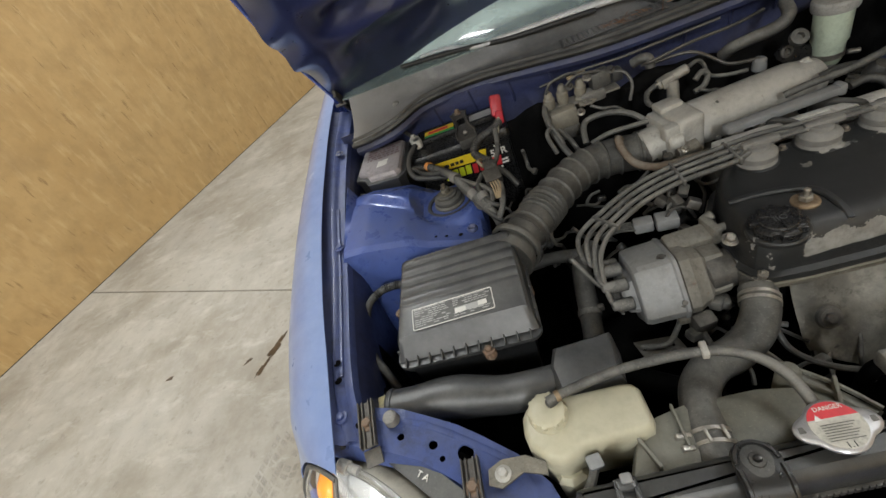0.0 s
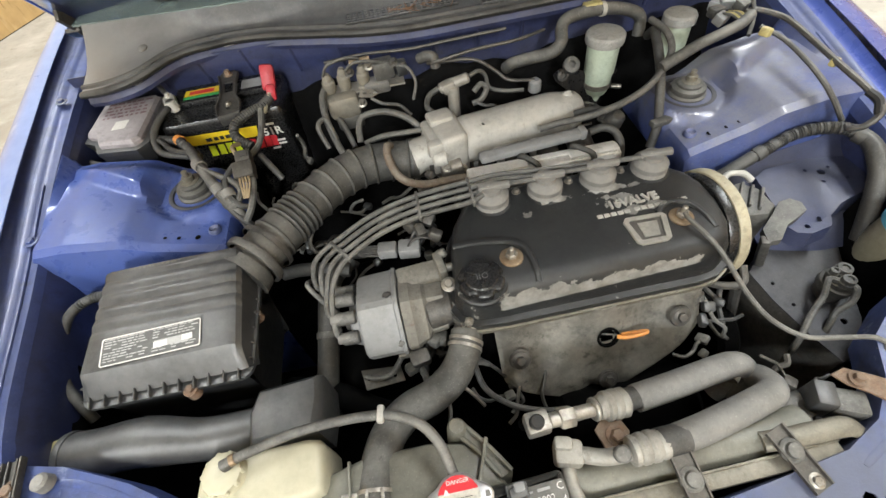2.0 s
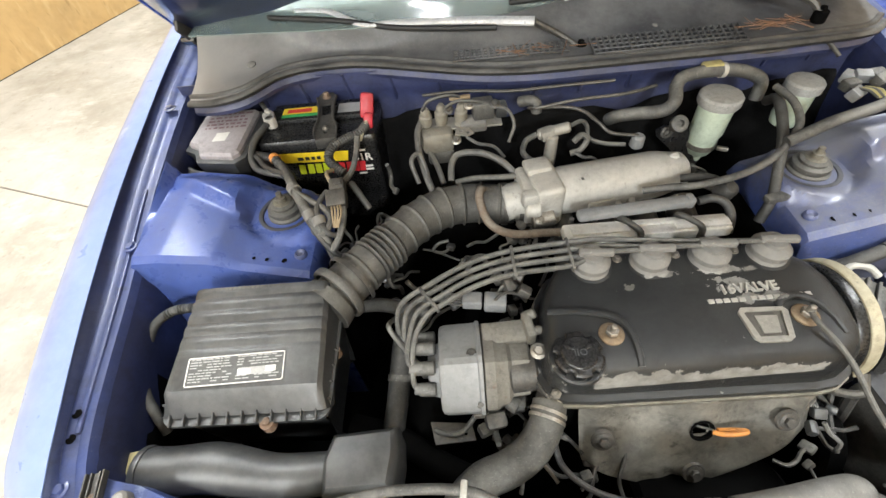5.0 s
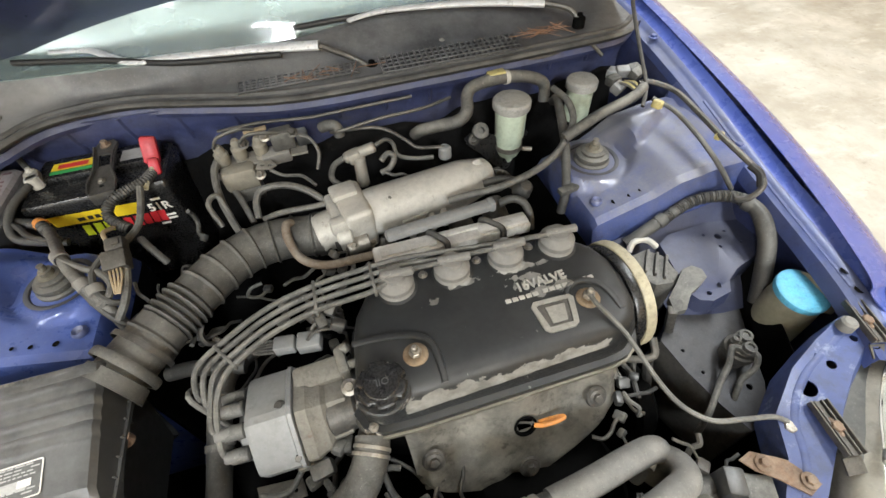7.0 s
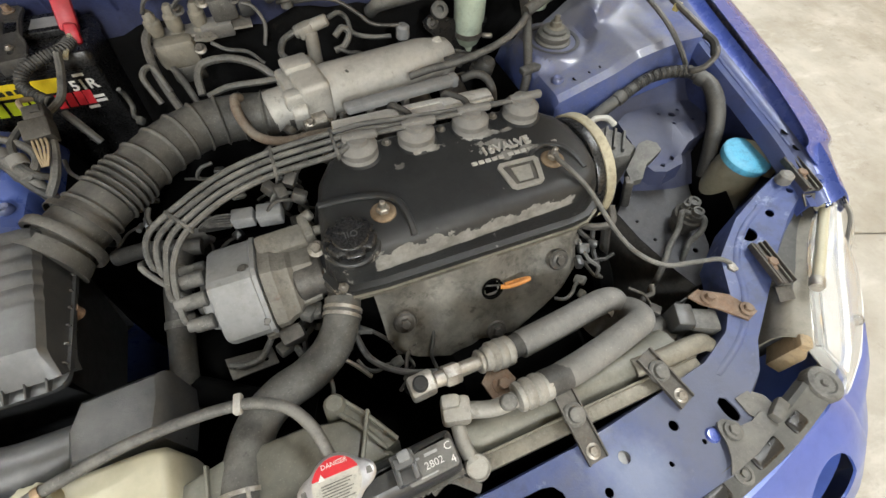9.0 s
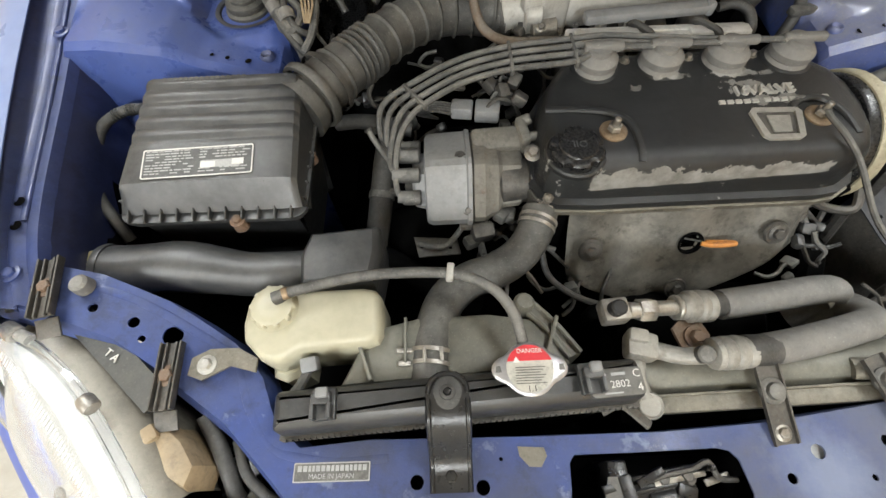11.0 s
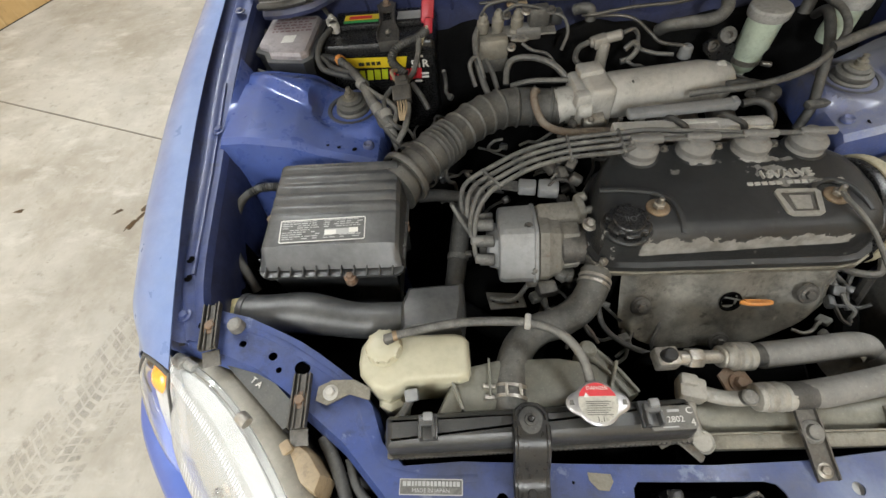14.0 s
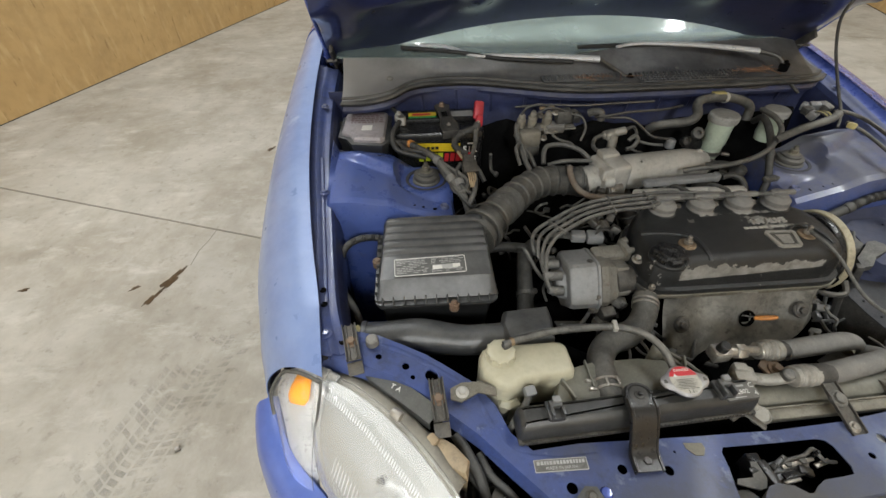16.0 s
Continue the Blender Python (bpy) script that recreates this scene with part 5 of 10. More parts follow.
for x, l in ((-0.338, 0.026), (-0.276, 0.045), (-0.163, 0.118), (0.011, 0.036), (0.070, 0.036), (0.235, 0.106), (0.352, 0.045), (0.408, 0.026)):
    p, t = strip_at(x)
    m = pose(p.x, p.y, p.z, 0, 0, math.degrees(math.atan2(t.y, t.x)))
    part("trim_pad", pour(B(), prism(B(), round_rect(-l / 2, -0.0085, l / 2, 0.0085, 0.004, 3), [(-0.002, 0.0), (0.004, 0.0005), (0.0055, 0.002), (0.006, 0.004)]), m), BLACKSTEEL, car, "glossy black raised channel of the strip")
for x in (-0.417, -0.239, -0.087, 0.044, 0.158, 0.313):
    p, t = strip_at(x)
    part("trim_clip", lathe(B(), [(0.0125, -0.002), (0.0125, 0.001), (0.011, 0.003), (0.008, 0.0035), (0.007, 0.002), (0.004, 0.002), (0.0035, 0.005), (0, 0.005)], (p.x, p.y, p.z), (0, 0, 1), 22), CABLE, car, "grey trim clip")
# Hole shade drawn as a near-black disc on the strip.
for x in (-0.313, 0.380):
    p, t = strip_at(x)
    part("trim_hole", lathe(B(), [(0.0045, 0.0006), (0.004, 0.0003), (0, 0.0003)], (p.x, p.y, p.z + 0.0003), (0, 0, 1), 14), DARK, car, "dark disc painted as a hole in the strip")
part("trim_end", lathe(B(), [(0.022, -0.012), (0.022, 0.0), (0.020, 0.003), (0.0135, 0.003), (0.012, 0.001), (0.005, 0.001), (0.004, 0.004), (0, 0.004)], (0.474, -0.486, 0.582), (0, 0, 1), 26), CABLE, car, "round end of the mounting strip")
HALF = [(0.0, -0.598, 0.572), (0.2, -0.588, 0.572), (0.33, -0.570, 0.571), (0.400, -0.553, 0.569), (0.434, -0.552, 0.560), (0.456, -0.566, 0.520), (0.475, -0.578, 0.499), (0.51, -0.584, 0.492), (0.57, -0.564, 0.492), (0.650, -0.508, 0.490), (0.716, -0.438, 0.496), (0.757, -0.372, 0.514), (0.776, -0.318, 0.520), (0.780, -0.292, 0.522)]
RIGHT = [(0.0, -0.598, 0.572), (0.13, -0.590, 0.572), (0.26, -0.568, 0.572), (0.35, -0.551, 0.571), (0.42, -0.534, 0.569), (0.47, -0.522, 0.567), (0.505, -0.508, 0.562), (0.526, -0.507, 0.545), (0.550, -0.516, 0.512), (0.58, -0.516, 0.494), (0.67, -0.484, 0.490), (0.736, -0.414, 0.496), (0.777, -0.348, 0.514), (0.796, -0.294, 0.520), (0.80, -0.268, 0.522)]
full = [(-x, y, z) for x, y, z in HALF[:0:-1]] + RIGHT
line = spline(full, 4)
rows = []
for k, p in enumerate(line):
    q = line[min(k + 1, len(line) - 1)] - line[max(k - 1, 0)]
    n = Vector((-q.y, q.x, 0)).normalized()
    corner = sm(p.x, 0.36, 0.46) * (1 - sm(p.x, 0.58, 0.68))
    n = n.lerp(Vector((-0.42, 0.90, 0)), corner).normalized()
    w = 0.022 + 0.026 * sm(abs(p.x), 0.46, 0.54) * (1 - 0.25 * sm(abs(p.x), 0.68, 0.76)) * (1 - corner)
    out = 0.078 * sm(p.x, 0.24, 0.46) * (1 - sm(p.x, 0.56, 0.72))
    rows.append([(p + n * a + Vector((0, 0, h))) for a, h in ((w, -0.012), (w - 0.004, -0.001), (w * 0.5, 0.001), (0.002, -0.006), (-0.008 - out * 0.22, -0.020), (-0.018 - out * 0.62, -0.055), (-0.026 - out, -0.11))] + [(p.x - n.x * (0.028 + out), p.y - n.y * (0.028 + out), 0.32), (p.x + n.x * 0.01, p.y + n.y * 0.01, 0.20)])
bumper = part("bumper", grid(B(), rows, 0.003), BUMPERPAINT, car, "blue painted front bumper", 50)
# the empty fog lamp opening, cut through the bumper's skin
FOG, FOGAX = (0.442, -0.583, 0.510), (0.22, -0.82, 0.50)
cutter = new("fog_cutter", bpy.data.meshes.new("fog_cutter"))
cb = lathe(B(), [(0, -0.07), (0.045, -0.07), (0.045, 0.05), (0, 0.05)], FOG, FOGAX, 40)
cb.to_mesh(cutter.data)
cut = bumper.modifiers.new("cut", "BOOLEAN")
cut.operation, cut.object, cut.solver = "DIFFERENCE", cutter, "EXACT"
bpy.context.view_layer.update()
whole = bpy.data.meshes.new_from_object(bumper.evaluated_get(bpy.context.evaluated_depsgraph_get()))
bumper.modifiers.remove(cut)
bumper.data = whole
bpy.data.objects.remove(cutter)
part("fog_lamp_bowl", lathe(B(), [(0.0452, -0.004), (0.0448, -0.03), (0.041, -0.055), (0.034, -0.066), (0, -0.070)], FOG, FOGAX, 40), BUMPERPAINT, car, "deep blue fog lamp opening")
for x, y, z, sgn in ((-0.345, -0.606, 0.500, -1),):
    ax = (sgn * 0.22, -0.80, 0.42)
    part("fog_lamp_bowl", lathe(B(), [(0.050, -0.012), (0.054, 0.003), (0.051, 0.006), (0.047, 0.003), (0.044, -0.006), (0.040, -0.010)], (x, y, z), ax, 36), BUMPERPAINT, car, "round blue fog lamp opening")
    part("fog_lamp", lathe(B(), [(0.046, -0.006), (0.036, -0.002), (0.018, 0.001), (0.0, 0.002)], (x, y, z), ax, 36), SILVERED, car, "pale round fog lamp")
# Black sheet added under the bay to deepen the shade between parts.
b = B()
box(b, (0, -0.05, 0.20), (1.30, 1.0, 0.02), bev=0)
part("bay_shade_floor", b, DARK, car, "black sheet added to deepen shade below the engine bay")
# Another added black sheet: shade ahead of the radiator.
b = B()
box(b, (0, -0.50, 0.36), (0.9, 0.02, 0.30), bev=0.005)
part("front_panel", b, DARK, car, "black sheet for the shade in front of the radiator")


# ---- headlamps and signal lamps ----
def headlamp(sgn):
    ox, oy = (0.0, 0.0) if sgn > 0 else (0.020, 0.034)
    s = lambda pts: [(sgn * p[0] + ox, p[1] + oy, p[2]) for p in pts]
    s0 = lambda pts: [(sgn * p[0], p[1], p[2]) for p in pts]
    s2 = lambda pts: [(sgn * p[0], p[1]) for p in pts]
    h = thing("headlamp", (sgn * 0.56, -0.45, 0.50), "hazed clear headlamp with chrome reflector beside the fender", "headlamp", "headlamps")
    back = [(-0.650, -0.322, 0.622), (-0.605, -0.345, 0.622), (-0.557, -0.382, 0.620), (-0.515, -0.425, 0.618), (-0.481, -0.467, 0.612), (-0.452, -0.508, 0.602), (-0.430, -0.545, 0.585)]
    back = back[:6] + [(-0.440, -0.528, 0.575)]
    r1 = [(-0.653, -0.335, 0.618), (-0.612, -0.375, 0.620), (-0.572, -0.415, 0.616), (-0.535, -0.460, 0.608), (-0.503, -0.500, 0.598), (-0.470, -0.540, 0.574), (-0.442, -0.556, 0.553)]
    r2 = [(-0.652, -0.350, 0.606), (-0.626, -0.396, 0.604), (-0.592, -0.442, 0.597), (-0.553, -0.486, 0.585), (-0.518, -0.522, 0.568), (-0.478, -0.550, 0.548), (-0.446, -0.562, 0.530)]
    r3 = [(-0.658, -0.366, 0.588), (-0.641, -0.419, 0.575), (-0.610, -0.468, 0.558), (-0.572, -0.512, 0.540), (-0.535, -0.540, 0.524), (-0.495, -0.559, 0.509), (-0.457, -0.5695, 0.5015)]
    r4 = [(-0.664, -0.375, 0.558), (-0.652, -0.428, 0.530), (-0.622, -0.476, 0.512), (-0.588, -0.505, 0.499), (-0.550, -0.526, 0.4915), (-0.505, -0.548, 0.483), (-0.466, -0.557, 0.481)]
    if sgn < 0:
        back, r1, r2, r3, r4 = ([*r[:5], tuple(Vector(r[4]).lerp(Vector(r[5]), 0.45)), tuple(Vector(r[4]).lerp(Vector(r[5]), 0.55))] for r in (back, r1, r2, r3, r4))
    pane = part("lens", surf(B(), [s(r) for r in (back, r1, r2, r3, r4)], 0.003, 5, 5), LENS, h, "hazy ribbed plastic lens")
    pane.visible_shadow = False
    inn = [[(p[0] * 0.996 + 0.002, p[1] + 0.008, p[2] - 0.014 - 0.003 * j) for p in r] for j, r in enumerate((back, r1, r2, r3, r4))]
    part("reflector", surf(B(), [s(r) for r in inn], 0.002, 4, 4), CHROME, h, "chrome reflector bowl")
    mid = [tuple(Vector(p).lerp(Vector(q), 0.5) + Vector((-0.001, -0.002, 0.0055))) for p, q in zip(back, r1)]
    pane = part("lens_band", surf(B(), [s([(p[0], p[1], p[2] + 0.0045) for p in back]), s(mid)], 0.0015, 5, 3), BAND, h, "frosted upper band of the lens")
    pane.visible_shadow = False
    b = tube(B(), s([(p[0] + 0.002, p[1] + 0.006, p[2] + 0.001) for p in back]), 0.0055, 8, 5, flat=0.9)
    part("rim", b, CLEARLENS, h, "clear lens rim").visible_shadow = False
    b = B()
    for k in range(64):
        f = 0.03 + 0.90 * k / 63
        i, u = min(int(f * 6), 5), f * 6 - min(int(f * 6), 5)
        p = Vector(r1[i]).lerp(Vector(r1[i + 1]), u)
        q = Vector(back[i]).lerp(Vector(back[i + 1]), u)
        c = p.lerp(q, 0.15) + Vector((-0.001, -0.0015, 0.0030))
        d = (p - q).normalized() * 0.0042
        tube(b, s([c - d, c + d]), 0.0010, 5, 1, False)
    part("lens_ribs", b, RIBS, h, "moulded ribs of the lens").visible_shadow = False
    for k in range(26):
        f = 0.26 + 0.019 * k
        i, u = min(int(f * 6), 5), f * 6 - min(int(f * 6), 5)
        pa, pb = Vector(r2[i]).lerp(Vector(r2[i + 1]), u), Vector(r3[i]).lerp(Vector(r3[i + 1]), u)
        part("flute", tube(B(), s([pa.lerp(pb, 0.45) + Vector((-0.001, -0.001, 0.002)), pa.lerp(pb, 0.95) + Vector((-0.001, -0.0015, 0.001))]), 0.0008, 5, 1, False), RIBS, h).visible_shadow = False
    c = Vector((sgn * -0.55 + ox, -0.475 + oy, 0.598))
    b = lathe(B(), [(0.0, 0.006), (0.005, 0.004), (0.007, 0.0), (0.007, -0.012), (0, -0.012)], c, (sgn * -0.3, -0.5, 0.8), 16)
    part("aim_mark", b, CLEARLENS, h)
    b = B()
    cyl(b, (sgn * -0.545 + ox, -0.46 + oy, 0.53), (sgn * -0.555 + ox, -0.485 + oy, 0.562), 0.014, 0.010, 20)
    part("bulb_shield", b, CAPGREY, h, "dull grey bulb shield")
    hs = [[(p[0] + 0.004, p[1] + 0.006, p[2] - 0.006) for p in back[:6]], [(p[0] + 0.018, p[1] + 0.026, p[2] - 0.014) for p in back[:6]], [(p[0] + 0.023, p[1] + 0.033, p[2] - 0.05) for p in back[:6]], [(p[0] + 0.016, p[1] + 0.024, p[2] - 0.16) for p in back[:6]]]
    part("housing", surf(B(), [s(r) for r in hs], 0.003, 3, 3), TANGREY, h, "grey plastic lamp housing")
    b = tube(B(), s0([(-0.648, -0.290, 0.632), (-0.61, -0.319, 0.632), (-0.566, -0.354, 0.632), (-0.524, -0.387, 0.631)] if sgn < 0 else [(-0.640, -0.318, 0.626), (-0.630, -0.322, 0.626), (-0.618, -0.328, 0.625)]), 0.0065, 10, 4)
    lathe(b, [(0, 0), (0.009, 0), (0.009, 0.016), (0.007, 0.018), (0, 0.018)], (sgn * -0.648, -0.314 if sgn > 0 else -0.288, 0.626 if sgn > 0 else 0.632), (sgn * 0.85, -0.4, 0.05), 14)
    part("top_tube", b, CAPDUST if sgn > 0 else CREAM, h, "dull rod along the lens edge")
    for cx, cy, cz in (((-0.640, -0.320, 0.627), (-0.525, -0.398, 0.632)) if sgn > 0 else ((-0.649, -0.286, 0.632), (-0.524, -0.386, 0.632))):
        b = lathe(B(), [(0.0, -0.008), (0.0075, -0.008), (0.0085, -0.006), (0.0085, 0.006), (0.0075, 0.008), (0.0, 0.008)], (sgn * cx, cy, cz), (sgn * 0.78, -0.62, 0), 18)
        part("rod_clip", b, BRIGHT, h, "silvered clip on the rod")
    b = prism(B(), s2([(-0.487, -0.424), (-0.470, -0.412), (-0.444, -0.430), (-0.424, -0.455), (-0.430, -0.478), (-0.452, -0.466), (-0.470, -0.444)] if sgn > 0 else [(-0.538, -0.375), (-0.556, -0.388), (-0.512, -0.425), (-0.470, -0.455), (-0.462, -0.440), (-0.500, -0.405)]), [(0.54, 0.0), (0.590, 0.0), (0.597, 0.003), (0.599, 0.008)])
    box(b, (sgn * -0.476, -0.425 if sgn > 0 else -0.438, 0.598), (0.016, 0.018, 0.016), (0, 0, sgn * 38), 0.004)
    part("adjuster", b, TAN, h, "tan plastic aim adjuster")
    # signal lamp between fender and headlamp
    g = thing("signal_lamp", (sgn * -0.70, -0.37, 0.50), "clear corner lamp with an amber bulb cover", "signal lamp", "signal lamps")
    g.location.x = sgn * -0.70
    rows = [[(-0.642, -0.341, 0.640), (-0.667, -0.324, 0.637), (-0.693, -0.310, 0.627), (-0.716, -0.298, 0.606)],
            [(-0.643, -0.357, 0.630), (-0.675, -0.347, 0.624), (-0.708, -0.332, 0.607), (-0.738, -0.312, 0.574)],
            [(-0.649, -0.373, 0.605), (-0.682, -0.373, 0.595), (-0.715, -0.359, 0.572), (-0.736, -0.335, 0.545)],
            [(-0.660, -0.398, 0.562), (-0.690, -0.398, 0.550), (-0.715, -0.388, 0.530), (-0.727, -0.366, 0.511)],
            [(-0.666, -0.425, 0.522), (-0.685, -0.425, 0.512), (-0.702, -0.418, 0.502), (-0.714, -0.403, 0.494)],
            [(-0.667, -0.447, 0.487), (-0.672, -0.447, 0.483), (-0.677, -0.446, 0.479), (-0.682, -0.443, 0.474)]]
    if sgn < 0:
        rows = [[(-0.64 + (x + 0.64) * 0.6, y, z) for x, y, z in r] for r in rows]
    part("lens", surf(B(), [s(r) for r in rows], 0.002, 4, 4), CLEARLENS, g, "clear plastic lens").visible_shadow = False
    inn = [[(p[0] + 0.004, p[1] + 0.016, p[2] - 0.015) for p in r] for r in rows]
    part("reflector", surf(B(), [s(r) for r in inn], 0.002, 3, 3), SILVERED, g, "silvered reflector")
    pane = lambda u, v: Vector(rows[v][u]) + Vector((0.0015, 0.002, -0.0015))
    ca, cb, cc, cd_ = pane(0, 0).lerp(pane(1, 0), 0.75), pane(2, 0), pane(2, 1).lerp(pane(3, 1), 0.15), pane(0, 1).lerp(pane(1, 1), 0.35)
    cc, cd_ = cc.lerp(pane(2, 2), 0.45), cd_.lerp(pane(1, 2), 0.6)
    ca, cb = ca.lerp(cd_, 0.16), cb.lerp(cc, 0.12)
    if sgn > 0:
        # a pillow of amber plastic: nine rows across the cover, swelling in the middle, its lower edge round
        am = []
        for v in np.linspace(0, 1, 9):
            row = []
            for u in np.linspace(0, 1, 9):
                uu = 0.5 + (u - 0.5) * (0.82 + 0.18 * sm(v, 0.0, 0.5) - 0.35 * sm(v, 0.75, 1.0))
                p = ca.lerp(cb, uu).lerp(cd_.lerp(cc, uu), v)
                swell = math.sin(math.pi * min(max(u, 0.02), 0.98)) ** 0.5 * math.sin(math.pi * min(max(v, 0.02), 0.98)) ** 0.5
                row.append(tuple(p + Vector((-0.35, -0.6, 0.7)) * (0.012 * swell - 0.0125)))
            am.append(row)
        part("bulb_cover", grid(B(), [s(r) for r in am], 0.002), AMBER, g, "amber bulb cover")
    rim = rows[0] + [rows[1][-1], rows[2][-1]]
    if sgn > 0:
        part("seal", tube(B(), s(rim), 0.0035, 6, 3), CABLE, g, "black lamp seal")
    seam = [tuple(Vector(r[0]) + Vector((0.002, 0.001, 0.002))) for r in rows]
    part("lamp_seam", tube(B(), s(seam[:4]), 0.0022, 6, 4), CABLE, g, "dark seam beside the headlamp")
    lump = [(-0.575, -0.345), (-0.530, -0.352), (-0.480, -0.398), (-0.448, -0.432), (-0.470, -0.450), (-0.520, -0.420), (-0.570, -0.372)]
    part("lamp_back", prism(B(), [(sgn * x + ox, y + oy * 0.6) for x, y in lump], [(0.44, 0.004), (0.572, 0.0), (0.584, 0.004), (0.590, 0.014)]), TANGREY if sgn > 0 else DUSTPANEL, h, "grey moulded back of the lamp", 30)
    # black stay behind the lamp, clamps
    st = thing("lamp_stay", (sgn * -0.55, -0.34, 0.60), "dark grey metal stay behind the headlamp", "bracket", "lamp stays")
    b = B()
    d = Vector((0.0905, -0.0776, -0.004)) if sgn > 0 else Vector((0.105, -0.085, -0.004))
    for off, w in ((0, 0.030),):
        rows2 = []
        for f in np.linspace(0, 1, 6):
            c = (Vector((-0.583, -0.298, 0.617)) if sgn > 0 else Vector((-0.628, -0.266, 0.617))) + d * f * 1.25
            nrm = Vector((0.63, 0.78, 0)) * 0.0125
            rows2.append([c - nrm - Vector((0, 0, 0.018)), c - nrm, c + nrm, c + nrm - Vector((0, 0, 0.018))])
        grid(b, [[(sgn * p.x, p.y, p.z) for p in r] for r in rows2], 0.002)
    part("bar", b, STRIPGREY, st, "grey steel stay")
    if sgn > 0:
        a = math.degrees(math.atan2(d.y, d.x))
        part("marking", letters("T A", 0.012, pose(-0.528, -0.347, 0.6185, 0, 0, a + 8)), WHITE, st, "white letters T A")
    return h


headlamp(1)
headlamp(-1)


def clamp_strap(name, x, y, ang, l=0.07, sgn=1):
    """A folded steel strap with a rusty bolt."""
    k = thing(name, (x, y, sup_z(x, y)), "dull folded steel strap with a rusty bolt", "bracket", "lamp straps")
    z = sup_z(x, y)
    b = B()
    m = pose(x, y, z + 0.008, 0, 0, ang)
    for w, h_, dx in ((0.019, 0.003, 0), (0.0025, 0.010, -0.0105), (0.0025, 0.010, 0.0105), (0.0025, 0.006, -0.005), (0.0025, 0.006, 0.005)):
        bb = box(B(), (dx, 0, 0.0 if w > 0.01 else 0.003), (w, l, h_), bev=0.001)
        pour(b, bb, m)
    pour(b, box(B(), (0, -l * 0.62, -0.01), (0.024, l * 0.3, 0.003), (25, 0, 0), 0.001), m)
    part("strap", b, DARKSTEEL, k, "dull zinc strap")
    part("bolt", hexbolt(B(), (x, y, z + 0.0095), (0, 0, 1), 0.007, 0.007), RUST, k, "rusty bolt")


clamp_strap("lamp_strap", -0.598, -0.278, 12)
clamp_strap("lamp_strap", -0.463, -0.370, 4)
clamp_strap("lamp_strap", 0.624, -0.246, -14, 0.062)
clamp_strap("lamp_strap", 0.498, -0.340, -8, 0.064)
b = B()
for x, y in ((-0.565, -0.275), (0.600, -0.242)):
    cyl(b, (x, y, sup_z(x, y)), (x, y, sup_z(x, y) + 0.018), 0.011, 0.010, 18, 0.003)
    part("bump_stop", b, FOAM, car, "round rubber bonnet stop")
    b = B()
b.free()

# ---- engine ----
eng = thing("engine", (0.16, -0.06, 0.30), "dirty four-cylinder engine with flaked black valve cover", "engine")
OUTL = [(-0.052, -0.140), (-0.043, -0.160), (-0.022, -0.173), (0.02, -0.176), (0.16, -0.176), (0.30, -0.176), (0.325, -0.172), (0.345, -0.160), (0.362, -0.13), (0.370, -0.085), (0.368, -0.045), (0.355, -0.012), (0.325, 0.018),
        (0.295, 0.034), (0.20, 0.038), (0.10, 0.038), (0.02, 0.034), (-0.012, 0.014), (-0.034, -0.022), (-0.044, -0.06)]
b = prism(B(), OUTL, [(0.600, 0.004), (0.602, -0.005), (0.612, -0.005), (0.614, 0.004), (0.634, 0.005), (0.652, 0.008), (0.662, 0.012), (0.668, 0.017), (0.671, 0.024), (0.672, 0.035)])
part("valve_cover", b, COVER, eng, "black valve cover with flaked paint", 30)
b = prism(B(), OUTL, [(0.592, -0.003), (0.594, -0.008), (0.601, -0.008), (0.602, -0.002)])
part("cover_flange", b, DULLZINC, eng, "bare alloy flange edge")
# Head drawn near black so the shade under the cover is in its colour.
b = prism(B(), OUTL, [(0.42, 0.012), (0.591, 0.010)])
part("cylinder_head", b, DARK, eng, "near-black cylinder head with shade in its colour")
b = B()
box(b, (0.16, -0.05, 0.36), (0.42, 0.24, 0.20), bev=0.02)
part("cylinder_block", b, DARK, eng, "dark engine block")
# recess rim and filler cap
b = tube(B(), [(-0.035, -0.075, 0.671), (0.0, -0.079, 0.674), (0.030, -0.085, 0.675), (0.052, -0.094, 0.675), (0.064, -0.110, 0.675), (0.067, -0.14, 0.673), (0.066, -0.160, 0.667)], 0.0048, 8, 5, flat=0.8)
part("cover_ridge", b, COVER, eng, "raised rim on the cover")
OC = (-0.009, -0.144)
b = lathe(B(), [(0.036, -0.004), (0.036, 0.002), (0.034, 0.004), (0.026, 0.0045), (0.0, 0.0045)], (OC[0], OC[1], 0.667), (0, 0, 1), 36)
part("filler_neck", b, COVER, eng)
star = []
for k in range(72):
    a = 2 * math.pi * k / 72
    r = 0.0315 - 0.0050 * sm(math.cos(6 * a), 0.45, 0.95)
    star.append((OC[0] + r * math.cos(a), OC[1] + r * math.sin(a)))
cap = prism(B(), star, [(0.670, 0.0), (0.680, 0.0), (0.6825, 0.002), (0.683, 0.004)])
lathe(cap, [(0.0225, 0.0), (0.0225, 0.0055), (0.021, 0.007), (0.0, 0.007)], (OC[0], OC[1], 0.6785), (0, 0, 1), 36)
for k in range(3):
    a = radians(30 + 120 * k)
    box(cap, (OC[0] + 0.015 * math.cos(a), OC[1] + 0.015 * math.sin(a), 0.6862), (0.014, 0.006, 0.003), (0, 0, math.degrees(a)), 0.001)
oc = part("oil_cap", cap, BATCASE, eng, "black plastic oil filler cap")
part("lettering", letters("OIL", 0.013, pose(OC[0], OC[1], 0.6858, 0, 0, 180)), PLASTIC, oc, "raised word OIL")
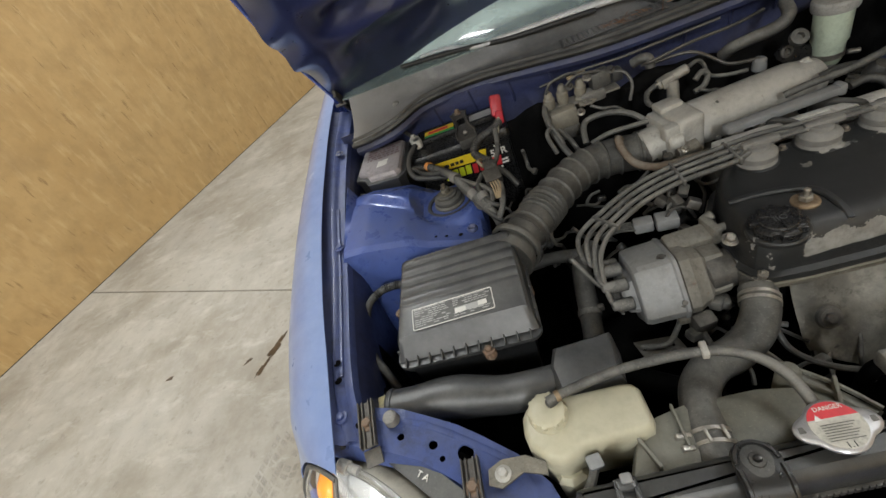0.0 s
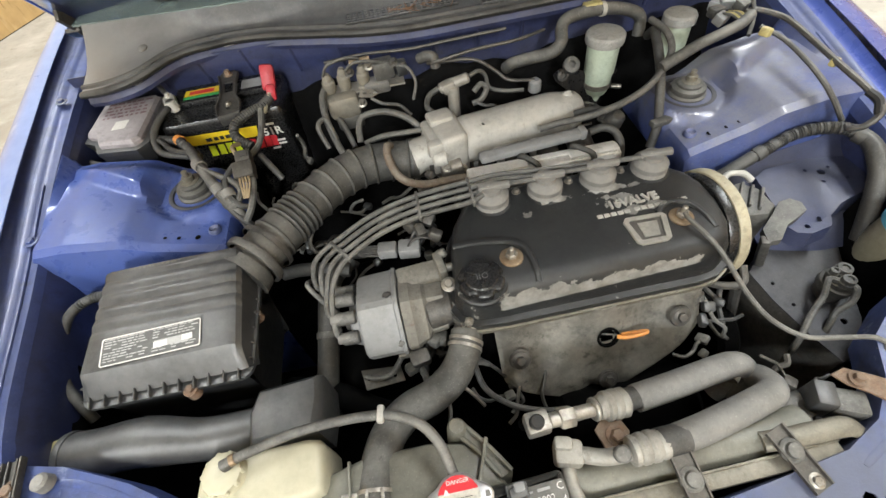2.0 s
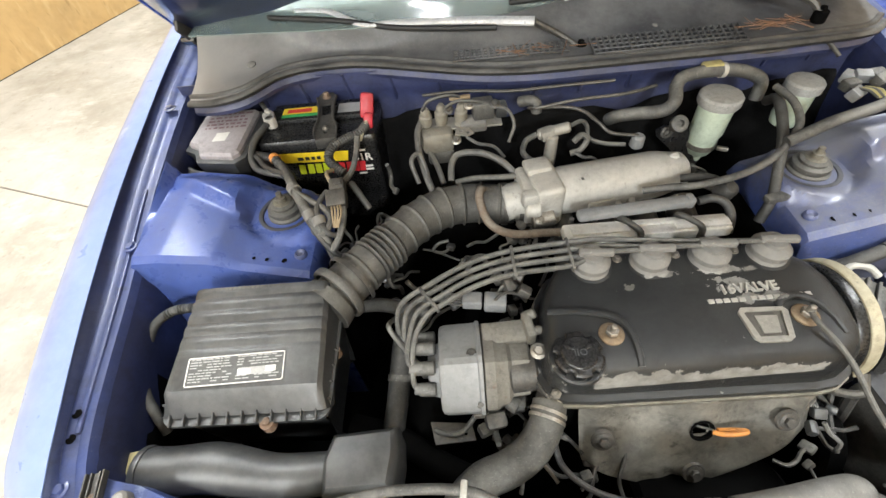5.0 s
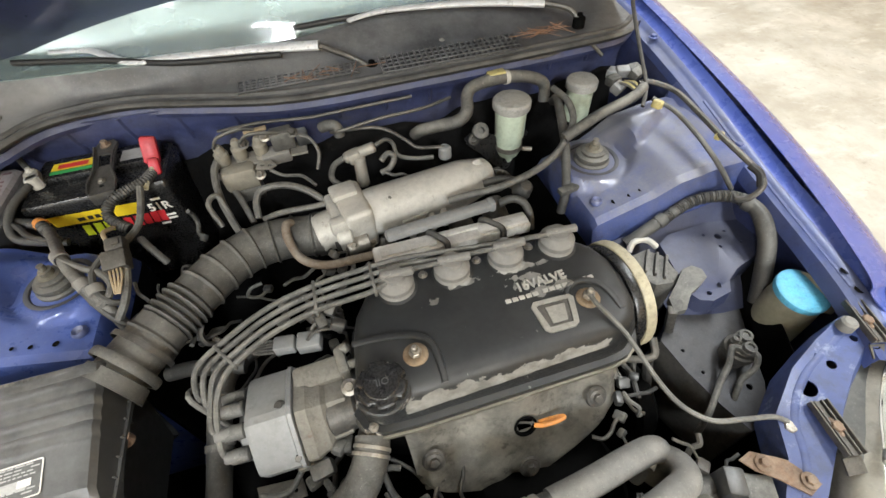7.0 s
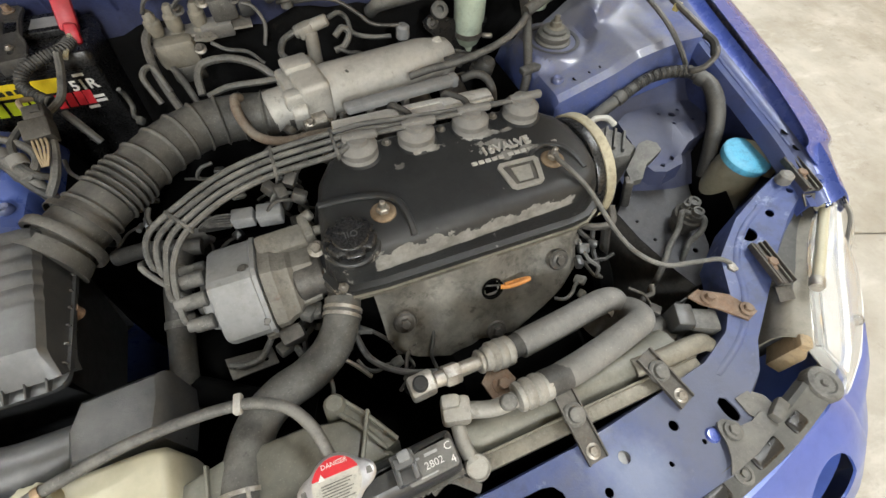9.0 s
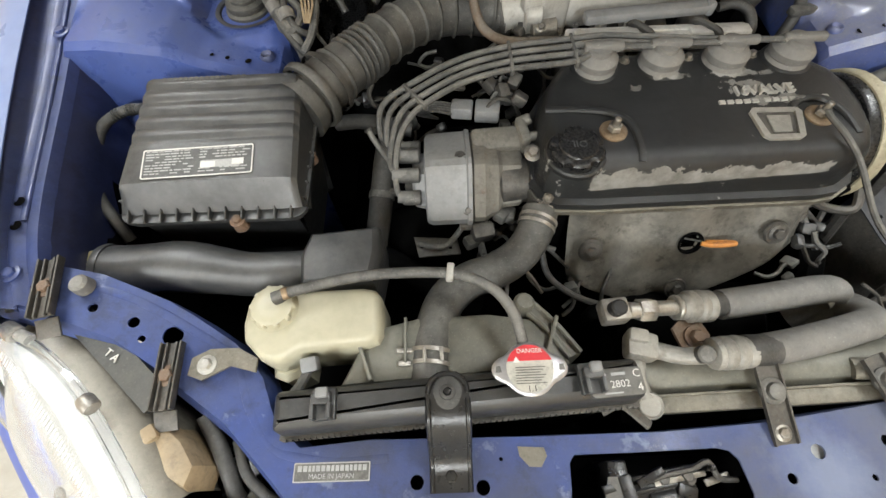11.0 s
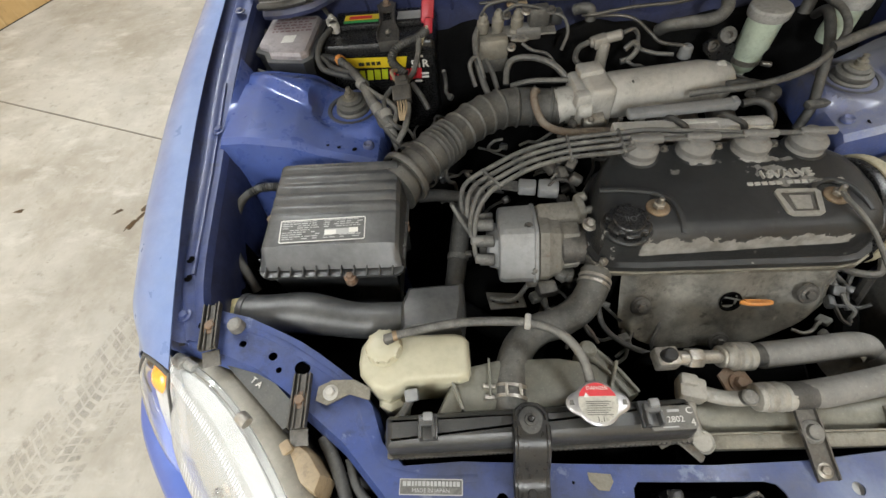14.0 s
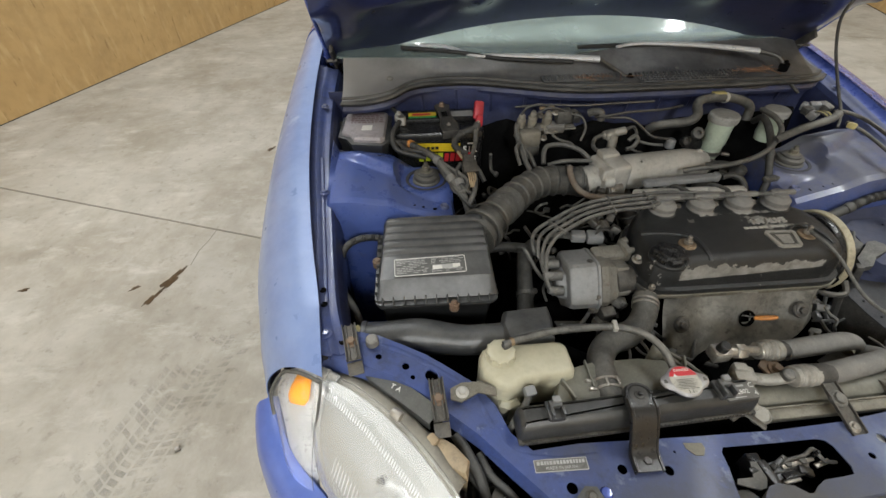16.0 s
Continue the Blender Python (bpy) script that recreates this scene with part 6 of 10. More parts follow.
for x, y in ((0.04, -0.116), (0.289, -0.107)):
    nt = lathe(B(), [(0.0165, 0.0), (0.0165, 0.003), (0.014, 0.0045), (0.010, 0.0045), (0.0, 0.0045)], (x, y, 0.671), (0, 0, 1), 28)
    wn = part("cover_washer", nt, BRASS, eng, "rusty gold cover washer")
    part("cover_nut", hexbolt(cyl(B(), (x, y, 0.678), (x, y, 0.694), 0.0045, 0.004, 12), (x, y, 0.675), (0, 0, 1), 0.0085, 0.009, 0), STEEL, wn, "zinc cover nut")
part("cover_ridge", tube(B(), [(0.262, -0.092, 0.672), (0.272, -0.083, 0.674), (0.290, -0.078, 0.675), (0.312, -0.087, 0.674), (0.322, -0.11, 0.673), (0.325, -0.135, 0.670)], 0.005, 8, 5, flat=0.8), COVER, eng)
part("cover_letters", letters("16VALVE", 0.0198, pose(0.239, -0.061, 0.6735, 0, 0, 1.5), 0.0026, 0.0003), ALLOY, eng, "raised worn 16VALVE lettering")
b = B()
for x0, n_ in ((0.183, 5), (0.239, 5), (0.300, 2)):
    for k in range(n_):
        box(b, (x0 + 0.0102 * k, -0.0775 + 0.02 * (x0 - 0.2), 0.6725), (0.0080, 0.0062, 0.003), (0, 0, 1.0), 0.0006, 1)
part("cover_bars", b, ALLOY, eng, "raised worn lettering as bars")
b = plate(B(), [(0.2135, -0.0915), (0.266, -0.0935), (0.270, -0.10), (0.259, -0.138), (0.252, -0.1425), (0.217, -0.1415), (0.211, -0.136), (0.208, -0.098)],
          [[(0.2185, -0.0975), (0.262, -0.099), (0.2525, -0.135), (0.219, -0.1345), (0.2145, -0.10)]], z=0.6755, th=0.005)
part("emblem_frame", b, PALEALLOY, eng, "worn silver emblem frame")
part("emblem_block", plate(B(), [(0.226, -0.104), (0.254, -0.105), (0.247, -0.130), (0.226, -0.1295)], z=0.6745, th=0.003), PALEALLOY, eng, "worn silver emblem block")
b = plate(B(), [(0.2185, -0.0975), (0.262, -0.099), (0.2525, -0.135), (0.219, -0.1345), (0.2145, -0.10)], z=0.6728, th=0.001)
part("emblem_plate", b, DARKSTEEL, eng, "dull dark emblem plate")
for x in (0.082, 0.166, 0.250):
    part("cover_bolt", hexbolt(B(), (x, 0.006, 0.671), (0, 0, 1), 0.0045, 0.007), STEEL, eng)
PLUGS = [0.040, 0.124, 0.208, 0.291]
for x in PLUGS:
    b = lathe(B(), [(0.033, -0.012), (0.031, 0.002), (0.027, 0.004), (0.026, 0.001), (0.0, 0.001)], (x, -0.004, 0.670), (0, 0, 1), 28)
    part("plug_well", b, COVER, eng, "plug well rim")
# timing cover at the belt end
C0 = (0.366, -0.068, 0.590)
b = lathe(B(), [(0.05, -0.010), (0.082, -0.010), (0.084, -0.006), (0.084, 0.004), (0.05, 0.004)], C0, (1, 0.05, 0), 48)
part("timing_seal", b, BATCASE, eng, "black rubber timing cover seal")
b = lathe(B(), [(0.0835, 0.003), (0.0865, 0.003), (0.088, 0.005), (0.088, 0.018), (0.086, 0.020), (0.076, 0.020)], C0, (1, 0.05, 0), 48)
part("timing_cover_rim", b, CREAMRIM, eng, "yellowed cream timing cover rim")
b = lathe(B(), [(0.086, 0.017), (0.0, 0.017)], C0, (1, 0.05, 0), 40)
part("timing_cover", b, DARK, eng, "dusty black timing cover")
b = box(B(), (0.372, -0.07, 0.47), (0.03, 0.15, 0.20), bev=0.02)
part("timing_lower", b, DARK, eng)
# exhaust heat shield
PROF = [(0.600, -0.176), (0.584, -0.180), (0.565, -0.187), (0.545, -0.197), (0.525, -0.210), (0.505, -0.224), (0.485, -0.235), (0.465, -0.244), (0.440, -0.249), (0.418, -0.250)]
rows = []
for j, (z, y) in enumerate(PROF):
    f = j / (len(PROF) - 1)
    xl = 0.000 + 0.006 * f + 0.12 * sm(f, 0.60, 1.0)
    xr = 0.320 - 0.006 * f - 0.14 * sm(f, 0.42, 1.0)
    row = []
    for i in range(97):
        u = i / 96
        x = xl + (xr - xl) * u
        bulge = 0.013 * math.cos(u * 4 * math.pi) * (1 - f) - 0.012 * math.exp(-((u - 0.5) / 0.12) ** 2) * f
        edge = 0.014 * (sm(abs(2 * u - 1), 0.86, 1.0))
        row.append((x, y - bulge + edge + 0.004, z - (0.020 * sm(abs(2 * u - 1), 0.80, 1.0) + 0.004 * (1 - math.cos(u * 4 * math.pi))) * (1 - f) ** 3))
    rows.append(row)
b = surf(B(), rows, 0.0015, 1, 3)
kill = [f for f in b.faces if (Vector(f.calc_center_median()) - Vector((0.167, -0.2035, 0.543))).length < 0.0135]
bmesh.ops.delete(b, geom=kill, context="FACES")
part("heat_shield", b, HEAT, eng, "stained steel exhaust heat shield", 50)
b = lathe(B(), [(0.0175, 0.0005), (0.0160, 0.002), (0.0135, 0.0005), (0.0135, -0.02), (0, -0.02)], (0.167, -0.2045, 0.543), (0, -0.85, 0.5), 24)
part("shield_hole", b, DARK, eng, "dark hole in the shield")
for x, y, z in ((0.030, -0.209, 0.543), (0.279, -0.199, 0.552), (0.165, -0.241, 0.474)):
    b = lathe(B(), [(0.017, 0), (0.015, 0.003), (0.011, 0.003), (0.0, 0.003)], (x, y, z), (0, -0.8, 0.6), 20)
    hexbolt(b, (x, y - 0.002, z + 0.002), (0, -0.8, 0.6), 0.0075, 0.007)
    part("shield_bolt", b, DARKSTEEL, eng, "dirty shield bolt")
dip = thing("dipstick", (0.19, -0.205, 0.545), "orange loop handle of the oil dipstick", "dipstick")
part("handle", tube(B(), [(0.178, -0.208, 0.548), (0.188, -0.212, 0.549), (0.206, -0.213, 0.549), (0.222, -0.211, 0.548), (0.221, -0.208, 0.546), (0.205, -0.206, 0.545), (0.186, -0.206, 0.546)], 0.0034, 8, 5), ORANGE, dip)
part("rod", tube(B(), [(0.155, -0.196, 0.545), (0.18, -0.205, 0.547)], 0.0016, 6, 2), DARKSTEEL, dip)

# ---- intake plenum, throttle body, fuel rail ----
ple = thing("intake_manifold", (0.12, 0.20, 0.55), "dusty cast alloy intake plenum with throttle body", "intake manifold")
A, Z = Vector((0.022, 0.186, 0.648)), Vector((0.272, 0.226, 0.640))
d = (Z - A).normalized()
b = lathe(B(), [(0, -0.006), (0.034, -0.004), (0.041, 0.004), (0.043, 0.02), (0.043, 0.19), (0.041, 0.205), (0.0395, 0.21), (0.036, 0.23), (0.034, 0.243), (0.027, 0.250), (0, 0.252)], A, d, 32)
part("plenum", b, ALLOY, ple, "dusty cast plenum chamber")
b = tube(B(), [A + d * 0.21 + Vector((0, 0, 0.024)), A + d * 0.225 + Vector((0, 0, 0.036)), A + d * 0.235 + Vector((0, 0, 0.012))], 0.008, 8, 4)
part("plenum_boss", b, ALLOY, ple)
b = B()
box(b, (0.006, 0.186, 0.650), (0.050, 0.095, 0.086), (0, 0, 9), 0.010, 3)
box(b, (-0.024, 0.181, 0.646), (0.022, 0.086, 0.076), (0, 0, 9), 0.008)
box(b, (-0.008, 0.150, 0.672), (0.058, 0.022, 0.03), (0, 0, 9), 0.006)
box(b, (-0.004, 0.205, 0.694), (0.045, 0.035, 0.014), (0, 0, 9), 0.005)
cyl(b, (-0.065, 0.180, 0.634), (-0.02, 0.184, 0.638), 0.035, None, 28, 0.003)
cyl(b, (-0.03, 0.14, 0.655), (-0.004, 0.138, 0.655), 0.014, None, 16, 0.003)
part("throttle_body", b, ALLOY, ple, "dirty alloy throttle body")
b = B()
for x in (0.03, 0.105, 0.18, 0.25):
    tube(b, [(x + 0.01, 0.19, 0.60), (x + 0.012, 0.14, 0.585), (x + 0.012, 0.07, 0.57), (x + 0.01, 0.03, 0.55)], 0.024, 12, 4)
part("runner", b, DARKSTEEL, ple, "dark intake runners")
b = B()
cyl(b, (-0.020, 0.138, 0.630), (0.018, 0.143, 0.630), 0.019, 0.019, 16)
tube(b, [(0.0, 0.14, 0.63), (0.012, 0.132, 0.625), (0.02, 0.14, 0.605)], 0.006, 8, 4)
hexbolt(b, (-0.008, 0.122, 0.645), (0, -0.5, 0.8), 0.005, 0.006)
hexbolt(b, (0.022, 0.138, 0.625), (0, -0.5, 0.8), 0.005, 0.006)
part("throttle_spring", b, STEEL, ple, "small throttle return spring and screws")
for f, h_ in ((0.30, 0.02), (0.46, 0.028), (0.56, 0.02)):
    p = A + d * 0.25 * f
    part("plenum_lug", box(B(), (p.x, p.y - 0.046, 0.622), (0.012, 0.022, 0.034), bev=0.003), ALLOY, ple)
part("plenum_pad", box(B(), (0.105, 0.162, 0.640), (0.05, 0.02, 0.012), (0, 0, 9), 0.003), ALLOY, ple)
box_b = B()
cyl(box_b, (0.200, 0.284, 0.655), (0.201, 0.284, 0.682), 0.013, 0.012, 16, 0.004)
part("plenum_cap", box_b, CAPGREY, ple, "grey rubber cap behind the plenum")
fr = thing("fuel_rail", (0.17, 0.085, 0.60), "bright alloy fuel rail over the injectors", "fuel rail")
m = pose(0.150, 0.074, 0.653, 0, 1, 0.5)
b = B()
pour(b, box(B(), (0, 0, 0), (0.262, 0.034, 0.020), (0, 0, 0), 0.004), m)
pour(b, box(B(), (0, 0.006, 0.009), (0.24, 0.008, 0.006), (0, 0, 0), 0.002), m)
part("rail", b, RAILM, fr, "bare bright alloy bar")
for x in (-0.085, -0.02, 0.045, 0.10):
    part("injector", pour(B(), cyl(B(), (x, -0.004, -0.06), (x, 0, -0.008), 0.010, 0.010, 12), m), DARKSTEEL, fr, "dark injector")
for x, w in ((-0.025, 0.020), (0.068, 0.024)):
    part("rail_clip", pour(B(), tube(B(), [(x - w / 2, 0.022, -0.004), (x - w / 2, 0.016, 0.013), (x, 0.0, 0.0165), (x + w / 2, -0.014, 0.013), (x + w / 2, -0.021, -0.004)], 0.0055, 8, 5), m), RUBBER, fr, "black hose loop over the rail")
part("rail_step", pour(B(), box(B(), (0.085, -0.004, 0.0125), (0.085, 0.018, 0.006), bev=0.002), m), RAILM, fr)
part("rail_step", pour(B(), box(B(), (-0.075, -0.003, 0.0125), (0.09, 0.016, 0.005), bev=0.002), m), RAILM, fr)
m2 = pose(0.137, 0.107, 0.671, 0, 1, 5.5)
b = B()
pour(b, box(B(), (0, 0, 0), (0.185, 0.021, 0.016), (0, 0, 0), 0.006), m2)
pour(b, box(B(), (0.095, 0, 0), (0.012, 0.02, 0.02), (0, 0, 0), 0.004), m2)
part("wiring_cover", b, CAPGREY, fr, "dusty grey wiring duct")
b = tube(B(), [(0.245, 0.115, 0.668), (0.268, 0.115, 0.672), (0.285, 0.105, 0.668), (0.291, 0.088, 0.655), (0.29, 0.075, 0.63)], 0.007, 10, 5)
part("return_hose", b, RUBBER, fr, "short rubber return hose")
b = tube(B(), [(0.24, 0.175, 0.665), (0.27, 0.165, 0.675), (0.295, 0.150, 0.672), (0.302, 0.125, 0.655)], 0.007, 10, 5)
cyl(b, (0.296, 0.14, 0.655), (0.300, 0.128, 0.682), 0.017, 0.014, 16, 0.004)
part("regulator_hose", b, RUBBER, fr, "rubber hose and regulator")

# ---- distributor and plug leads ----
dis = thing("distributor", (-0.11, -0.10, 0.53), "grey distributor with moulded cap on the engine end", "distributor")
SECT = [(-0.046, 0.600), (-0.052, 0.618), (-0.062, 0.625), (-0.118, 0.640), (-0.128, 0.639), (-0.136, 0.633), (-0.170, 0.592), (-0.175, 0.582), (-0.172, 0.566), (-0.13, 0.528), (-0.08, 0.532), (-0.050, 0.555)]


def slab(bm, stations):
    """Lofts the distributor's outline along the shaft: stations are (x, inset, drop)."""
    cy, cz, n = -0.108, 0.585, len(SECT)
    verts, faces = [], []
    for x, inset, drop in stations:
        for y_, z_ in SECT:
            v = Vector((y_ - cy, z_ - cz))
            v = v * max(0.02, 1 - inset / v.length)
            verts.append((x, cy + v.x, cz + v.y - drop))
    for i_ in range(len(stations) - 1):
        faces += [[i_ * n + k_, i_ * n + (k_ + 1) % n, (i_ + 1) * n + (k_ + 1) % n, (i_ + 1) * n + k_] for k_ in range(n)]
    faces += [list(range(n))[::-1], [(len(stations) - 1) * n + k_ for k_ in range(n)]]
    return put(bm, verts, faces)


b = slab(B(), [(-0.060, 0.026, -0.004), (-0.064, 0.021, -0.004), (-0.088, 0.019, -0.003), (-0.094, 0.011, -0.001), (-0.104, 0.008, 0), (-0.112, 0.003, 0), (-0.126, 0.003, 0), (-0.1275, 0.006, 0)])
part("shaft_boss", cyl(B(), (-0.050, -0.122, 0.592), (-0.090, -0.122, 0.588), 0.029, 0.032, 28, 0.003), DARKSTEEL, dis, "dark shaft boss")
part("body", b, BODYTAN, dis, "dirty alloy distributor body", 20)
b = B()
box(b, (-0.092, -0.076, 0.618), (0.070, 0.034, 0.030), (12, 0, 3), 0.007)
box(b, (-0.058, -0.074, 0.628), (0.014, 0.042, 0.030), (0, 0, 8), 0.005)
cyl(b, (-0.060, -0.058, 0.634), (-0.046, -0.056, 0.640), 0.008, 0.0075, 14, 0.002)
cyl(b, (-0.056, -0.082, 0.632), (-0.038, -0.080, 0.632), 0.007, 0.0065, 14, 0.002)
part("mount_ear", b, BODYTAN, dis, "cast mounting ear")
part("mount_bolt", hexbolt(B(), (-0.052, -0.118, 0.642), (0, -0.3, 1), 0.007, 0.008), STEEL, dis, "mounting bolt")
b = slab(B(), [(-0.1285, 0.004, 0), (-0.129, -0.001, 0), (-0.134, -0.002, 0), (-0.136, 0.001, 0), (-0.182, 0.0015, 0.001), (-0.188, 0.004, 0.001), (-0.190, 0.008, 0.002)])
part("cap", b, CAPGREY, dis, "smooth grey distributor cap", 20)
m = Matrix.Translation((-0.188, -0.108, 0.584)) @ frame_of((-1, 0, -0.04))
part("cap_screw", hexbolt(B(), (-0.143, -0.112, 0.636), (0, -0.1, 1), 0.0045, 0.005), DARKSTEEL, dis)
part("cap_screw", hexbolt(B(), (-0.135, -0.166, 0.592), (0, -0.7, 0.7), 0.0045, 0.005), DARKSTEEL, dis)
b = slab(B(), [(-0.185, 0.024, 0.003), (-0.204, 0.030, 0.004), (-0.208, 0.036, 0.004)])
part("cap_tower", b, CAPGREY, dis, "grey moulded tower block", 30)
TIPS = [(-0.222, -0.066, 0.602), (-0.226, -0.088, 0.612), (-0.228, -0.116, 0.606), (-0.222, -0.140, 0.588), (-0.220, -0.105, 0.570)]
for q in TIPS:
    part("cap_tower", cyl(B(), (-0.196, q[1], q[2]), q, 0.0105, 0.0095, 16, 0.002), CABLE, dis, "grey moulded lead tower")
b = box(B(), (-0.135, -0.168, 0.556), (0.022, 0.010, 0.012), bev=0.002)
part("clip", b, STEEL, dis)
part("lower_plug", box(B(), (-0.115, -0.178, 0.552), (0.03, 0.022, 0.035), (15, 0, 10), 0.005), DARKSTEEL, dis, "dark plug below the cap")
part("lower_lead", tube(B(), [(-0.118, -0.185, 0.54), (-0.112, -0.20, 0.52), (-0.10, -0.21, 0.49)], 0.005, 8, 4), CABLE, dis)
ends = [Vector((q[0] + 0.004, q[1], q[2])) for q in TIPS]
ST = [(-0.072, 0.001, 0.690, 0.0, 1.0), (-0.133, -0.014, 0.687, -0.1, 1.0), (-0.184, -0.036, 0.678, -0.4, 0.85), (-0.223, -0.050, 0.657, -0.85, 0.55), (-0.235, -0.078, 0.632, -0.5, 0.4)]
for k, x in enumerate(PLUGS):
    off = (k - 1.5) * 0.0143
    lead = thing("plug_lead", (x, -0.004, 0.672), "dusty grey spark plug lead with rubber boot", "plug lead", "plug leads")
    pts = [(x, -0.004, 0.700)]
    for lx in (0.190, 0.105, 0.055):
        if lx < x - 0.03:
            pts.append((lx, -0.004 + 0.17 * (x - lx) * (0.45 + 0.1 * k), 0.697))
    pts.append((0.008, 0.006 + off, 0.693))
    for i, (sx, sy, sz, ux, uy) in enumerate(ST):
        pts.append((sx + off * ux, sy + off * uy, sz))
    e = ends[3 - k]
    pts += [(e.x - 0.010, e.y + 0.006, e.z + 0.012), (e.x + 0.004, e.y, e.z + 0.001)]
    part("cable", tube(B(), pts, 0.0040, 8, 6), CABLE, lead)
    b = lathe(B(), [(0.0, -0.012), (0.024, -0.012), (0.027, -0.008), (0.027, -0.002), (0.023, 0.002), (0.0265, 0.005), (0.0265, 0.013), (0.022, 0.018), (0.016, 0.021), (0.015, 0.027), (0, 0.028)], (x, -0.004, 0.676), (0, 0, 1), 24)
    box(b, (x + 0.004, -0.004, 0.7035), (0.048, 0.011, 0.010), (0, -6, -10), 0.003)
    part("boot", b, FOAM, lead, "dusty grey rubber plug boot")
    b = cyl(B(), (e.x - 0.010, e.y, e.z + 0.004), (e.x + 0.02, e.y, e.z), 0.008, 0.009, 12)
    part("cap_boot", b, FOAM, lead)
coil = thing("plug_lead", (-0.2, -0.1, 0.62), "short grey coil lead on the distributor", "plug lead", "plug leads")
e = ends[4]
part("cable", tube(B(), [(-0.262, -0.02, 0.59), (-0.262, -0.06, 0.63), (e.x - 0.02, e.y + 0.02, e.z + 0.02), (e.x + 0.004, e.y, e.z)], 0.004, 8, 5), CABLE, coil)
for sx, sy, sz, ra in ((-0.072, 0.001, 0.689, 0), (0.010, 0.006, 0.692, 0), (-0.198, -0.042, 0.672, 35)):
    b = box(B(), (sx, sy, sz), (0.005, 0.058 if ra == 0 else 0.050, 0.011), (0, 0, ra), 0.002)
    solo("lead_separator", b, CABLE, "grey plastic comb that keeps the leads apart", "lead clip", (sx, sy, sz), group="lead combs")
con = thing("wiring_plug", (-0.12, -0.02, 0.60), "grey wiring plug beside the distributor", "connector", "wiring plugs")
b = B()
box(b, (-0.100, -0.022, 0.622), (0.034, 0.026, 0.022), (0, 0, -8), 0.003)
box(b, (-0.135, -0.016, 0.622), (0.03, 0.022, 0.02), (0, 0, -8), 0.003)
part("housing", b, CAPGREY, con)
b = B()
for k in range(5):
    tube(b, [(-0.15, -0.024 + 0.005 * k, 0.622), (-0.175, -0.02 + 0.004 * k, 0.625), (-0.185 - 0.004 * k, 0.002, 0.60), (-0.17, 0.03, 0.56)], 0.002, 5, 4)
part("wire", b, CABLE, con)

# ---- air filter box, intake hose, duct ----
air = thing("air_filter_box", (-0.455, -0.09, 0.50), "black plastic air filter box with ribbed lid", "air filter box")


def lid_z(y):
    return 0.686 + (y + 0.01) * 0.20


rows = []
ys = np.linspace(-0.008, -0.150, 57)
for y in ys:
    f = (-0.008 - y) / 0.142
    z = lid_z(y)
    if y > -0.10:
        ph = (y + 0.012) / 0.0185
        z += 0.0032 * (abs(((ph % 1.0) - 0.5) * 2) ** 0.7) - 0.002
    xl, xr = -0.541 - 0.012 * f, -0.352 + 0.002 * f
    rows.append([(xl - 0.010, y, z - 0.050), (xl - 0.004, y, z - 0.008), (xl, y, z - 0.002), (xl + 0.006, y, z)] + [(xl + 0.006 + (xr - xl - 0.012) * k / 6, y, z) for k in range(1, 6)] + [(xr - 0.006, y, z), (xr, y, z - 0.002), (xr + 0.004, y, z - 0.008), (xr + 0.008, y, z - 0.050)])
first = [(p[0], -0.004, p[2] - 0.006) for p in rows[0]]
back = [(p[0], 0.004, 0.628) for p in rows[0]]
fr1 = [(p[0], -0.158, p[2] - 0.008) for p in rows[-1]]
fr2 = [(p[0] * 1.0 + (0.003 if k > 6 else -0.003), -0.174, 0.6285) for k, p in enumerate(rows[-1])]
b = grid(B(), [back, first] + rows + [fr1, fr2], 0.003)
lid = part("lid", b, PLASTIC, air, "dusty black lid with moulded ribs", 28)
FL = round_rect(-0.567, -0.186, -0.337, 0.008, 0.018, 5)
b = plate(B(), FL, [round_rect(-0.55, -0.165, -0.355, -0.01, 0.012, 3)], th=0.006, bend=lambda x, y: 0.627 + 0.045 * (y + 0.186) * 0.6 - 0.10 * max(0, x + 0.45) * 0.35)
part("lid_flange", b, PLASTIC, air, "lid flange")
for k in range(11):
    x = -0.552 + 0.0198 * k
    part("flange_rib", box(B(), (x, -0.178, 0.627 - 0.10 * max(0, x + 0.45) * 0.35), (0.0025, 0.016, 0.016), (20, 0, 0), 0.0008, 1), PLASTIC, air)
for k in range(7):
    y = -0.16 + 0.024 * k
    part("flange_rib", box(B(), (-0.345, y, 0.622), (0.014, 0.0025, 0.018), (0, 0, 0), 0.0008, 1), PLASTIC, air)
    part("flange_rib", box(B(), (-0.560, y, 0.632), (0.012, 0.0025, 0.016), (0, 0, 0), 0.0008, 1), PLASTIC, air)
b = prism(B(), FL, [(0.46, 0.03), (0.60, 0.012), (0.612, 0.004), (0.619, 0.002)])
part("base", b, PLASTIC, air, "black box base")
for x, y, z in ((-0.421, -0.186, 0.620), (-0.565, -0.075, 0.634), (-0.345, -0.085, 0.618)):
    b = cyl(B(), (x, y, z - 0.012), (x, y, z + 0.004), 0.0095, 0.0085, 14)
    hexbolt(b, (x, y, z + 0.003), (0, 0, 1), 0.006, 0.006)
    part("lid_bolt", b, RUST, air, "rusty lid bolt")
LT = pose(-0.461, -0.1275, lid_z(-0.1275) + 0.0045, 11.3, 0, 1.5)
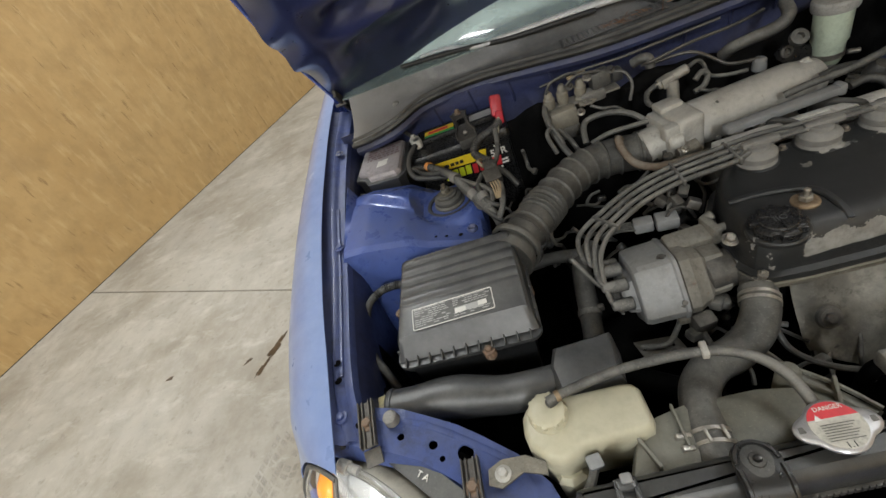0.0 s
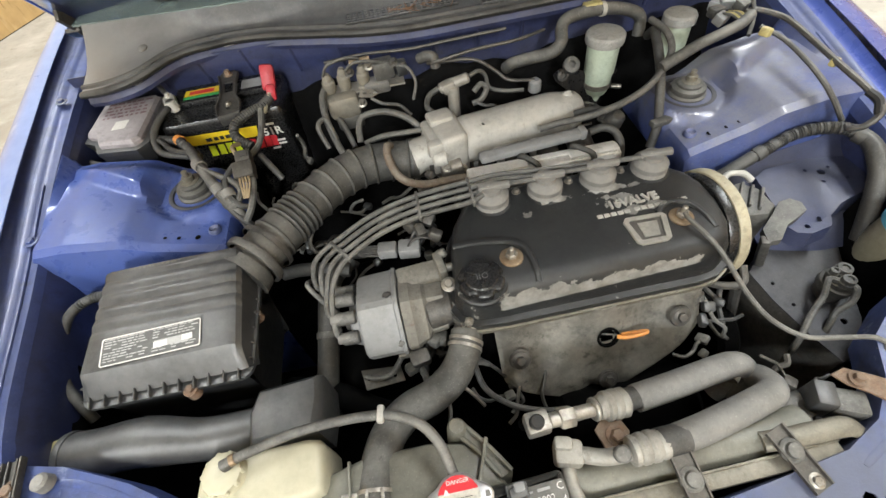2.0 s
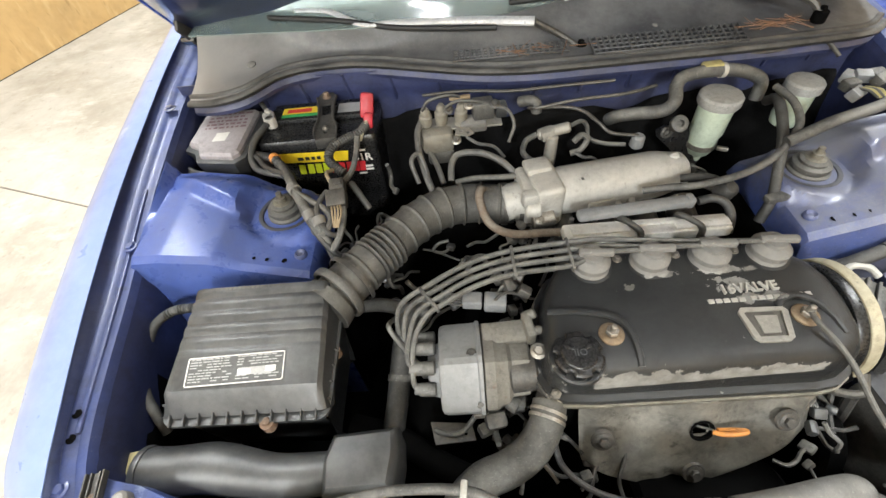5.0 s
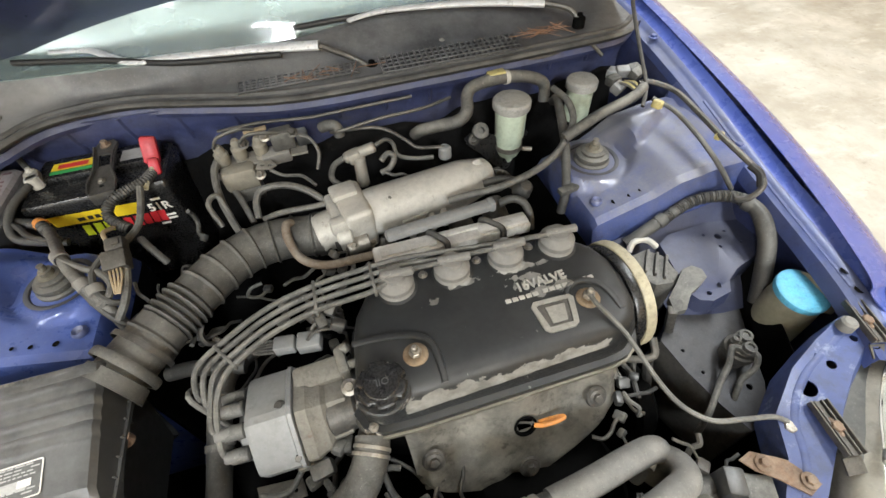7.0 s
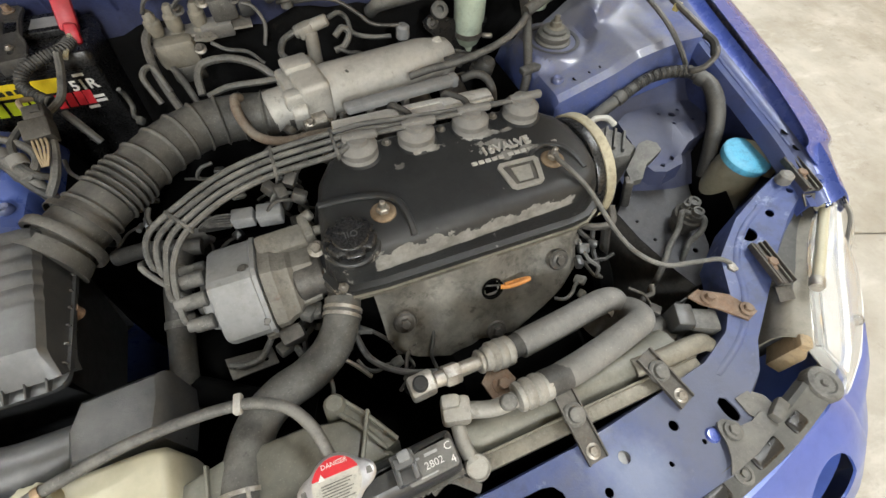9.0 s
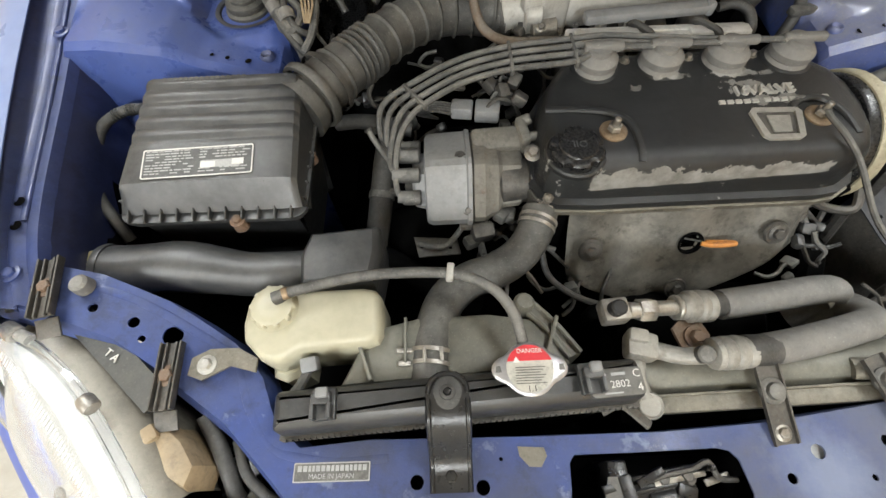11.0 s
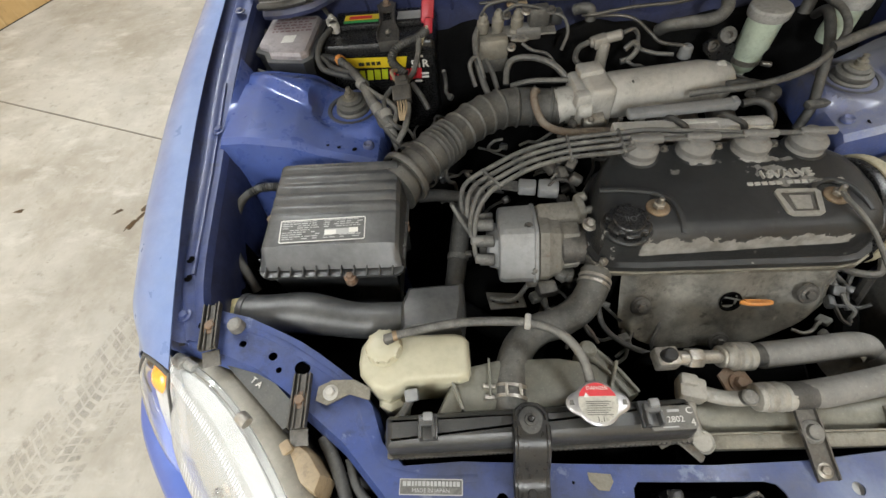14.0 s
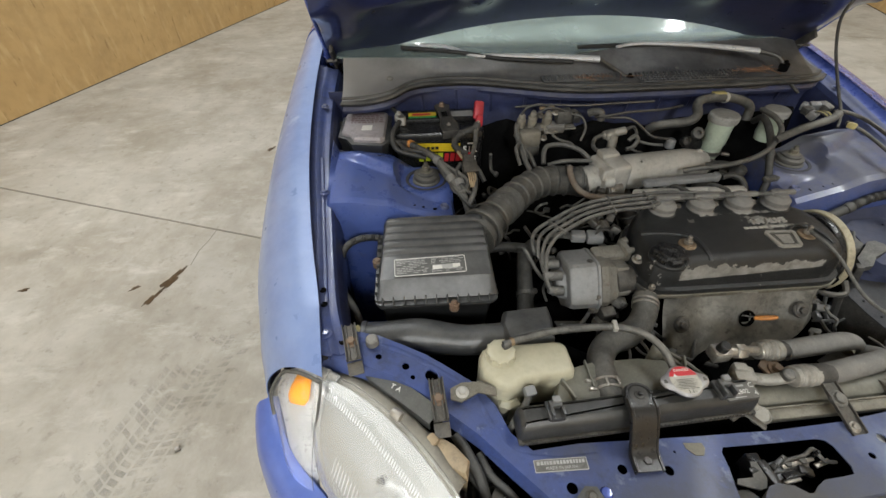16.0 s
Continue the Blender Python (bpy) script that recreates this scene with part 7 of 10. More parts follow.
lab = part("label", pour(B(), plate(B(), round_rect(-0.067, -0.0195, 0.067, 0.0195, 0.003, 3), [round_rect(-0.0655, -0.018, 0.0655, 0.018, 0.002, 3)], z=0.0008, th=0.0006), LT), WHITE, air, "white outlined information label")
part("label_face", pour(B(), plate(B(), round_rect(-0.0655, -0.018, 0.0655, 0.018, 0.002, 3), [], z=0.0003, th=0.0003), LT), LABELGREY, lab, "faded grey label film")
part("label_blocks", pour(pour(B(), plate(B(), [(0.004, -0.009), (0.022, -0.009), (0.022, -0.001), (0.004, -0.001)], [], z=0.001, th=0.0003), LT), plate(B(), [(0.042, -0.007), (0.056, -0.007), (0.056, 0.001), (0.042, 0.001)], [], z=0.001, th=0.0003), LT), WHITE, lab, "pale blocks on the label")
b = B()
rnd = random.Random(21)
for col, (xa, xb) in enumerate(((-0.063, -0.004), (0.002, 0.063))):
    for r_ in range(9):
        yy = 0.0155 - 0.0037 * r_
        x = xa
        while x < xb - 0.006:
            w = rnd.uniform(0.003, 0.011)
            if rnd.random() < 0.86 and not (col == 1 and 4 <= r_ <= 6):
                put(b, [LT @ Vector(q) for q in ((x, yy, 0.0006), (min(x + w, xb), yy, 0.0006), (min(x + w, xb), yy + 0.0017, 0.0006), (x, yy + 0.0017, 0.0006))], [[0, 1, 2, 3]])
            x += w + 0.0015
put(b, [LT @ Vector(q) for q in ((0.004, -0.009, 0.0006), (0.052, -0.009, 0.0006), (0.052, 0.001, 0.0006), (0.004, 0.001, 0.0006))], [[0, 1, 2, 3]])
part("label_print", b, SILVERPRINT, lab, "small print as pale bars")
b = B()
for k in range(16):
    put(b, [(-0.520 + 0.0068 * k, -0.0125, lid_z(-0.0125) + 0.0055), (-0.5155 + 0.0068 * k, -0.0125, lid_z(-0.0125) + 0.0055), (-0.5155 + 0.0068 * k, -0.008, lid_z(-0.008) + 0.0055), (-0.520 + 0.0068 * k, -0.008, lid_z(-0.008) + 0.0055)], [[0, 1, 2, 3]])
part("moulded_print", b, CABLE, lab, "moulded mark as bars")

hose = thing("intake_hose", (-0.2, 0.13, 0.60), "ribbed black rubber intake hose", "hose")
HP = [(-0.362, -0.022, 0.640), (-0.336, 0.012, 0.642), (-0.303, 0.052, 0.643), (-0.262, 0.098, 0.643), (-0.218, 0.146, 0.641), (-0.17, 0.178, 0.638), (-0.12, 0.188, 0.634), (-0.07, 0.184, 0.630), (-0.045, 0.183, 0.629)]


def hose_r(s, f):
    r = 0.0365
    if f < 0.02:
        return 0.047 - 0.2 * f
    if 0.104 < f < 0.156:
        return r + 0.0040 * math.sin((f - 0.104) / 0.052 * 2 * math.pi * 5 - 1.5)
    if f >= 0.156:
        k = (f - 0.156) % 0.0335
        return r - 0.0008 + 0.0040 * max(0, 1 - abs(k - 0.022) / 0.0032)
    return r + 0.001 + 0.0036 * max(0, 1 - abs(f - 0.080) / 0.003)


part("hose", tube(B(), HP, hose_r, 28, 40), HOSETAN, hose, "dusty ribbed rubber")
b = lathe(B(), [(0.043, -0.006), (0.0485, -0.006), (0.0495, -0.003), (0.0495, 0.004), (0.0475, 0.007), (0.043, 0.007)], (-0.343, 0.004, 0.641), (0.62, 0.78, 0.03), 30)
part("collar", b, HOSETAN, hose, "hose collar")
b = lathe(B(), [(0.044, -0.004), (0.0455, -0.004), (0.0455, 0.004), (0.044, 0.004)], (-0.324, 0.027, 0.6425), (0.62, 0.78, 0.03), 30)
part("clamp", b, DARKSTEEL, hose, "dull hose clamp")
b = lathe(B(), [(0.037, -0.005), (0.039, -0.005), (0.039, 0.005), (0.037, 0.005)], (-0.062, 0.184, 0.6295), (1, -0.02, -0.05), 30)
lathe(b, [(0.035, -0.004), (0.0375, -0.004), (0.0375, 0.004), (0.035, 0.004)], (-0.038, 0.184, 0.629), (1, 0.1, 0), 30)
part("clamp", b, DARKSTEEL, hose, "dull hose clamp")
b = tube(B(), [(-0.100, 0.186, 0.668), (-0.106, 0.175, 0.676), (-0.108, 0.155, 0.668), (-0.098, 0.126, 0.650), (-0.078, 0.108, 0.642), (-0.05, 0.098, 0.640), (-0.01, 0.097, 0.640), (0.03, 0.10, 0.635)], 0.0072, 10, 6)
solo("breather_hose", b, mat("aged_brown_hose", (0.17, 0.12, 0.085), 0.75, 0, (0.10, 0.075, 0.055), 40, dust=0.6), "aged brown breather hose on the intake hose", "hose", (-0.1, 0.14, 0.65))

duct = thing("air_duct", (-0.42, -0.235, 0.52), "black moulded intake duct beside the filter box", "air duct")
DP = [(-0.590, -0.232, 0.592), (-0.555, -0.232, 0.592), (-0.50, -0.230, 0.592), (-0.455, -0.236, 0.590), (-0.41, -0.243, 0.588), (-0.37, -0.244, 0.588), (-0.33, -0.242, 0.588)]
part("tube", tube(B(), DP, lambda s, f: 0.0315 + 0.002 * math.cos(f * 60) * 0.3 - 0.005 * sm(s, 0.4, 0.8), 22, 8), PLASTIC, duct, "black duct tube")
b = lathe(B(), [(0.028, -0.004), (0.0335, -0.004), (0.0345, 0.0), (0.0335, 0.005), (0.028, 0.005)], (-0.585, -0.232, 0.592), (1, 0, 0), 26)
part("duct_lip", b, PLASTIC, duct)
b = B()
pour(b, prism(B(), [(-0.338, -0.276), (-0.252, -0.272), (-0.246, -0.23), (-0.248, -0.196), (-0.332, -0.202), (-0.343, -0.235)], [(0.53, 0.0), (0.60, -0.001), (0.612, 0.002), (0.619, 0.008), (0.621, 0.016)]))
part("resonator", b, PLASTIC, duct, "black resonator box", 30)
part("grommet", box(B(), (-0.607, -0.222, 0.58), (0.03, 0.03, 0.05), (0, 0, 10), 0.004), YELLOWCLIP, duct, "yellowed foam pad")
b = tube(B(), [(-0.555, -0.010, 0.640), (-0.58, -0.006, 0.642), (-0.611, -0.010, 0.640), (-0.636, -0.032, 0.632), (-0.642, -0.075, 0.612), (-0.632, -0.12, 0.60), (-0.612, -0.15, 0.585), (-0.60, -0.17, 0.56)], lambda s, f: 0.0075 + (0.0012 * math.sin(f * 1500) if f < 0.07 else 0), 10, 14)
solo("wiring_conduit", b, RUBBER, "black corrugated wiring conduit beside the filter box", "conduit", (-0.62, -0.06, 0.6), group="conduits")

# ---- battery and fuse box ----
bat = thing("battery", (-0.40, 0.345, 0.50), "black car battery with yellow and red label", "battery")
BX0, BX1, BY0, BY1, BZ = -0.528, -0.294, 0.320, 0.447, 0.708
b = prism(B(), round_rect(BX0 + 0.004, BY0 + 0.004, BX1 - 0.004, BY1 - 0.004, 0.006, 3), [(0.49, 0.002), (0.495, 0), (0.683, 0.0), (0.686, -0.004), (0.702, -0.004), (BZ, 0.0)])
part("case", b, BATCASE, bat, "glossy black case")
b = B()
box(b, ((BX0 + BX1) / 2, 0.410, BZ + 0.006), (0.20, 0.060, 0.012), bev=0.003)
part("vent_cover", b, BATCASE, bat)
Z1 = BZ + 0.0125
FY = BY0 + 0.0035


def front_panel(bm, pts, out=0.0006):
    return put(bm, [(BX0 + u, FY - out, z) for u, z in pts], [list(range(len(pts)))])


part("yellow_band", front_panel(B(), [(0.024, 0.6815), (0.028, 0.658), (0.166, 0.652), (0.172, 0.676)]), YELLOW, bat, "yellow label band")
part("size_mark", letters("51R", 0.024, pose(BX1 - 0.037, FY - 0.001, 0.657, 90, 0, 0), 0.0003, 0.0006), WHITE, bat, "white 51R size mark")
b = B()
for u, w in ((0.066, 0.014), (0.082, 0.010), (0.094, 0.009), (0.105, 0.010)):
    front_panel(b, [(u, 0.661), (u + w * 0.85, 0.661), (u + w * 0.85, 0.669), (u, 0.669)], 0.0012)
tagged(part("band_print", b, INK, bat, "black print as bars"), kind="stuff")
for u in (0.060, 0.078, 0.094, 0.110):
    part("print_bar", front_panel(B(), [(u, 0.627), (u + 0.013, 0.626), (u + 0.016, 0.650), (u + 0.003, 0.651)], 0.001), LIME, bat, "lime print as a bar")
for u in (0.127, 0.143, 0.158, 0.172, 0.185):
    part("print_bar", front_panel(B(), [(u, 0.624), (u + 0.012, 0.623), (u + 0.015, 0.648), (u + 0.003, 0.649)], 0.001), REDPRINT, bat, "red print as a bar")
b = B()
for u, z in ((0.192, 0.632), (0.192, 0.624), (0.184, 0.672), (0.176, 0.615)):
    front_panel(b, [(u + 0.006, z), (u + 0.022, z), (u + 0.022, z + 0.005), (u + 0.006, z + 0.005)], 0.001)
tagged(part("small_print", b, WHITE, bat, "white print as bars"), kind="stuff")
b = B()
put(b, [(-0.490, 0.388, Z1), (-0.415, 0.388, Z1), (-0.415, 0.398, Z1), (-0.490, 0.398, Z1)], [[0, 1, 2, 3]])
part("green_label", b, GREEN, bat, "green label strip")
b = B()
put(b, [(-0.490, 0.399, Z1), (-0.415, 0.399, Z1), (-0.415, 0.422, Z1), (-0.490, 0.422, Z1)], [[0, 1, 2, 3]])
part("yellow_label", b, YELLOW, bat, "yellow label strip")
b = B()
put(b, [(-0.480, 0.403, Z1 + 0.0004), (-0.43, 0.403, Z1 + 0.0004), (-0.43, 0.416, Z1 + 0.0004), (-0.480, 0.416, Z1 + 0.0004)], [[0, 1, 2, 3]])
part("red_label", b, REDPRINT, bat, "red label patch")
b = B()
put(b, [(-0.375, 0.390, Z1), (-0.315, 0.390, Z1), (-0.315, 0.424, Z1), (-0.375, 0.424, Z1)], [[0, 1, 2, 3]])
part("warning_label", b, SILVERPRINT, bat, "pale warning label")
# hold-down
hd = thing("battery_clamp", (-0.385, 0.385, 0.72), "dirty steel battery hold-down clamp with a square cut-out", "clamp")
CM = pose(-0.392, 0.372, 0.729, 3, 0, 6)
b = pour(B(), plate(B(), [(-0.021, -0.072), (0.021, -0.072), (0.022, -0.045), (0.015, -0.015), (0.016, 0.030), (0.020, 0.060), (0.012, 0.076), (-0.012, 0.076), (-0.020, 0.060), (-0.016, 0.030), (-0.015, -0.015), (-0.022, -0.045)], [[(-0.009, 0.000), (0.009, 0.000), (0.009, 0.034), (-0.009, 0.034)], (0.0, -0.055, 0.004)], z=0.0, th=0.003), CM)
pour(b, box(B(), (0, -0.075, -0.010), (0.040, 0.003, 0.022), bev=0.001), CM)
part("bar", b, DARKSTEEL, hd)
for s_ in (-1, 1):
    part("flange", pour(B(), tube(B(), [(s_ * 0.0205, -0.070, 0.001), (s_ * 0.0215, -0.045, 0.003), (s_ * 0.0145, -0.015, 0.004), (s_ * 0.0155, 0.030, 0.004), (s_ * 0.0195, 0.060, 0.002)], 0.0022, 6, 5), CM), DARKSTEEL, hd)
part("nut", hexbolt(B(), CM @ Vector((0, 0.060, 0.001)), (0, 0, 1), 0.006, 0.01), RUST, hd, "rusty clamp nut")
part("nut", hexbolt(B(), CM @ Vector((0.0, -0.045, 0.001)), (0, 0, 1), 0.004, 0.005), STEEL, hd)
b = plate(B(), [(-0.59, 0.450), (-0.55, 0.440), (-0.535, 0.452), (-0.54, 0.488), (-0.575, 0.495)], [(-0.562, 0.47, 0.005)], z=0.742, th=0.003)
solo("wall_tab", b, ALLOY, "dull bare steel tab on the bulkhead", "bracket", (-0.56, 0.47, 0.74))
# terminals and cables
pos = thing("battery_lead", (-0.31, 0.33, 0.72), "battery lead with red terminal cover", "battery lead", "battery leads")
b = B()
pour(b, box(B(), (0, 0, 0), (0.026, 0.016, 0.048), (0, 0, 0), 0.006), pose(-0.306, 0.362, 0.747, -28, 12, 5))
pour(b, box(B(), (0, 0, 0), (0.018, 0.014, 0.03), (0, 0, 0), 0.005), pose(-0.306, 0.342, 0.727, -30, 10, 5))
part("terminal_cover", b, RED, pos, "red plastic terminal cover")
part("sleeve", tube(B(), [(-0.311, 0.333, 0.722), (-0.322, 0.310, 0.722), (-0.345, 0.296, 0.722), (-0.370, 0.278, 0.718), (-0.378, 0.262, 0.705), (-0.366, 0.248, 0.695), (-0.350, 0.238, 0.688)], lambda s, f: 0.0085 + 0.001 * math.sin(f * 1300), 12, 16), RUBBER, pos, "corrugated cable sleeve")
part("wire", tube(B(), [(-0.309, 0.337, 0.728), (-0.316, 0.312, 0.722), (-0.320, 0.296, 0.716)], 0.004, 8, 5), CREAM, pos, "pale wire")
part("wire", tube(B(), [(-0.322, 0.29, 0.728), (-0.326, 0.262, 0.71), (-0.336, 0.236, 0.692), (-0.352, 0.205, 0.690)], 0.0055, 8, 5), CABLE, pos)
neg = thing("battery_lead", (-0.51, 0.36, 0.72), "black earth lead with steel terminal clamp", "battery lead", "battery leads")
b = B()
box(b, (-0.512, 0.386, 0.722), (0.024, 0.032, 0.018), (0, 0, 20), 0.004)
lathe(b, [(0, 0), (0.010, 0), (0.009, 0.02), (0, 0.02)], (-0.507, 0.376, 0.711), (0, 0, 1), 16)
hexbolt(b, (-0.516, 0.399, 0.730), (0, 0, 1), 0.005, 0.007)
part("terminal", b, ALLOY, neg, "dirty lead terminal")
part("cable", tube(B(), [(-0.514, 0.368, 0.722), (-0.530, 0.325, 0.716), (-0.531, 0.288, 0.706), (-0.52, 0.265, 0.695), (-0.49, 0.255, 0.688), (-0.45, 0.25, 0.68)], 0.0065, 10, 6), RUBBER, neg, "black earth cable")
part("cable", tube(B(), [(-0.518, 0.402, 0.728), (-0.533, 0.425, 0.736), (-0.552, 0.452, 0.742)], 0.005, 8, 5), RUBBER, neg)

fus = thing("fuse_box", (-0.60, 0.35, 0.64), "dark grey fuse box with faded lid beside the battery", "fuse box")
FO = [(-0.668, 0.325), (-0.645, 0.312), (-0.632, 0.284), (-0.560, 0.272), (-0.545, 0.288), (-0.540, 0.430), (-0.552, 0.440), (-0.650, 0.444), (-0.664, 0.435)]
part("base", prism(B(), FO, [(0.60, 0.004), (0.69, 0.0), (0.700, -0.004), (0.708, -0.004), (0.709, -0.001)]), PLASTIC, fus, "black fuse box base", 30)
part("lid", prism(B(), FO, [(0.706, 0.006), (0.716, 0.006), (0.722, 0.010), (0.7235, 0.016)]), PINKGREY, fus, "dusty grey lid with faded print", 30)
b = B()
put(b, [(-0.611, 0.322, 0.7242), (-0.585, 0.322, 0.7242), (-0.583, 0.350, 0.7242), (-0.609, 0.350, 0.7242)], [[0, 1, 2, 3]])
part("sticker", b, WHITE, fus, "white blank sticker")
b = B()
rnd = random.Random(31)
for r_ in range(5):
    x = -0.64
    while x < -0.565:
        w = rnd.uniform(0.004, 0.014)
        put(b, [(x, 0.365 + 0.012 * r_, 0.7240), (x + w, 0.365 + 0.012 * r_, 0.7240), (x + w, 0.371 + 0.012 * r_, 0.7240), (x, 0.371 + 0.012 * r_, 0.7240)], [[0, 1, 2, 3]])
        x += w + 0.004
part("print", b, LIDPRINT, fus, "faded pink print as bars")
b = tube(B(), [(-0.675, 0.42, 0.70), (-0.684, 0.36, 0.69), (-0.682, 0.31, 0.682), (-0.65, 0.288, 0.676), (-0.60, 0.278, 0.674), (-0.56, 0.274, 0.672)], 0.007, 8, 6)
part("base_loom", b, RUBBER, fus, "black loom round the box")
har = thing("wiring_harness", (-0.45, 0.25, 0.66), "taped wiring harness with plugs beside the strut tower", "wiring harness", "wiring harnesses")
part("conduit", tube(B(), [(-0.548, 0.315, 0.695), (-0.52, 0.298, 0.698), (-0.49, 0.284, 0.70), (-0.472, 0.262, 0.70), (-0.455, 0.235, 0.70)], lambda s, f: 0.0085 + 0.001 * math.sin(f * 1300), 10, 14), RUBBER, har, "corrugated conduit")
part("loom", tube(B(), [(-0.470, 0.262, 0.70), (-0.448, 0.225, 0.706), (-0.43, 0.19, 0.710), (-0.412, 0.155, 0.702), (-0.392, 0.128, 0.685), (-0.372, 0.102, 0.66), (-0.362, 0.085, 0.63)], 0.0085, 10, 6), CABLE, har, "taped grey loom")
part("loom", tube(B(), [(-0.43, 0.19, 0.705), (-0.41, 0.145, 0.69), (-0.388, 0.112, 0.672), (-0.37, 0.092, 0.655), (-0.352, 0.082, 0.64), (-0.345, 0.10, 0.63)], 0.006, 8, 6), RUBBER, har)
part("loom", tube(B(), [(-0.352, 0.200, 0.690), (-0.345, 0.165, 0.69), (-0.342, 0.135, 0.68), (-0.348, 0.105, 0.665), (-0.362, 0.085, 0.65)], 0.006, 8, 6), CABLE, har)
b = B()
box(b, (-0.352, 0.185, 0.704), (0.026, 0.022, 0.022), (20, 0, 5), 0.003)
box(b, (-0.352, 0.160, 0.696), (0.034, 0.030, 0.024), (25, 0, 5), 0.003)
box(b, (-0.348, 0.182, 0.716), (0.012, 0.010, 0.004), (20, 0, 5), 0.001)
part("plug", b, DARKSTEEL, har, "grey wiring plug")
b = B()
for k in range(4):
    tube(b, [(-0.360 + 0.005 * k, 0.147, 0.697), (-0.357 + 0.005 * k, 0.13, 0.692), (-0.355 + 0.002 * k, 0.11, 0.678)], 0.0018, 5, 4)
part("wire", b, TAN, har, "faded orange wires")
for pts, r, mm in (([(-0.545, 0.300, 0.700), (-0.520, 0.285, 0.705), (-0.500, 0.262, 0.700), (-0.470, 0.238, 0.704), (-0.440, 0.228, 0.706)], 0.005, RUBBER), ([(-0.452, 0.232, 0.704), (-0.425, 0.176, 0.712), (-0.398, 0.158, 0.700), (-0.378, 0.150, 0.690), (-0.362, 0.128, 0.682), (-0.372, 0.105, 0.672), (-0.390, 0.112, 0.668), (-0.398, 0.130, 0.672)], 0.0055, CABLE),
                   ([(-0.372, 0.180, 0.698), (-0.385, 0.150, 0.694), (-0.380, 0.122, 0.684), (-0.364, 0.104, 0.672), (-0.350, 0.108, 0.66)], 0.005, RUBBER), ([(-0.340, 0.225, 0.675), (-0.325, 0.205, 0.665), (-0.31, 0.19, 0.64)], 0.006, RUBBER), ([(-0.366, 0.195, 0.705), (-0.374, 0.215, 0.71), (-0.368, 0.235, 0.70)], 0.0035, TAN)):
    part("branch", tube(B(), pts, r, 8, 7), mm, har, "dirty loom branch")
for q, ax in (((-0.425, 0.178, 0.7115), (0.6, -0.8, 0)), ((-0.380, 0.122, 0.684), (0.3, -0.8, -0.4)), ((-0.398, 0.135, 0.688), (0.5, -0.7, -0.5))):
    part("tape_wrap", lathe(B(), [(0.0095, -0.008), (0.0112, -0.007), (0.0112, 0.007), (0.0095, 0.008)], q, ax, 14), FOAM, har, "pale tape wrap")
b = lathe(B(), [(0.0085, -0.005), (0.0105, -0.005), (0.0105, 0.005), (0.0085, 0.005)], (-0.487, 0.284, 0.70), (0.7, -0.7, 0), 14)
part("tape", b, ORANGE, har, "faded orange tape")


# ---- radiator and cooling ----
rad = thing("radiator", (-0.16, -0.405, 0.25), "black topped radiator behind the support panel", "radiator")
RT = pose(-0.160, -0.404, 0, 0, 0, 2.9)
b = B()
pour(b, prism(B(), round_rect(-0.187, -0.0165, 0.187, 0.0225, 0.006, 3), [(0.585, 0.0), (0.588, -0.002), (0.612, 0.0), (0.619, 0.004), (0.6225, 0.010)]), RT)
part("top_tank", b, TANKBLACK, rad, "black plastic top tank", 30)
b = B()
pour(b, box(B(), (0, -0.001, 0.5835), (0.378, 0.042, 0.006), bev=0.001), RT)
for k in range(60):
    pour(b, box(B(), (-0.183 + 0.0062 * k, -0.0222, 0.5855), (0.0042, 0.002, 0.007), bev=0, seg=1), RT)
part("crimp_seam", b, DARKSTEEL, rad, "crimped tank seam")
b = B()
pour(b, box(B(), (0, 0, 0.42), (0.36, 0.025, 0.32), bev=0.002), RT)
part("core", b, DARK, rad, "dark radiator core")
for x in (-0.133, 0.132):
    b = B()
    pour(b, box(B(), (x, 0.004, 0.624), (0.024, 0.03, 0.010), bev=0.002), RT)
    pour(b, box(B(), (x - 0.008, -0.004, 0.632), (0.004, 0.014, 0.018), bev=0.001), RT)
    pour(b, box(B(), (x + 0.008, -0.004, 0.632), (0.004, 0.014, 0.018), bev=0.001), RT)
    pour(b, box(B(), (x, 0.008, 0.636), (0.02, 0.012, 0.010), bev=0.003), RT)
    part("tank_clip", b, PLASTIC, rad, "black shroud clip")
    part("clip_top", pour(B(), box(B(), (x + 0.002, 0.012, 0.643), (0.012, 0.010, 0.006), bev=0.002), RT), CAPGREY, rad)
lab = part("tank_label", pour(B(), prism(B(), round_rect(0.130, -0.0145, 0.184, 0.0125, 0.004, 3), [(0.618, 0), (0.6235, 0), (0.6242, 0.001)]), RT), CABLE, rad, "dark grey tank label")
part("label_letters", letters("2802", 0.0100, RT @ pose(0.160, -0.0035, 0.6246), 0.0002), WHITE, lab, "pale number 2802")
part("label_letters", letters("C", 0.011, RT @ pose(0.178, 0.0055, 0.6246), 0.0002), WHITE, lab, "pale letter C")
part("label_letters", letters("4", 0.011, RT @ pose(0.179, -0.008, 0.6246), 0.0002), WHITE, lab, "pale figure 4")
b = B()
for x, y, w, h_ in ((0.142, 0.0065, 0.012, 0.002), (0.160, 0.0065, 0.014, 0.003), (0.152, -0.0115, 0.018, 0.0015)):
    pour(b, plate(B(), [(x - w / 2, y - h_ / 2), (x + w / 2, y - h_ / 2), (x + w / 2, y + h_ / 2), (x - w / 2, y + h_ / 2)], z=0.6247, th=0.0003), RT)
tagged(part("label_print", b, SILVERPRINT, lab, "small print as bars"), kind="stuff")
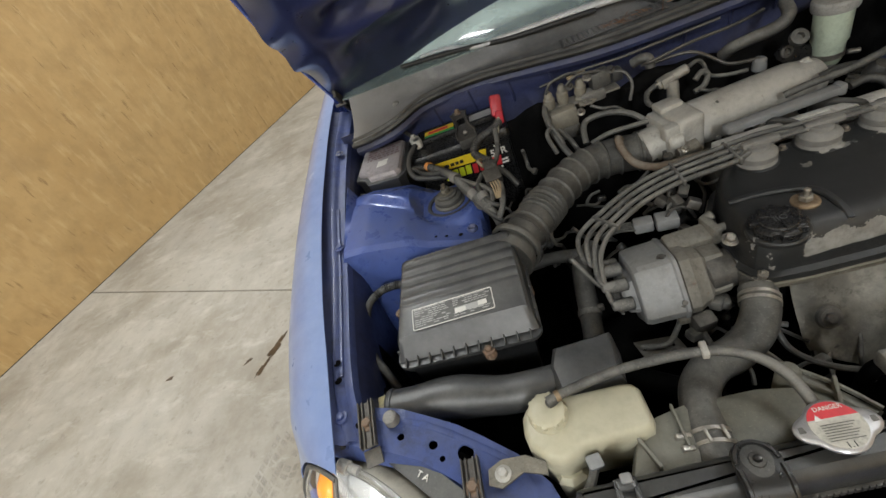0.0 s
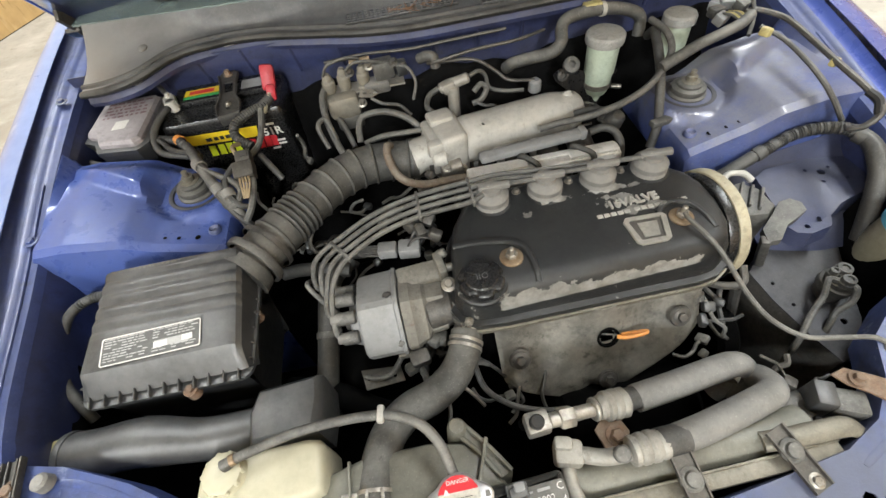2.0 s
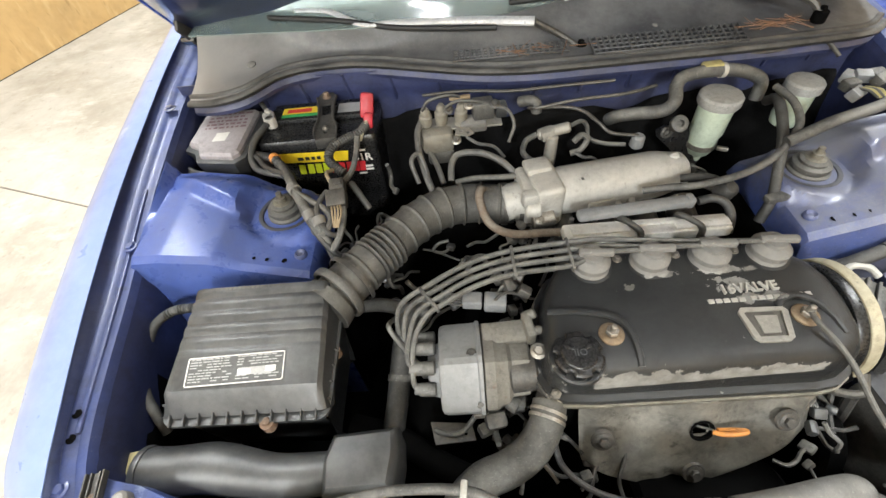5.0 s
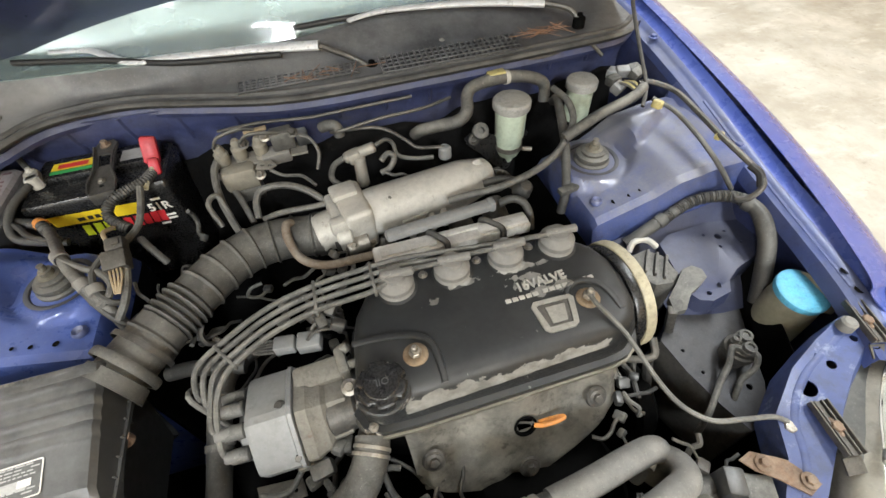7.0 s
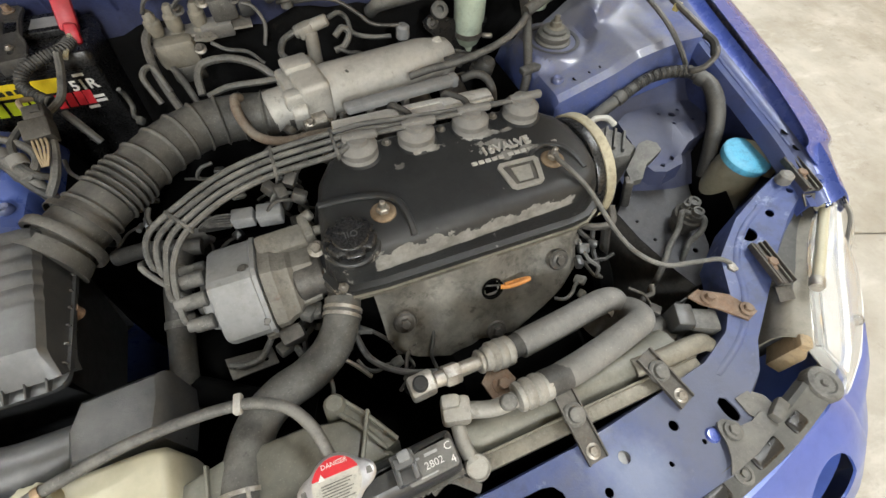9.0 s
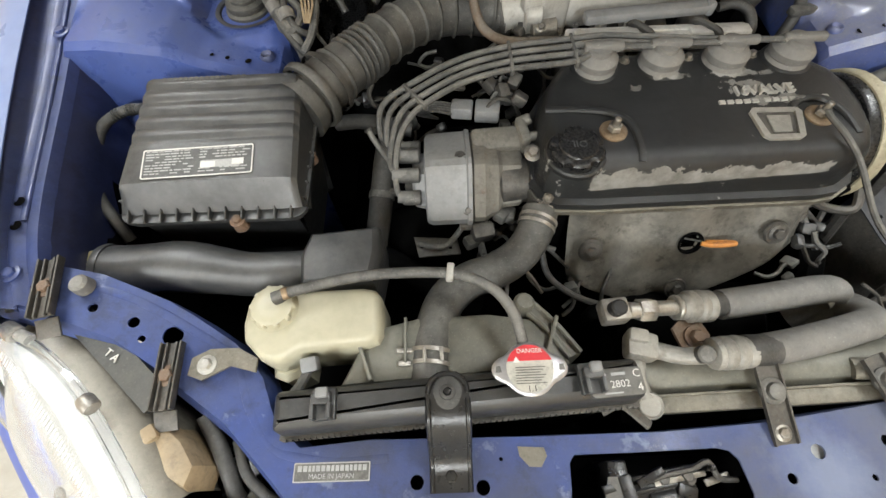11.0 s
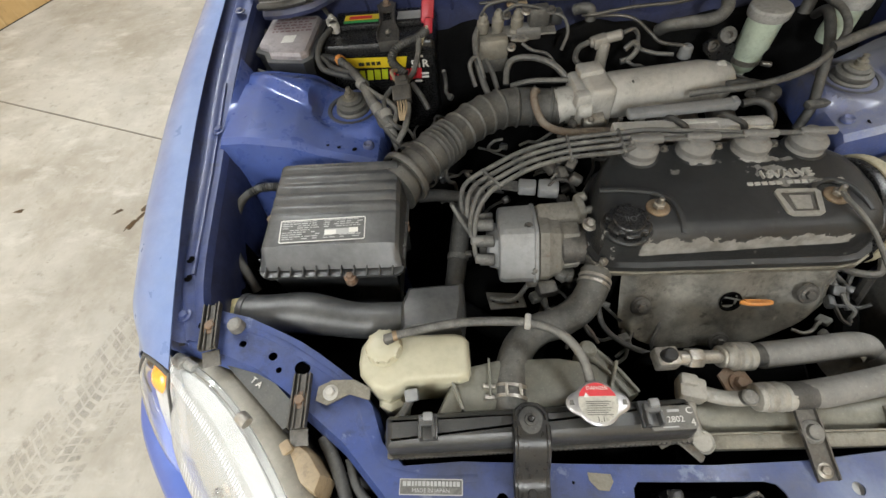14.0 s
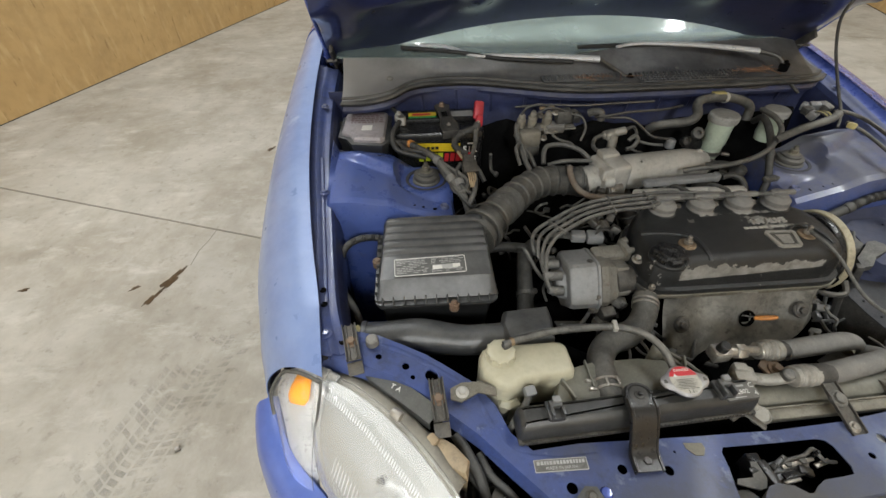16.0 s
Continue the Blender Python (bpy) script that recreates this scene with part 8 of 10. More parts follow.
# cap
cp = (-0.0905, -0.3845, 0.640)
b = lathe(B(), [(0.0, -0.03), (0.017, -0.03), (0.017, -0.012), (0.022, -0.010), (0.022, -0.003), (0, -0.003)], cp, (0, 0, 1), 28)
part("filler_neck", b, BLACKSTEEL, rad, "black filler neck")
capo = []
for k in range(48):
    a = 2 * math.pi * k / 48
    r = 0.0260
    c = abs(math.cos(a))
    if c > 0.80:
        r = 0.0260 + (0.0370 - 0.0260) * max(0.0, (c - 0.80) / 0.20) ** 1.6
    capo.append((cp[0] + r * math.cos(a), cp[1] + r * math.sin(a) * (1.0 if c < 0.8 else 0.95)))
b = prism(B(), capo, [(0.6385, 0.003), (0.6395, 0.0), (0.6425, 0.0), (0.6438, 0.0015), (0.6445, 0.003)])
rc = part("cap", b, CAPMETAL, rad, "silver radiator cap with red warning print", 30)
disc = [(cp[0] + 0.0228 * math.cos(2 * math.pi * k / 40), cp[1] + 0.0228 * math.sin(2 * math.pi * k / 40)) for k in range(40)]
part("cap_print", plate(B(), disc, z=0.6450, th=0.0004), mat("cream_print", (0.56, 0.54, 0.47), 0.5, 0, (0.48, 0.46, 0.40), 60, bump=0), rc, "cream warning panel")
seg = [(x, y) for x, y in disc if y > cp[1] + 0.004]
seg.sort(key=lambda q: math.atan2(q[1] - cp[1], q[0] - cp[0]))
part("cap_print", plate(B(), seg, z=0.6453, th=0.0003), REDPRINT, rc, "red warning panel")
part("cap_letters", letters("DANGER", 0.0062, pose(cp[0] + 0.001, cp[1] + 0.0165, 0.6455), 0.0002), WHITE, rc, "white word DANGER")
part("cap_letters", letters("1.1", 0.008, pose(cp[0], cp[1] - 0.0195, 0.6453), 0.0002), INK, rc, "black figure 1.1")
b = B()
for k in range(7):
    xa, xb, yy = cp[0] - 0.0145, cp[0] + 0.0145 - 0.0025 * (k % 3), cp[1] + 0.0012 - 0.0025 * k
    put(b, [(xa, yy - 0.0009, 0.6456), (xb, yy - 0.0009, 0.6456), (xb, yy, 0.6456), (xa, yy, 0.6456)], [[0, 1, 2, 3]])
tagged(part("cap_bars", b, CABLE, rc, "small print as bars"), kind="stuff")
for s_ in (-1, 1):
    part("cap_mark", put(B(), [(cp[0] + s_ * 0.0305 - 0.003, cp[1] - 0.003, 0.6447), (cp[0] + s_ * 0.0305 + 0.003, cp[1] - 0.003, 0.6447), (cp[0] + s_ * 0.0305 + 0.002, cp[1] + 0.003, 0.6447), (cp[0] + s_ * 0.0305 - 0.002, cp[1] + 0.003, 0.6447)], [[0, 1, 2, 3]]), CABLE, rc, "dark stamped mark as a bar")
b = put(B(), [(cp[0] - 0.016, cp[1] + 0.0055, 0.6456), (cp[0] - 0.009, cp[1] + 0.0055, 0.6456), (cp[0] - 0.0125, cp[1] + 0.0115, 0.6456)], [[0, 1, 2]])
part("cap_sign", b, WHITE, rc, "white warning triangle")
# upper bracket
rb = thing("radiator_bracket", (-0.171, -0.44, 0.585), "black pressed steel bracket over the radiator", "bracket")
PR = [(-0.3845, 0.636), (-0.386, 0.642), (-0.392, 0.645), (-0.41, 0.6455), (-0.424, 0.644), (-0.434, 0.636), (-0.444, 0.620), (-0.455, 0.600), (-0.463, 0.590), (-0.474, 0.587), (-0.488, 0.586)]
rows = []
for y, z in PR:
    w = 0.0195 if y < -0.40 else math.sqrt(max(0.0195 ** 2 - (y + 0.404) ** 2, 0.00003)) + 0.001
    rows.append([(-0.171 + u * w, y, z - (0.006 if abs(u) == 1 else 0)) for u in (-1, -0.97, -0.6, 0, 0.6, 0.97, 1)])
part("strap", grid(B(), rows, 0.002), BLACKSTEEL, rb, "black pressed strap")
for s in (-1, 1):
    part("rim", tube(B(), [(-0.171 + s * 0.0185, y, z + 0.0015) for y, z in PR[3:]], 0.0028, 6, 3), BLACKSTEEL, rb)
part("rim", tube(B(), [(-0.171 + 0.0185 * math.cos(a), -0.405 + 0.0185 * math.sin(a), 0.6465) for a in np.linspace(0, math.pi, 9)], 0.0028, 6, 3), BLACKSTEEL, rb)
b = lathe(B(), [(0.0155, -0.004), (0.0155, 0.001), (0.013, 0.002), (0.0075, 0.002), (0.007, 0.004), (0.004, 0.005), (0.0035, 0.003), (0, 0.003)], (-0.171, -0.404, 0.6455), (0, 0, 1), 28)
part("grommet", b, RUBBER, rb, "black rubber grommet")
part("bolt", hexbolt(B(), (-0.171, -0.474, 0.5865), (0, 0, 1), 0.006, 0.005), BLACKSTEEL, rb)
part("grommet_pin", lathe(B(), [(0.0, 0.006), (0.003, 0.0055), (0.0035, 0.0)], (-0.171, -0.404, 0.648), (0, 0, 1), 12), BLACKSTEEL, rb)
# fan shroud
shr = thing("fan_shroud", (-0.16, -0.35, 0.35), "dusty brown plastic fan shroud behind the radiator", "fan shroud")
SO = [(-0.288, -0.388), (-0.034, -0.375), (-0.050, -0.338), (-0.075, -0.318), (-0.12, -0.310), (-0.20, -0.311), (-0.240, -0.320), (-0.268, -0.345)]
part("shell", prism(B(), SO, [(0.32, 0.0), (0.590, 0.0), (0.600, 0.004), (0.604, 0.012)]), SHROUD, shr, "", 30)
for x, a in ((-0.262, 20), (-0.06, -22)):
    part("rib", box(B(), (x, -0.352, 0.606), (0.004, 0.065, 0.014), (0, 0, a), 0.001), SHROUD, shr)
part("rib", box(B(), (-0.215, -0.34, 0.606), (0.003, 0.05, 0.008), (0, 0, 0), 0.001), SHROUD, shr)
GU = [(-0.088, -0.303), (-0.072, -0.298), (-0.058, -0.316), (-0.026, -0.362), (-0.041, -0.368), (-0.062, -0.335)]
part("gusset", prism(B(), GU, [(0.54, 0.0), (0.598, 0.0), (0.601, 0.0015)]), SHROUD, shr, "sloping gusset of the shroud", 30)
part("gusset_fin", tube(B(), [(-0.086, -0.304, 0.601), (-0.060, -0.335, 0.606), (-0.040, -0.366, 0.604)], 0.0028, 6, 4), SHROUD, shr)
part("gusset_fin", tube(B(), [(-0.072, -0.299, 0.601), (-0.048, -0.330, 0.606), (-0.027, -0.361, 0.604)], 0.0028, 6, 4), SHROUD, shr)
part("gusset_knob", lathe(B(), [(0.012, -0.03), (0.012, 0.006), (0.009, 0.010), (0, 0.011)], (-0.081, -0.303, 0.600), (0.1, 0.1, 1), 18), SHROUD, shr)
# coolant tank
tank = thing("coolant_reservoir", (-0.31, -0.32, 0.52), "yellowed white plastic coolant reservoir", "coolant reservoir")
TO = [(-0.391, -0.300), (-0.384, -0.288), (-0.366, -0.281), (-0.34, -0.282), (-0.262, -0.281), (-0.248, -0.284), (-0.241, -0.293), (-0.239, -0.335), (-0.243, -0.344), (-0.255, -0.348), (-0.325, -0.351), (-0.338, -0.360), (-0.352, -0.364), (-0.368, -0.358), (-0.388, -0.338), (-0.392, -0.32)]
part("tank", prism(B(), TO, [(0.535, 0.006), (0.545, 0.0), (0.612, 0.0), (0.619, 0.002), (0.6235, 0.005), (0.625, 0.009)]), CREAM, tank, "", 40)
b = B()
pour(b, prism(B(), [(-0.372, -0.338), (-0.328, -0.338), (-0.330, -0.366), (-0.350, -0.374), (-0.366, -0.368)], [(0.52, 0.002), (0.575, 0.0), (0.583, 0.006)]))
part("tank_foot", b, CREAM, tank)
b = lathe(B(), [(0.026, -0.012), (0.026, -0.004), (0.024, 0.0), (0.0225, 0.002), (0.0225, 0.009), (0.020, 0.011), (0.012, 0.0115), (0.0, 0.0115)], (-0.356, -0.305, 0.628), (0, 0, 1), 32)
for k in range(10):
    a = 2 * math.pi * k / 10
    box(b, (-0.356 + 0.0228 * math.cos(a), -0.305 + 0.0228 * math.sin(a), 0.6325), (0.004, 0.006, 0.009), (0, 0, math.degrees(a)), 0.0015, 1)
part("cap", b, CREAM, tank, "yellowed screw cap")
b = cyl(B(), (-0.352, -0.3, 0.638), (-0.338, -0.2965, 0.648), 0.0065, 0.0065, 14)
part("nipple", b, RUBBER, tank)
b = plate(B(), [(-0.443, -0.352), (-0.425, -0.343), (-0.395, -0.343), (-0.372, -0.355), (-0.372, -0.37), (-0.40, -0.362), (-0.428, -0.376), (-0.444, -0.37)], [(-0.425, -0.36, 0.003)], z=0.6135, th=0.003)
hb = part("holder", b, DULLZINC, tank, "dull yellow zinc holder")
part("holder_bolt", hexbolt(B(), (-0.425, -0.360, 0.6135), (0, 0, 1), 0.0065, 0.007), ALLOY, hb, "dull bolt")
oh = thing("overflow_hose", (-0.2, -0.285, 0.64), "thin grey overflow hose to the radiator cap", "hose")
part("hose", tube(B(), [(-0.352, -0.300, 0.646), (-0.324, -0.293, 0.648), (-0.262, -0.281, 0.648), (-0.201, -0.280, 0.650), (-0.154, -0.286, 0.652), (-0.120, -0.303, 0.652), (-0.101, -0.329, 0.648), (-0.093, -0.357, 0.636), (-0.092, -0.371, 0.628)], 0.0060, 10, 8), CABLE, oh)
part("band", lathe(B(), [(0.0062, -0.003), (0.0068, -0.003), (0.0068, 0.003), (0.0062, 0.003)], (-0.338, -0.2965, 0.648), (0.97, 0.25, 0), 14), BRASS, oh, "brass hose band")
part("clip", box(B(), (-0.163, -0.2835, 0.654), (0.008, 0.020, 0.010), (0, 0, -8), 0.002), ALLOY, oh, "pale hose clip")
uh = thing("radiator_hose", (-0.13, -0.26, 0.56), "thick black rubber upper radiator hose", "hose", "radiator hoses")
UP = [(-0.040, -0.168, 0.586), (-0.050, -0.196, 0.579), (-0.072, -0.224, 0.571), (-0.105, -0.244, 0.567), (-0.140, -0.258, 0.571), (-0.168, -0.285, 0.579), (-0.182, -0.32, 0.586), (-0.188, -0.36, 0.590), (-0.189, -0.392, 0.588)]
part("hose", tube(B(), UP, 0.0235, 22, 8), HOSETAN, uh)
for (c, ax) in (((-0.1875, -0.352, 0.590), (-0.1, -1, 0)), ((-0.188, -0.366, 0.590), (-0.1, -1, 0)), ((-0.0475, -0.189, 0.581), (-0.4, -0.9, -0.2)), ((-0.0440, -0.181, 0.583), (-0.4, -0.9, -0.2))):
    part("clamp", lathe(B(), [(0.0236, -0.0022), (0.0252, -0.0022), (0.0252, 0.0022), (0.0236, 0.0022)], c, ax, 26), BRIGHT, uh, "bright spring clamp")
for xx, ww in ((-0.176, 0.004), (-0.194, 0.004)):
    part("clamp_bridge", box(B(), (xx, -0.359, 0.6145), (ww, 0.016, 0.002), (0, 0, 3), 0.0008), BRIGHT, uh)
b = box(B(), (-0.217, -0.352, 0.603), (0.018, 0.006, 0.010), (0, 15, 0), 0.0015)
box(b, (-0.217, -0.366, 0.603), (0.014, 0.006, 0.010), (0, 15, 0), 0.0015)
part("clamp_ear", b, BRIGHT, uh, "bright clamp ears")
th = thing("thermostat_housing", (-0.035, -0.16, 0.58), "dirty alloy thermostat housing with bolt", "thermostat housing")
b = cyl(B(), (-0.025, -0.140, 0.590), (-0.044, -0.178, 0.584), 0.022, 0.021, 20)
box(b, (-0.032, -0.150, 0.598), (0.045, 0.03, 0.02), (0, 0, 25), 0.005)
part("housing", b, DARKSTEEL, th)
b = hexbolt(B(), (-0.034, -0.165, 0.606), (0, -0.3, 1), 0.0075, 0.009, 1.7)
cyl(b, (-0.034, -0.166, 0.612), (-0.034, -0.168, 0.620), 0.003, 0.003, 10)
part("bolt", b, STEEL, th, "zinc bolt")
b = cyl(B(), (-0.016, -0.171, 0.600), (-0.008, -0.171, 0.600), 0.007, 0.007, 12)
part("stub", b, ALLOY, th)
lh = thing("radiator_hose", (-0.26, -0.1, 0.5), "black rubber coolant hose beside the distributor", "hose", "radiator hoses")
part("hose", tube(B(), [(-0.215, 0.03, 0.56), (-0.242, -0.005, 0.565), (-0.252, -0.045, 0.556), (-0.258, -0.09, 0.540), (-0.264, -0.13, 0.522), (-0.272, -0.165, 0.50), (-0.28, -0.20, 0.46)], 0.0175, 16, 6), RUBBER, lh)
part("clamp", lathe(B(), [(0.0176, -0.005), (0.0195, -0.005), (0.0195, 0.005), (0.0176, 0.005)], (-0.259, -0.098, 0.537), (-0.1, -0.85, -0.35), 20), CABLE, lh, "dirty clamp")
part("clamp_ear", box(B(), (-0.240, -0.098, 0.545), (0.012, 0.01, 0.01), (0, 0, 0), 0.002), DARKSTEEL, lh)
b = tube(B(), [(-0.33, 0.03, 0.56), (-0.29, 0.022, 0.57), (-0.25, 0.008, 0.575), (-0.21, 0.0, 0.57)], 0.012, 12, 5)
solo("coolant_pipe", b, RUBBER, "black rubber pipe under the intake hose", "hose", (-0.27, 0.02, 0.56))

# ---- air conditioning lines and condenser ----
ac = thing("air_conditioning_line", (0.18, -0.31, 0.55), "grey foam-wrapped air conditioning line with steel fittings", "pipe", "air conditioning lines")
part("sleeve", tube(B(), [(0.150, -0.308, 0.583), (0.185, -0.304, 0.581), (0.222, -0.299, 0.578), (0.265, -0.292, 0.572), (0.300, -0.287, 0.563), (0.320, -0.288, 0.549), (0.324, -0.297, 0.530), (0.318, -0.31, 0.50)], 0.0175, 20, 8), FOAM, ac, "grey foam sleeve")
part("hose_end", cyl(B(), (0.128, -0.310, 0.590), (0.155, -0.307, 0.584), 0.0145, 0.0145, 18), RUBBER, ac)
d = Vector((0.97, 0.06, -0.19)).normalized()
b = lathe(B(), [(0, 0), (0.012, 0), (0.015, 0.003), (0.015, 0.008), (0.0185, 0.010), (0.0185, 0.015), (0.0165, 0.018), (0.0190, 0.021), (0.0190, 0.026), (0.017, 0.029), (0.0185, 0.032), (0.0185, 0.037), (0.015, 0.040), (0, 0.040)], (0.095, -0.3135, 0.5975), d, 24)
part("crimp", b, SHIELD, ac, "dirty alloy crimp")
for x, y, z in ((0.286, -0.292, 0.560), (0.296, -0.300, 0.556)):
    part("clip", lathe(B(), [(0.0, -0.006), (0.0085, -0.006), (0.0095, -0.003), (0.0095, 0.003), (0.0085, 0.006), (0.0, 0.006)], (x, y, z), (0.75, 0.6, 0.1), 16), DULLZINC, ac, "small clip inside the hose bend")
b = cyl(B(), (0.06, -0.317, 0.6055), (0.098, -0.3135, 0.597), 0.0085, 0.0085, 16)
cyl(b, (0.088, -0.3145, 0.599), (0.093, -0.314, 0.598), 0.0145, 0.0145, 18)
part("pipe", b, BRIGHT, ac, "bright short pipe")
b = lathe(B(), [(0, 0), (0.0115, 0), (0.013, 0.002), (0.013, 0.018), (0.0115, 0.020), (0, 0.020)], (0.042, -0.319, 0.609), d, 6)
part("hex_nut", b, BRIGHT, ac, "bright hex nut")
b = box(B(), (0.016, -0.319, 0.608), (0.030, 0.026, 0.024), (0, 0, 4), 0.004)
cyl(b, (0.03, -0.319, 0.610), (0.045, -0.319, 0.608), 0.009, 0.009, 16)
part("block", b, BRIGHT, ac, "square steel fitting")
part("valve_cap", cyl(B(), (0.014, -0.320, 0.618), (0.013, -0.324, 0.637), 0.009, 0.0085, 18, 0.002), INK, ac, "black valve cap")
part("lower_pipe", tube(B(), [(0.012, -0.315, 0.602), (0.006, -0.308, 0.58), (0.01, -0.30, 0.54), (0.02, -0.29, 0.5)], 0.0085, 10, 5), DARK, ac)
ac2 = thing("air_conditioning_line", (0.2, -0.36, 0.56), "grey foam-wrapped air conditioning line above the condenser", "pipe", "air conditioning lines")
part("sleeve", tube(B(), [(0.172, -0.366, 0.598), (0.205, -0.361, 0.595), (0.245, -0.353, 0.590), (0.289, -0.343, 0.582), (0.322, -0.333, 0.572), (0.334, -0.316, 0.556), (0.330, -0.300, 0.540), (0.316, -0.292, 0.518), (0.295, -0.295, 0.49)], 0.0175, 22, 8), FOAM, ac2, "grey foam sleeve")
part("hose_end", cyl(B(), (0.145, -0.367, 0.602), (0.180, -0.366, 0.598), 0.017, 0.017, 18), RUBBER, ac2)
b = lathe(B(), [(0, 0), (0.010, 0), (0.0165, 0.003), (0.0175, 0.008), (0.0155, 0.011), (0.0180, 0.014), (0.0180, 0.020), (0.0158, 0.023), (0.0182, 0.026), (0.0182, 0.032), (0.016, 0.036), (0.0175, 0.039), (0.017, 0.044), (0, 0.044)], (0.108, -0.369, 0.603), (0.99, 0.03, -0.05), 24)
part("crimp", b, PALEALLOY, ac2, "pale alloy crimp")
part("pipe", tube(B(), [(0.112, -0.369, 0.603), (0.095, -0.370, 0.602), (0.080, -0.367, 0.594), (0.062, -0.360, 0.589), (0.05, -0.357, 0.588)], 0.0095, 12, 6), PALEALLOY, ac2, "pale alloy pipe")
part("port", cyl(B(), (0.098, -0.370, 0.606), (0.097, -0.373, 0.620), 0.0095, 0.0095, 16, 0.002), CABLE, ac2)
b = B()
box(b, (0.044, -0.354, 0.588), (0.034, 0.030, 0.026), (0, 0, -14), 0.006)
box(b, (0.040, -0.345, 0.596), (0.022, 0.016, 0.022), (0, 0, -14), 0.005)
part("block", b, PALEALLOY, ac2, "dirty alloy block fitting")
part("pipe", tube(B(), [(0.042, -0.362, 0.58), (0.040, -0.385, 0.574), (0.043, -0.408, 0.572)], 0.0085, 12, 5), PALEALLOY, ac2, "pale alloy pipe")
b = lathe(B(), [(0.0, -0.012), (0.0125, -0.012), (0.0145, -0.008), (0.0145, 0.004), (0.013, 0.006), (0.011, 0.004), (0, 0.004)], (0.045, -0.414, 0.572), (0, -0.2, 1), 22)
part("union", b, PALEALLOY, ac2, "round alloy union")
b = plate(B(), [(0.085, -0.335), (0.100, -0.322), (0.118, -0.325), (0.125, -0.345), (0.112, -0.362), (0.09, -0.36)], [(0.107, -0.346, 0.004)], z=0.588, th=0.004)
tr = thing("pipe_clamp", (0.105, -0.345, 0.585), "rusty clamp that ties two pipes together", "clamp")
part("plate", b, RUST, tr, "rusty clamp plate")
part("bolt", lathe(hexbolt(B(), (0.107, -0.346, 0.589), (0, -0.2, 1), 0.0075, 0.010), [(0.0125, 0), (0.0125, 0.003), (0, 0.003)], (0.107, -0.346, 0.588), (0, -0.2, 1), 18), RUST, tr, "rusty bolt")
cd = thing("condenser", (0.20, -0.40, 0.3), "dusty condenser with alloy top rail and fan shroud", "condenser")
CT = pose(0.207, -0.4105, 0, 0, -1.3, 0.9)
b = B()
pour(b, box(B(), (0, 0, 0.568), (0.318, 0.020, 0.014), bev=0.003), CT)
pour(b, box(B(), (0, 0.008, 0.5755), (0.318, 0.003, 0.005), bev=0.001), CT)
part("top_rail", b, DULLZINC, cd, "dull alloy top rail")
b = B()
pour(b, cyl(B(), (-0.155, 0.034, 0.553), (0.15, 0.034, 0.553), 0.026, 0.026, 22, 0.006), CT)
part("receiver", b, SHROUD, cd, "dusty round fan shroud edge")
b = pour(B(), box(B(), (0, 0.005, 0.42), (0.31, 0.03, 0.29), bev=0.003), CT)
part("core", b, DARK, cd, "dark condenser core")
part("flat_pipe", tube(B(), [(0.27, -0.385, 0.578), (0.30, -0.388, 0.583), (0.345, -0.388, 0.585), (0.372, -0.390, 0.583), (0.385, -0.40, 0.575)], 0.012, 12, 5, flat=0.6), DULLZINC, cd, "flat alloy strip")
for (x0, y0, z0), (x1, y1, z1), w in (((0.163, -0.378, 0.600), (0.171, -0.458, 0.575), 0.026), ((0.281, -0.377, 0.593), (0.302, -0.443, 0.580), 0.026)):
    s = thing("condenser_bracket", (x1, y1, z1), "dark pressed steel bracket on the condenser", "bracket", "condenser brackets")
    dx = (x1 - x0) / 5
    rows = []
    for f in np.linspace(0, 1, 6):
        c = Vector((x0, y0, z0)).lerp(Vector((x1, y1, z1)), f)
        nr = Vector((y0 - y1, x1 - x0, 0)).normalized() * w / 2
        rows.append([c - nr + Vector((0, 0, 0.006)), c - nr * 0.96, c, c + nr * 0.96, c + nr + Vector((0, 0, 0.006))])
    part("strap", grid(B(), rows, 0.002), DARKSTEEL, s, "dark strap", 50)
    c = Vector((x0, y0, z0)).lerp(Vector((x1, y1, z1)), 0.36)
    b = lathe(B(), [(0.0135, 0), (0.0135, 0.004), (0.011, 0.006), (0.009, 0.006), (0.008, 0.010), (0.006, 0.011), (0, 0.011)], c, (0, -0.25, 1), 22)
    part("grommet_bolt", b, CABLE, s, "grey grommet and bolt")
    c = Vector((x0, y0, z0)).lerp(Vector((x1, y1, z1)), 0.86)
    part("screw", hexbolt(B(), c + Vector((0, 0, 0.001)), (0, -0.25, 1), 0.0055, 0.005), STEEL, s)
b = tube(B(), [(-0.01, -0.418, 0.578), (0.01, -0.412, 0.584), (0.03, -0.425, 0.576), (0.04, -0.434, 0.572)], 0.006, 8, 5, flat=0.5)
solo("steel_tab", b, DARKSTEEL, "bent dark steel tab below the pipe", "bracket", (0.01, -0.42, 0.58))
fm = thing("fan_motor", (0.34, -0.36, 0.50), "dark fan motor and plugs behind the condenser", "fan motor")
part("motor", cyl(B(), (0.300, -0.345, 0.545), (0.365, -0.352, 0.548), 0.022, 0.02, 20, 0.004), DARKSTEEL, fm)
for k, (x, y, z) in enumerate(((0.325, -0.36, 0.562), (0.350, -0.362, 0.560), (0.372, -0.372, 0.548))):
    part("plug", box(B(), (x, y, z), (0.022, 0.018, 0.016), (0, 10, 20 * k), 0.004), CABLE, fm)
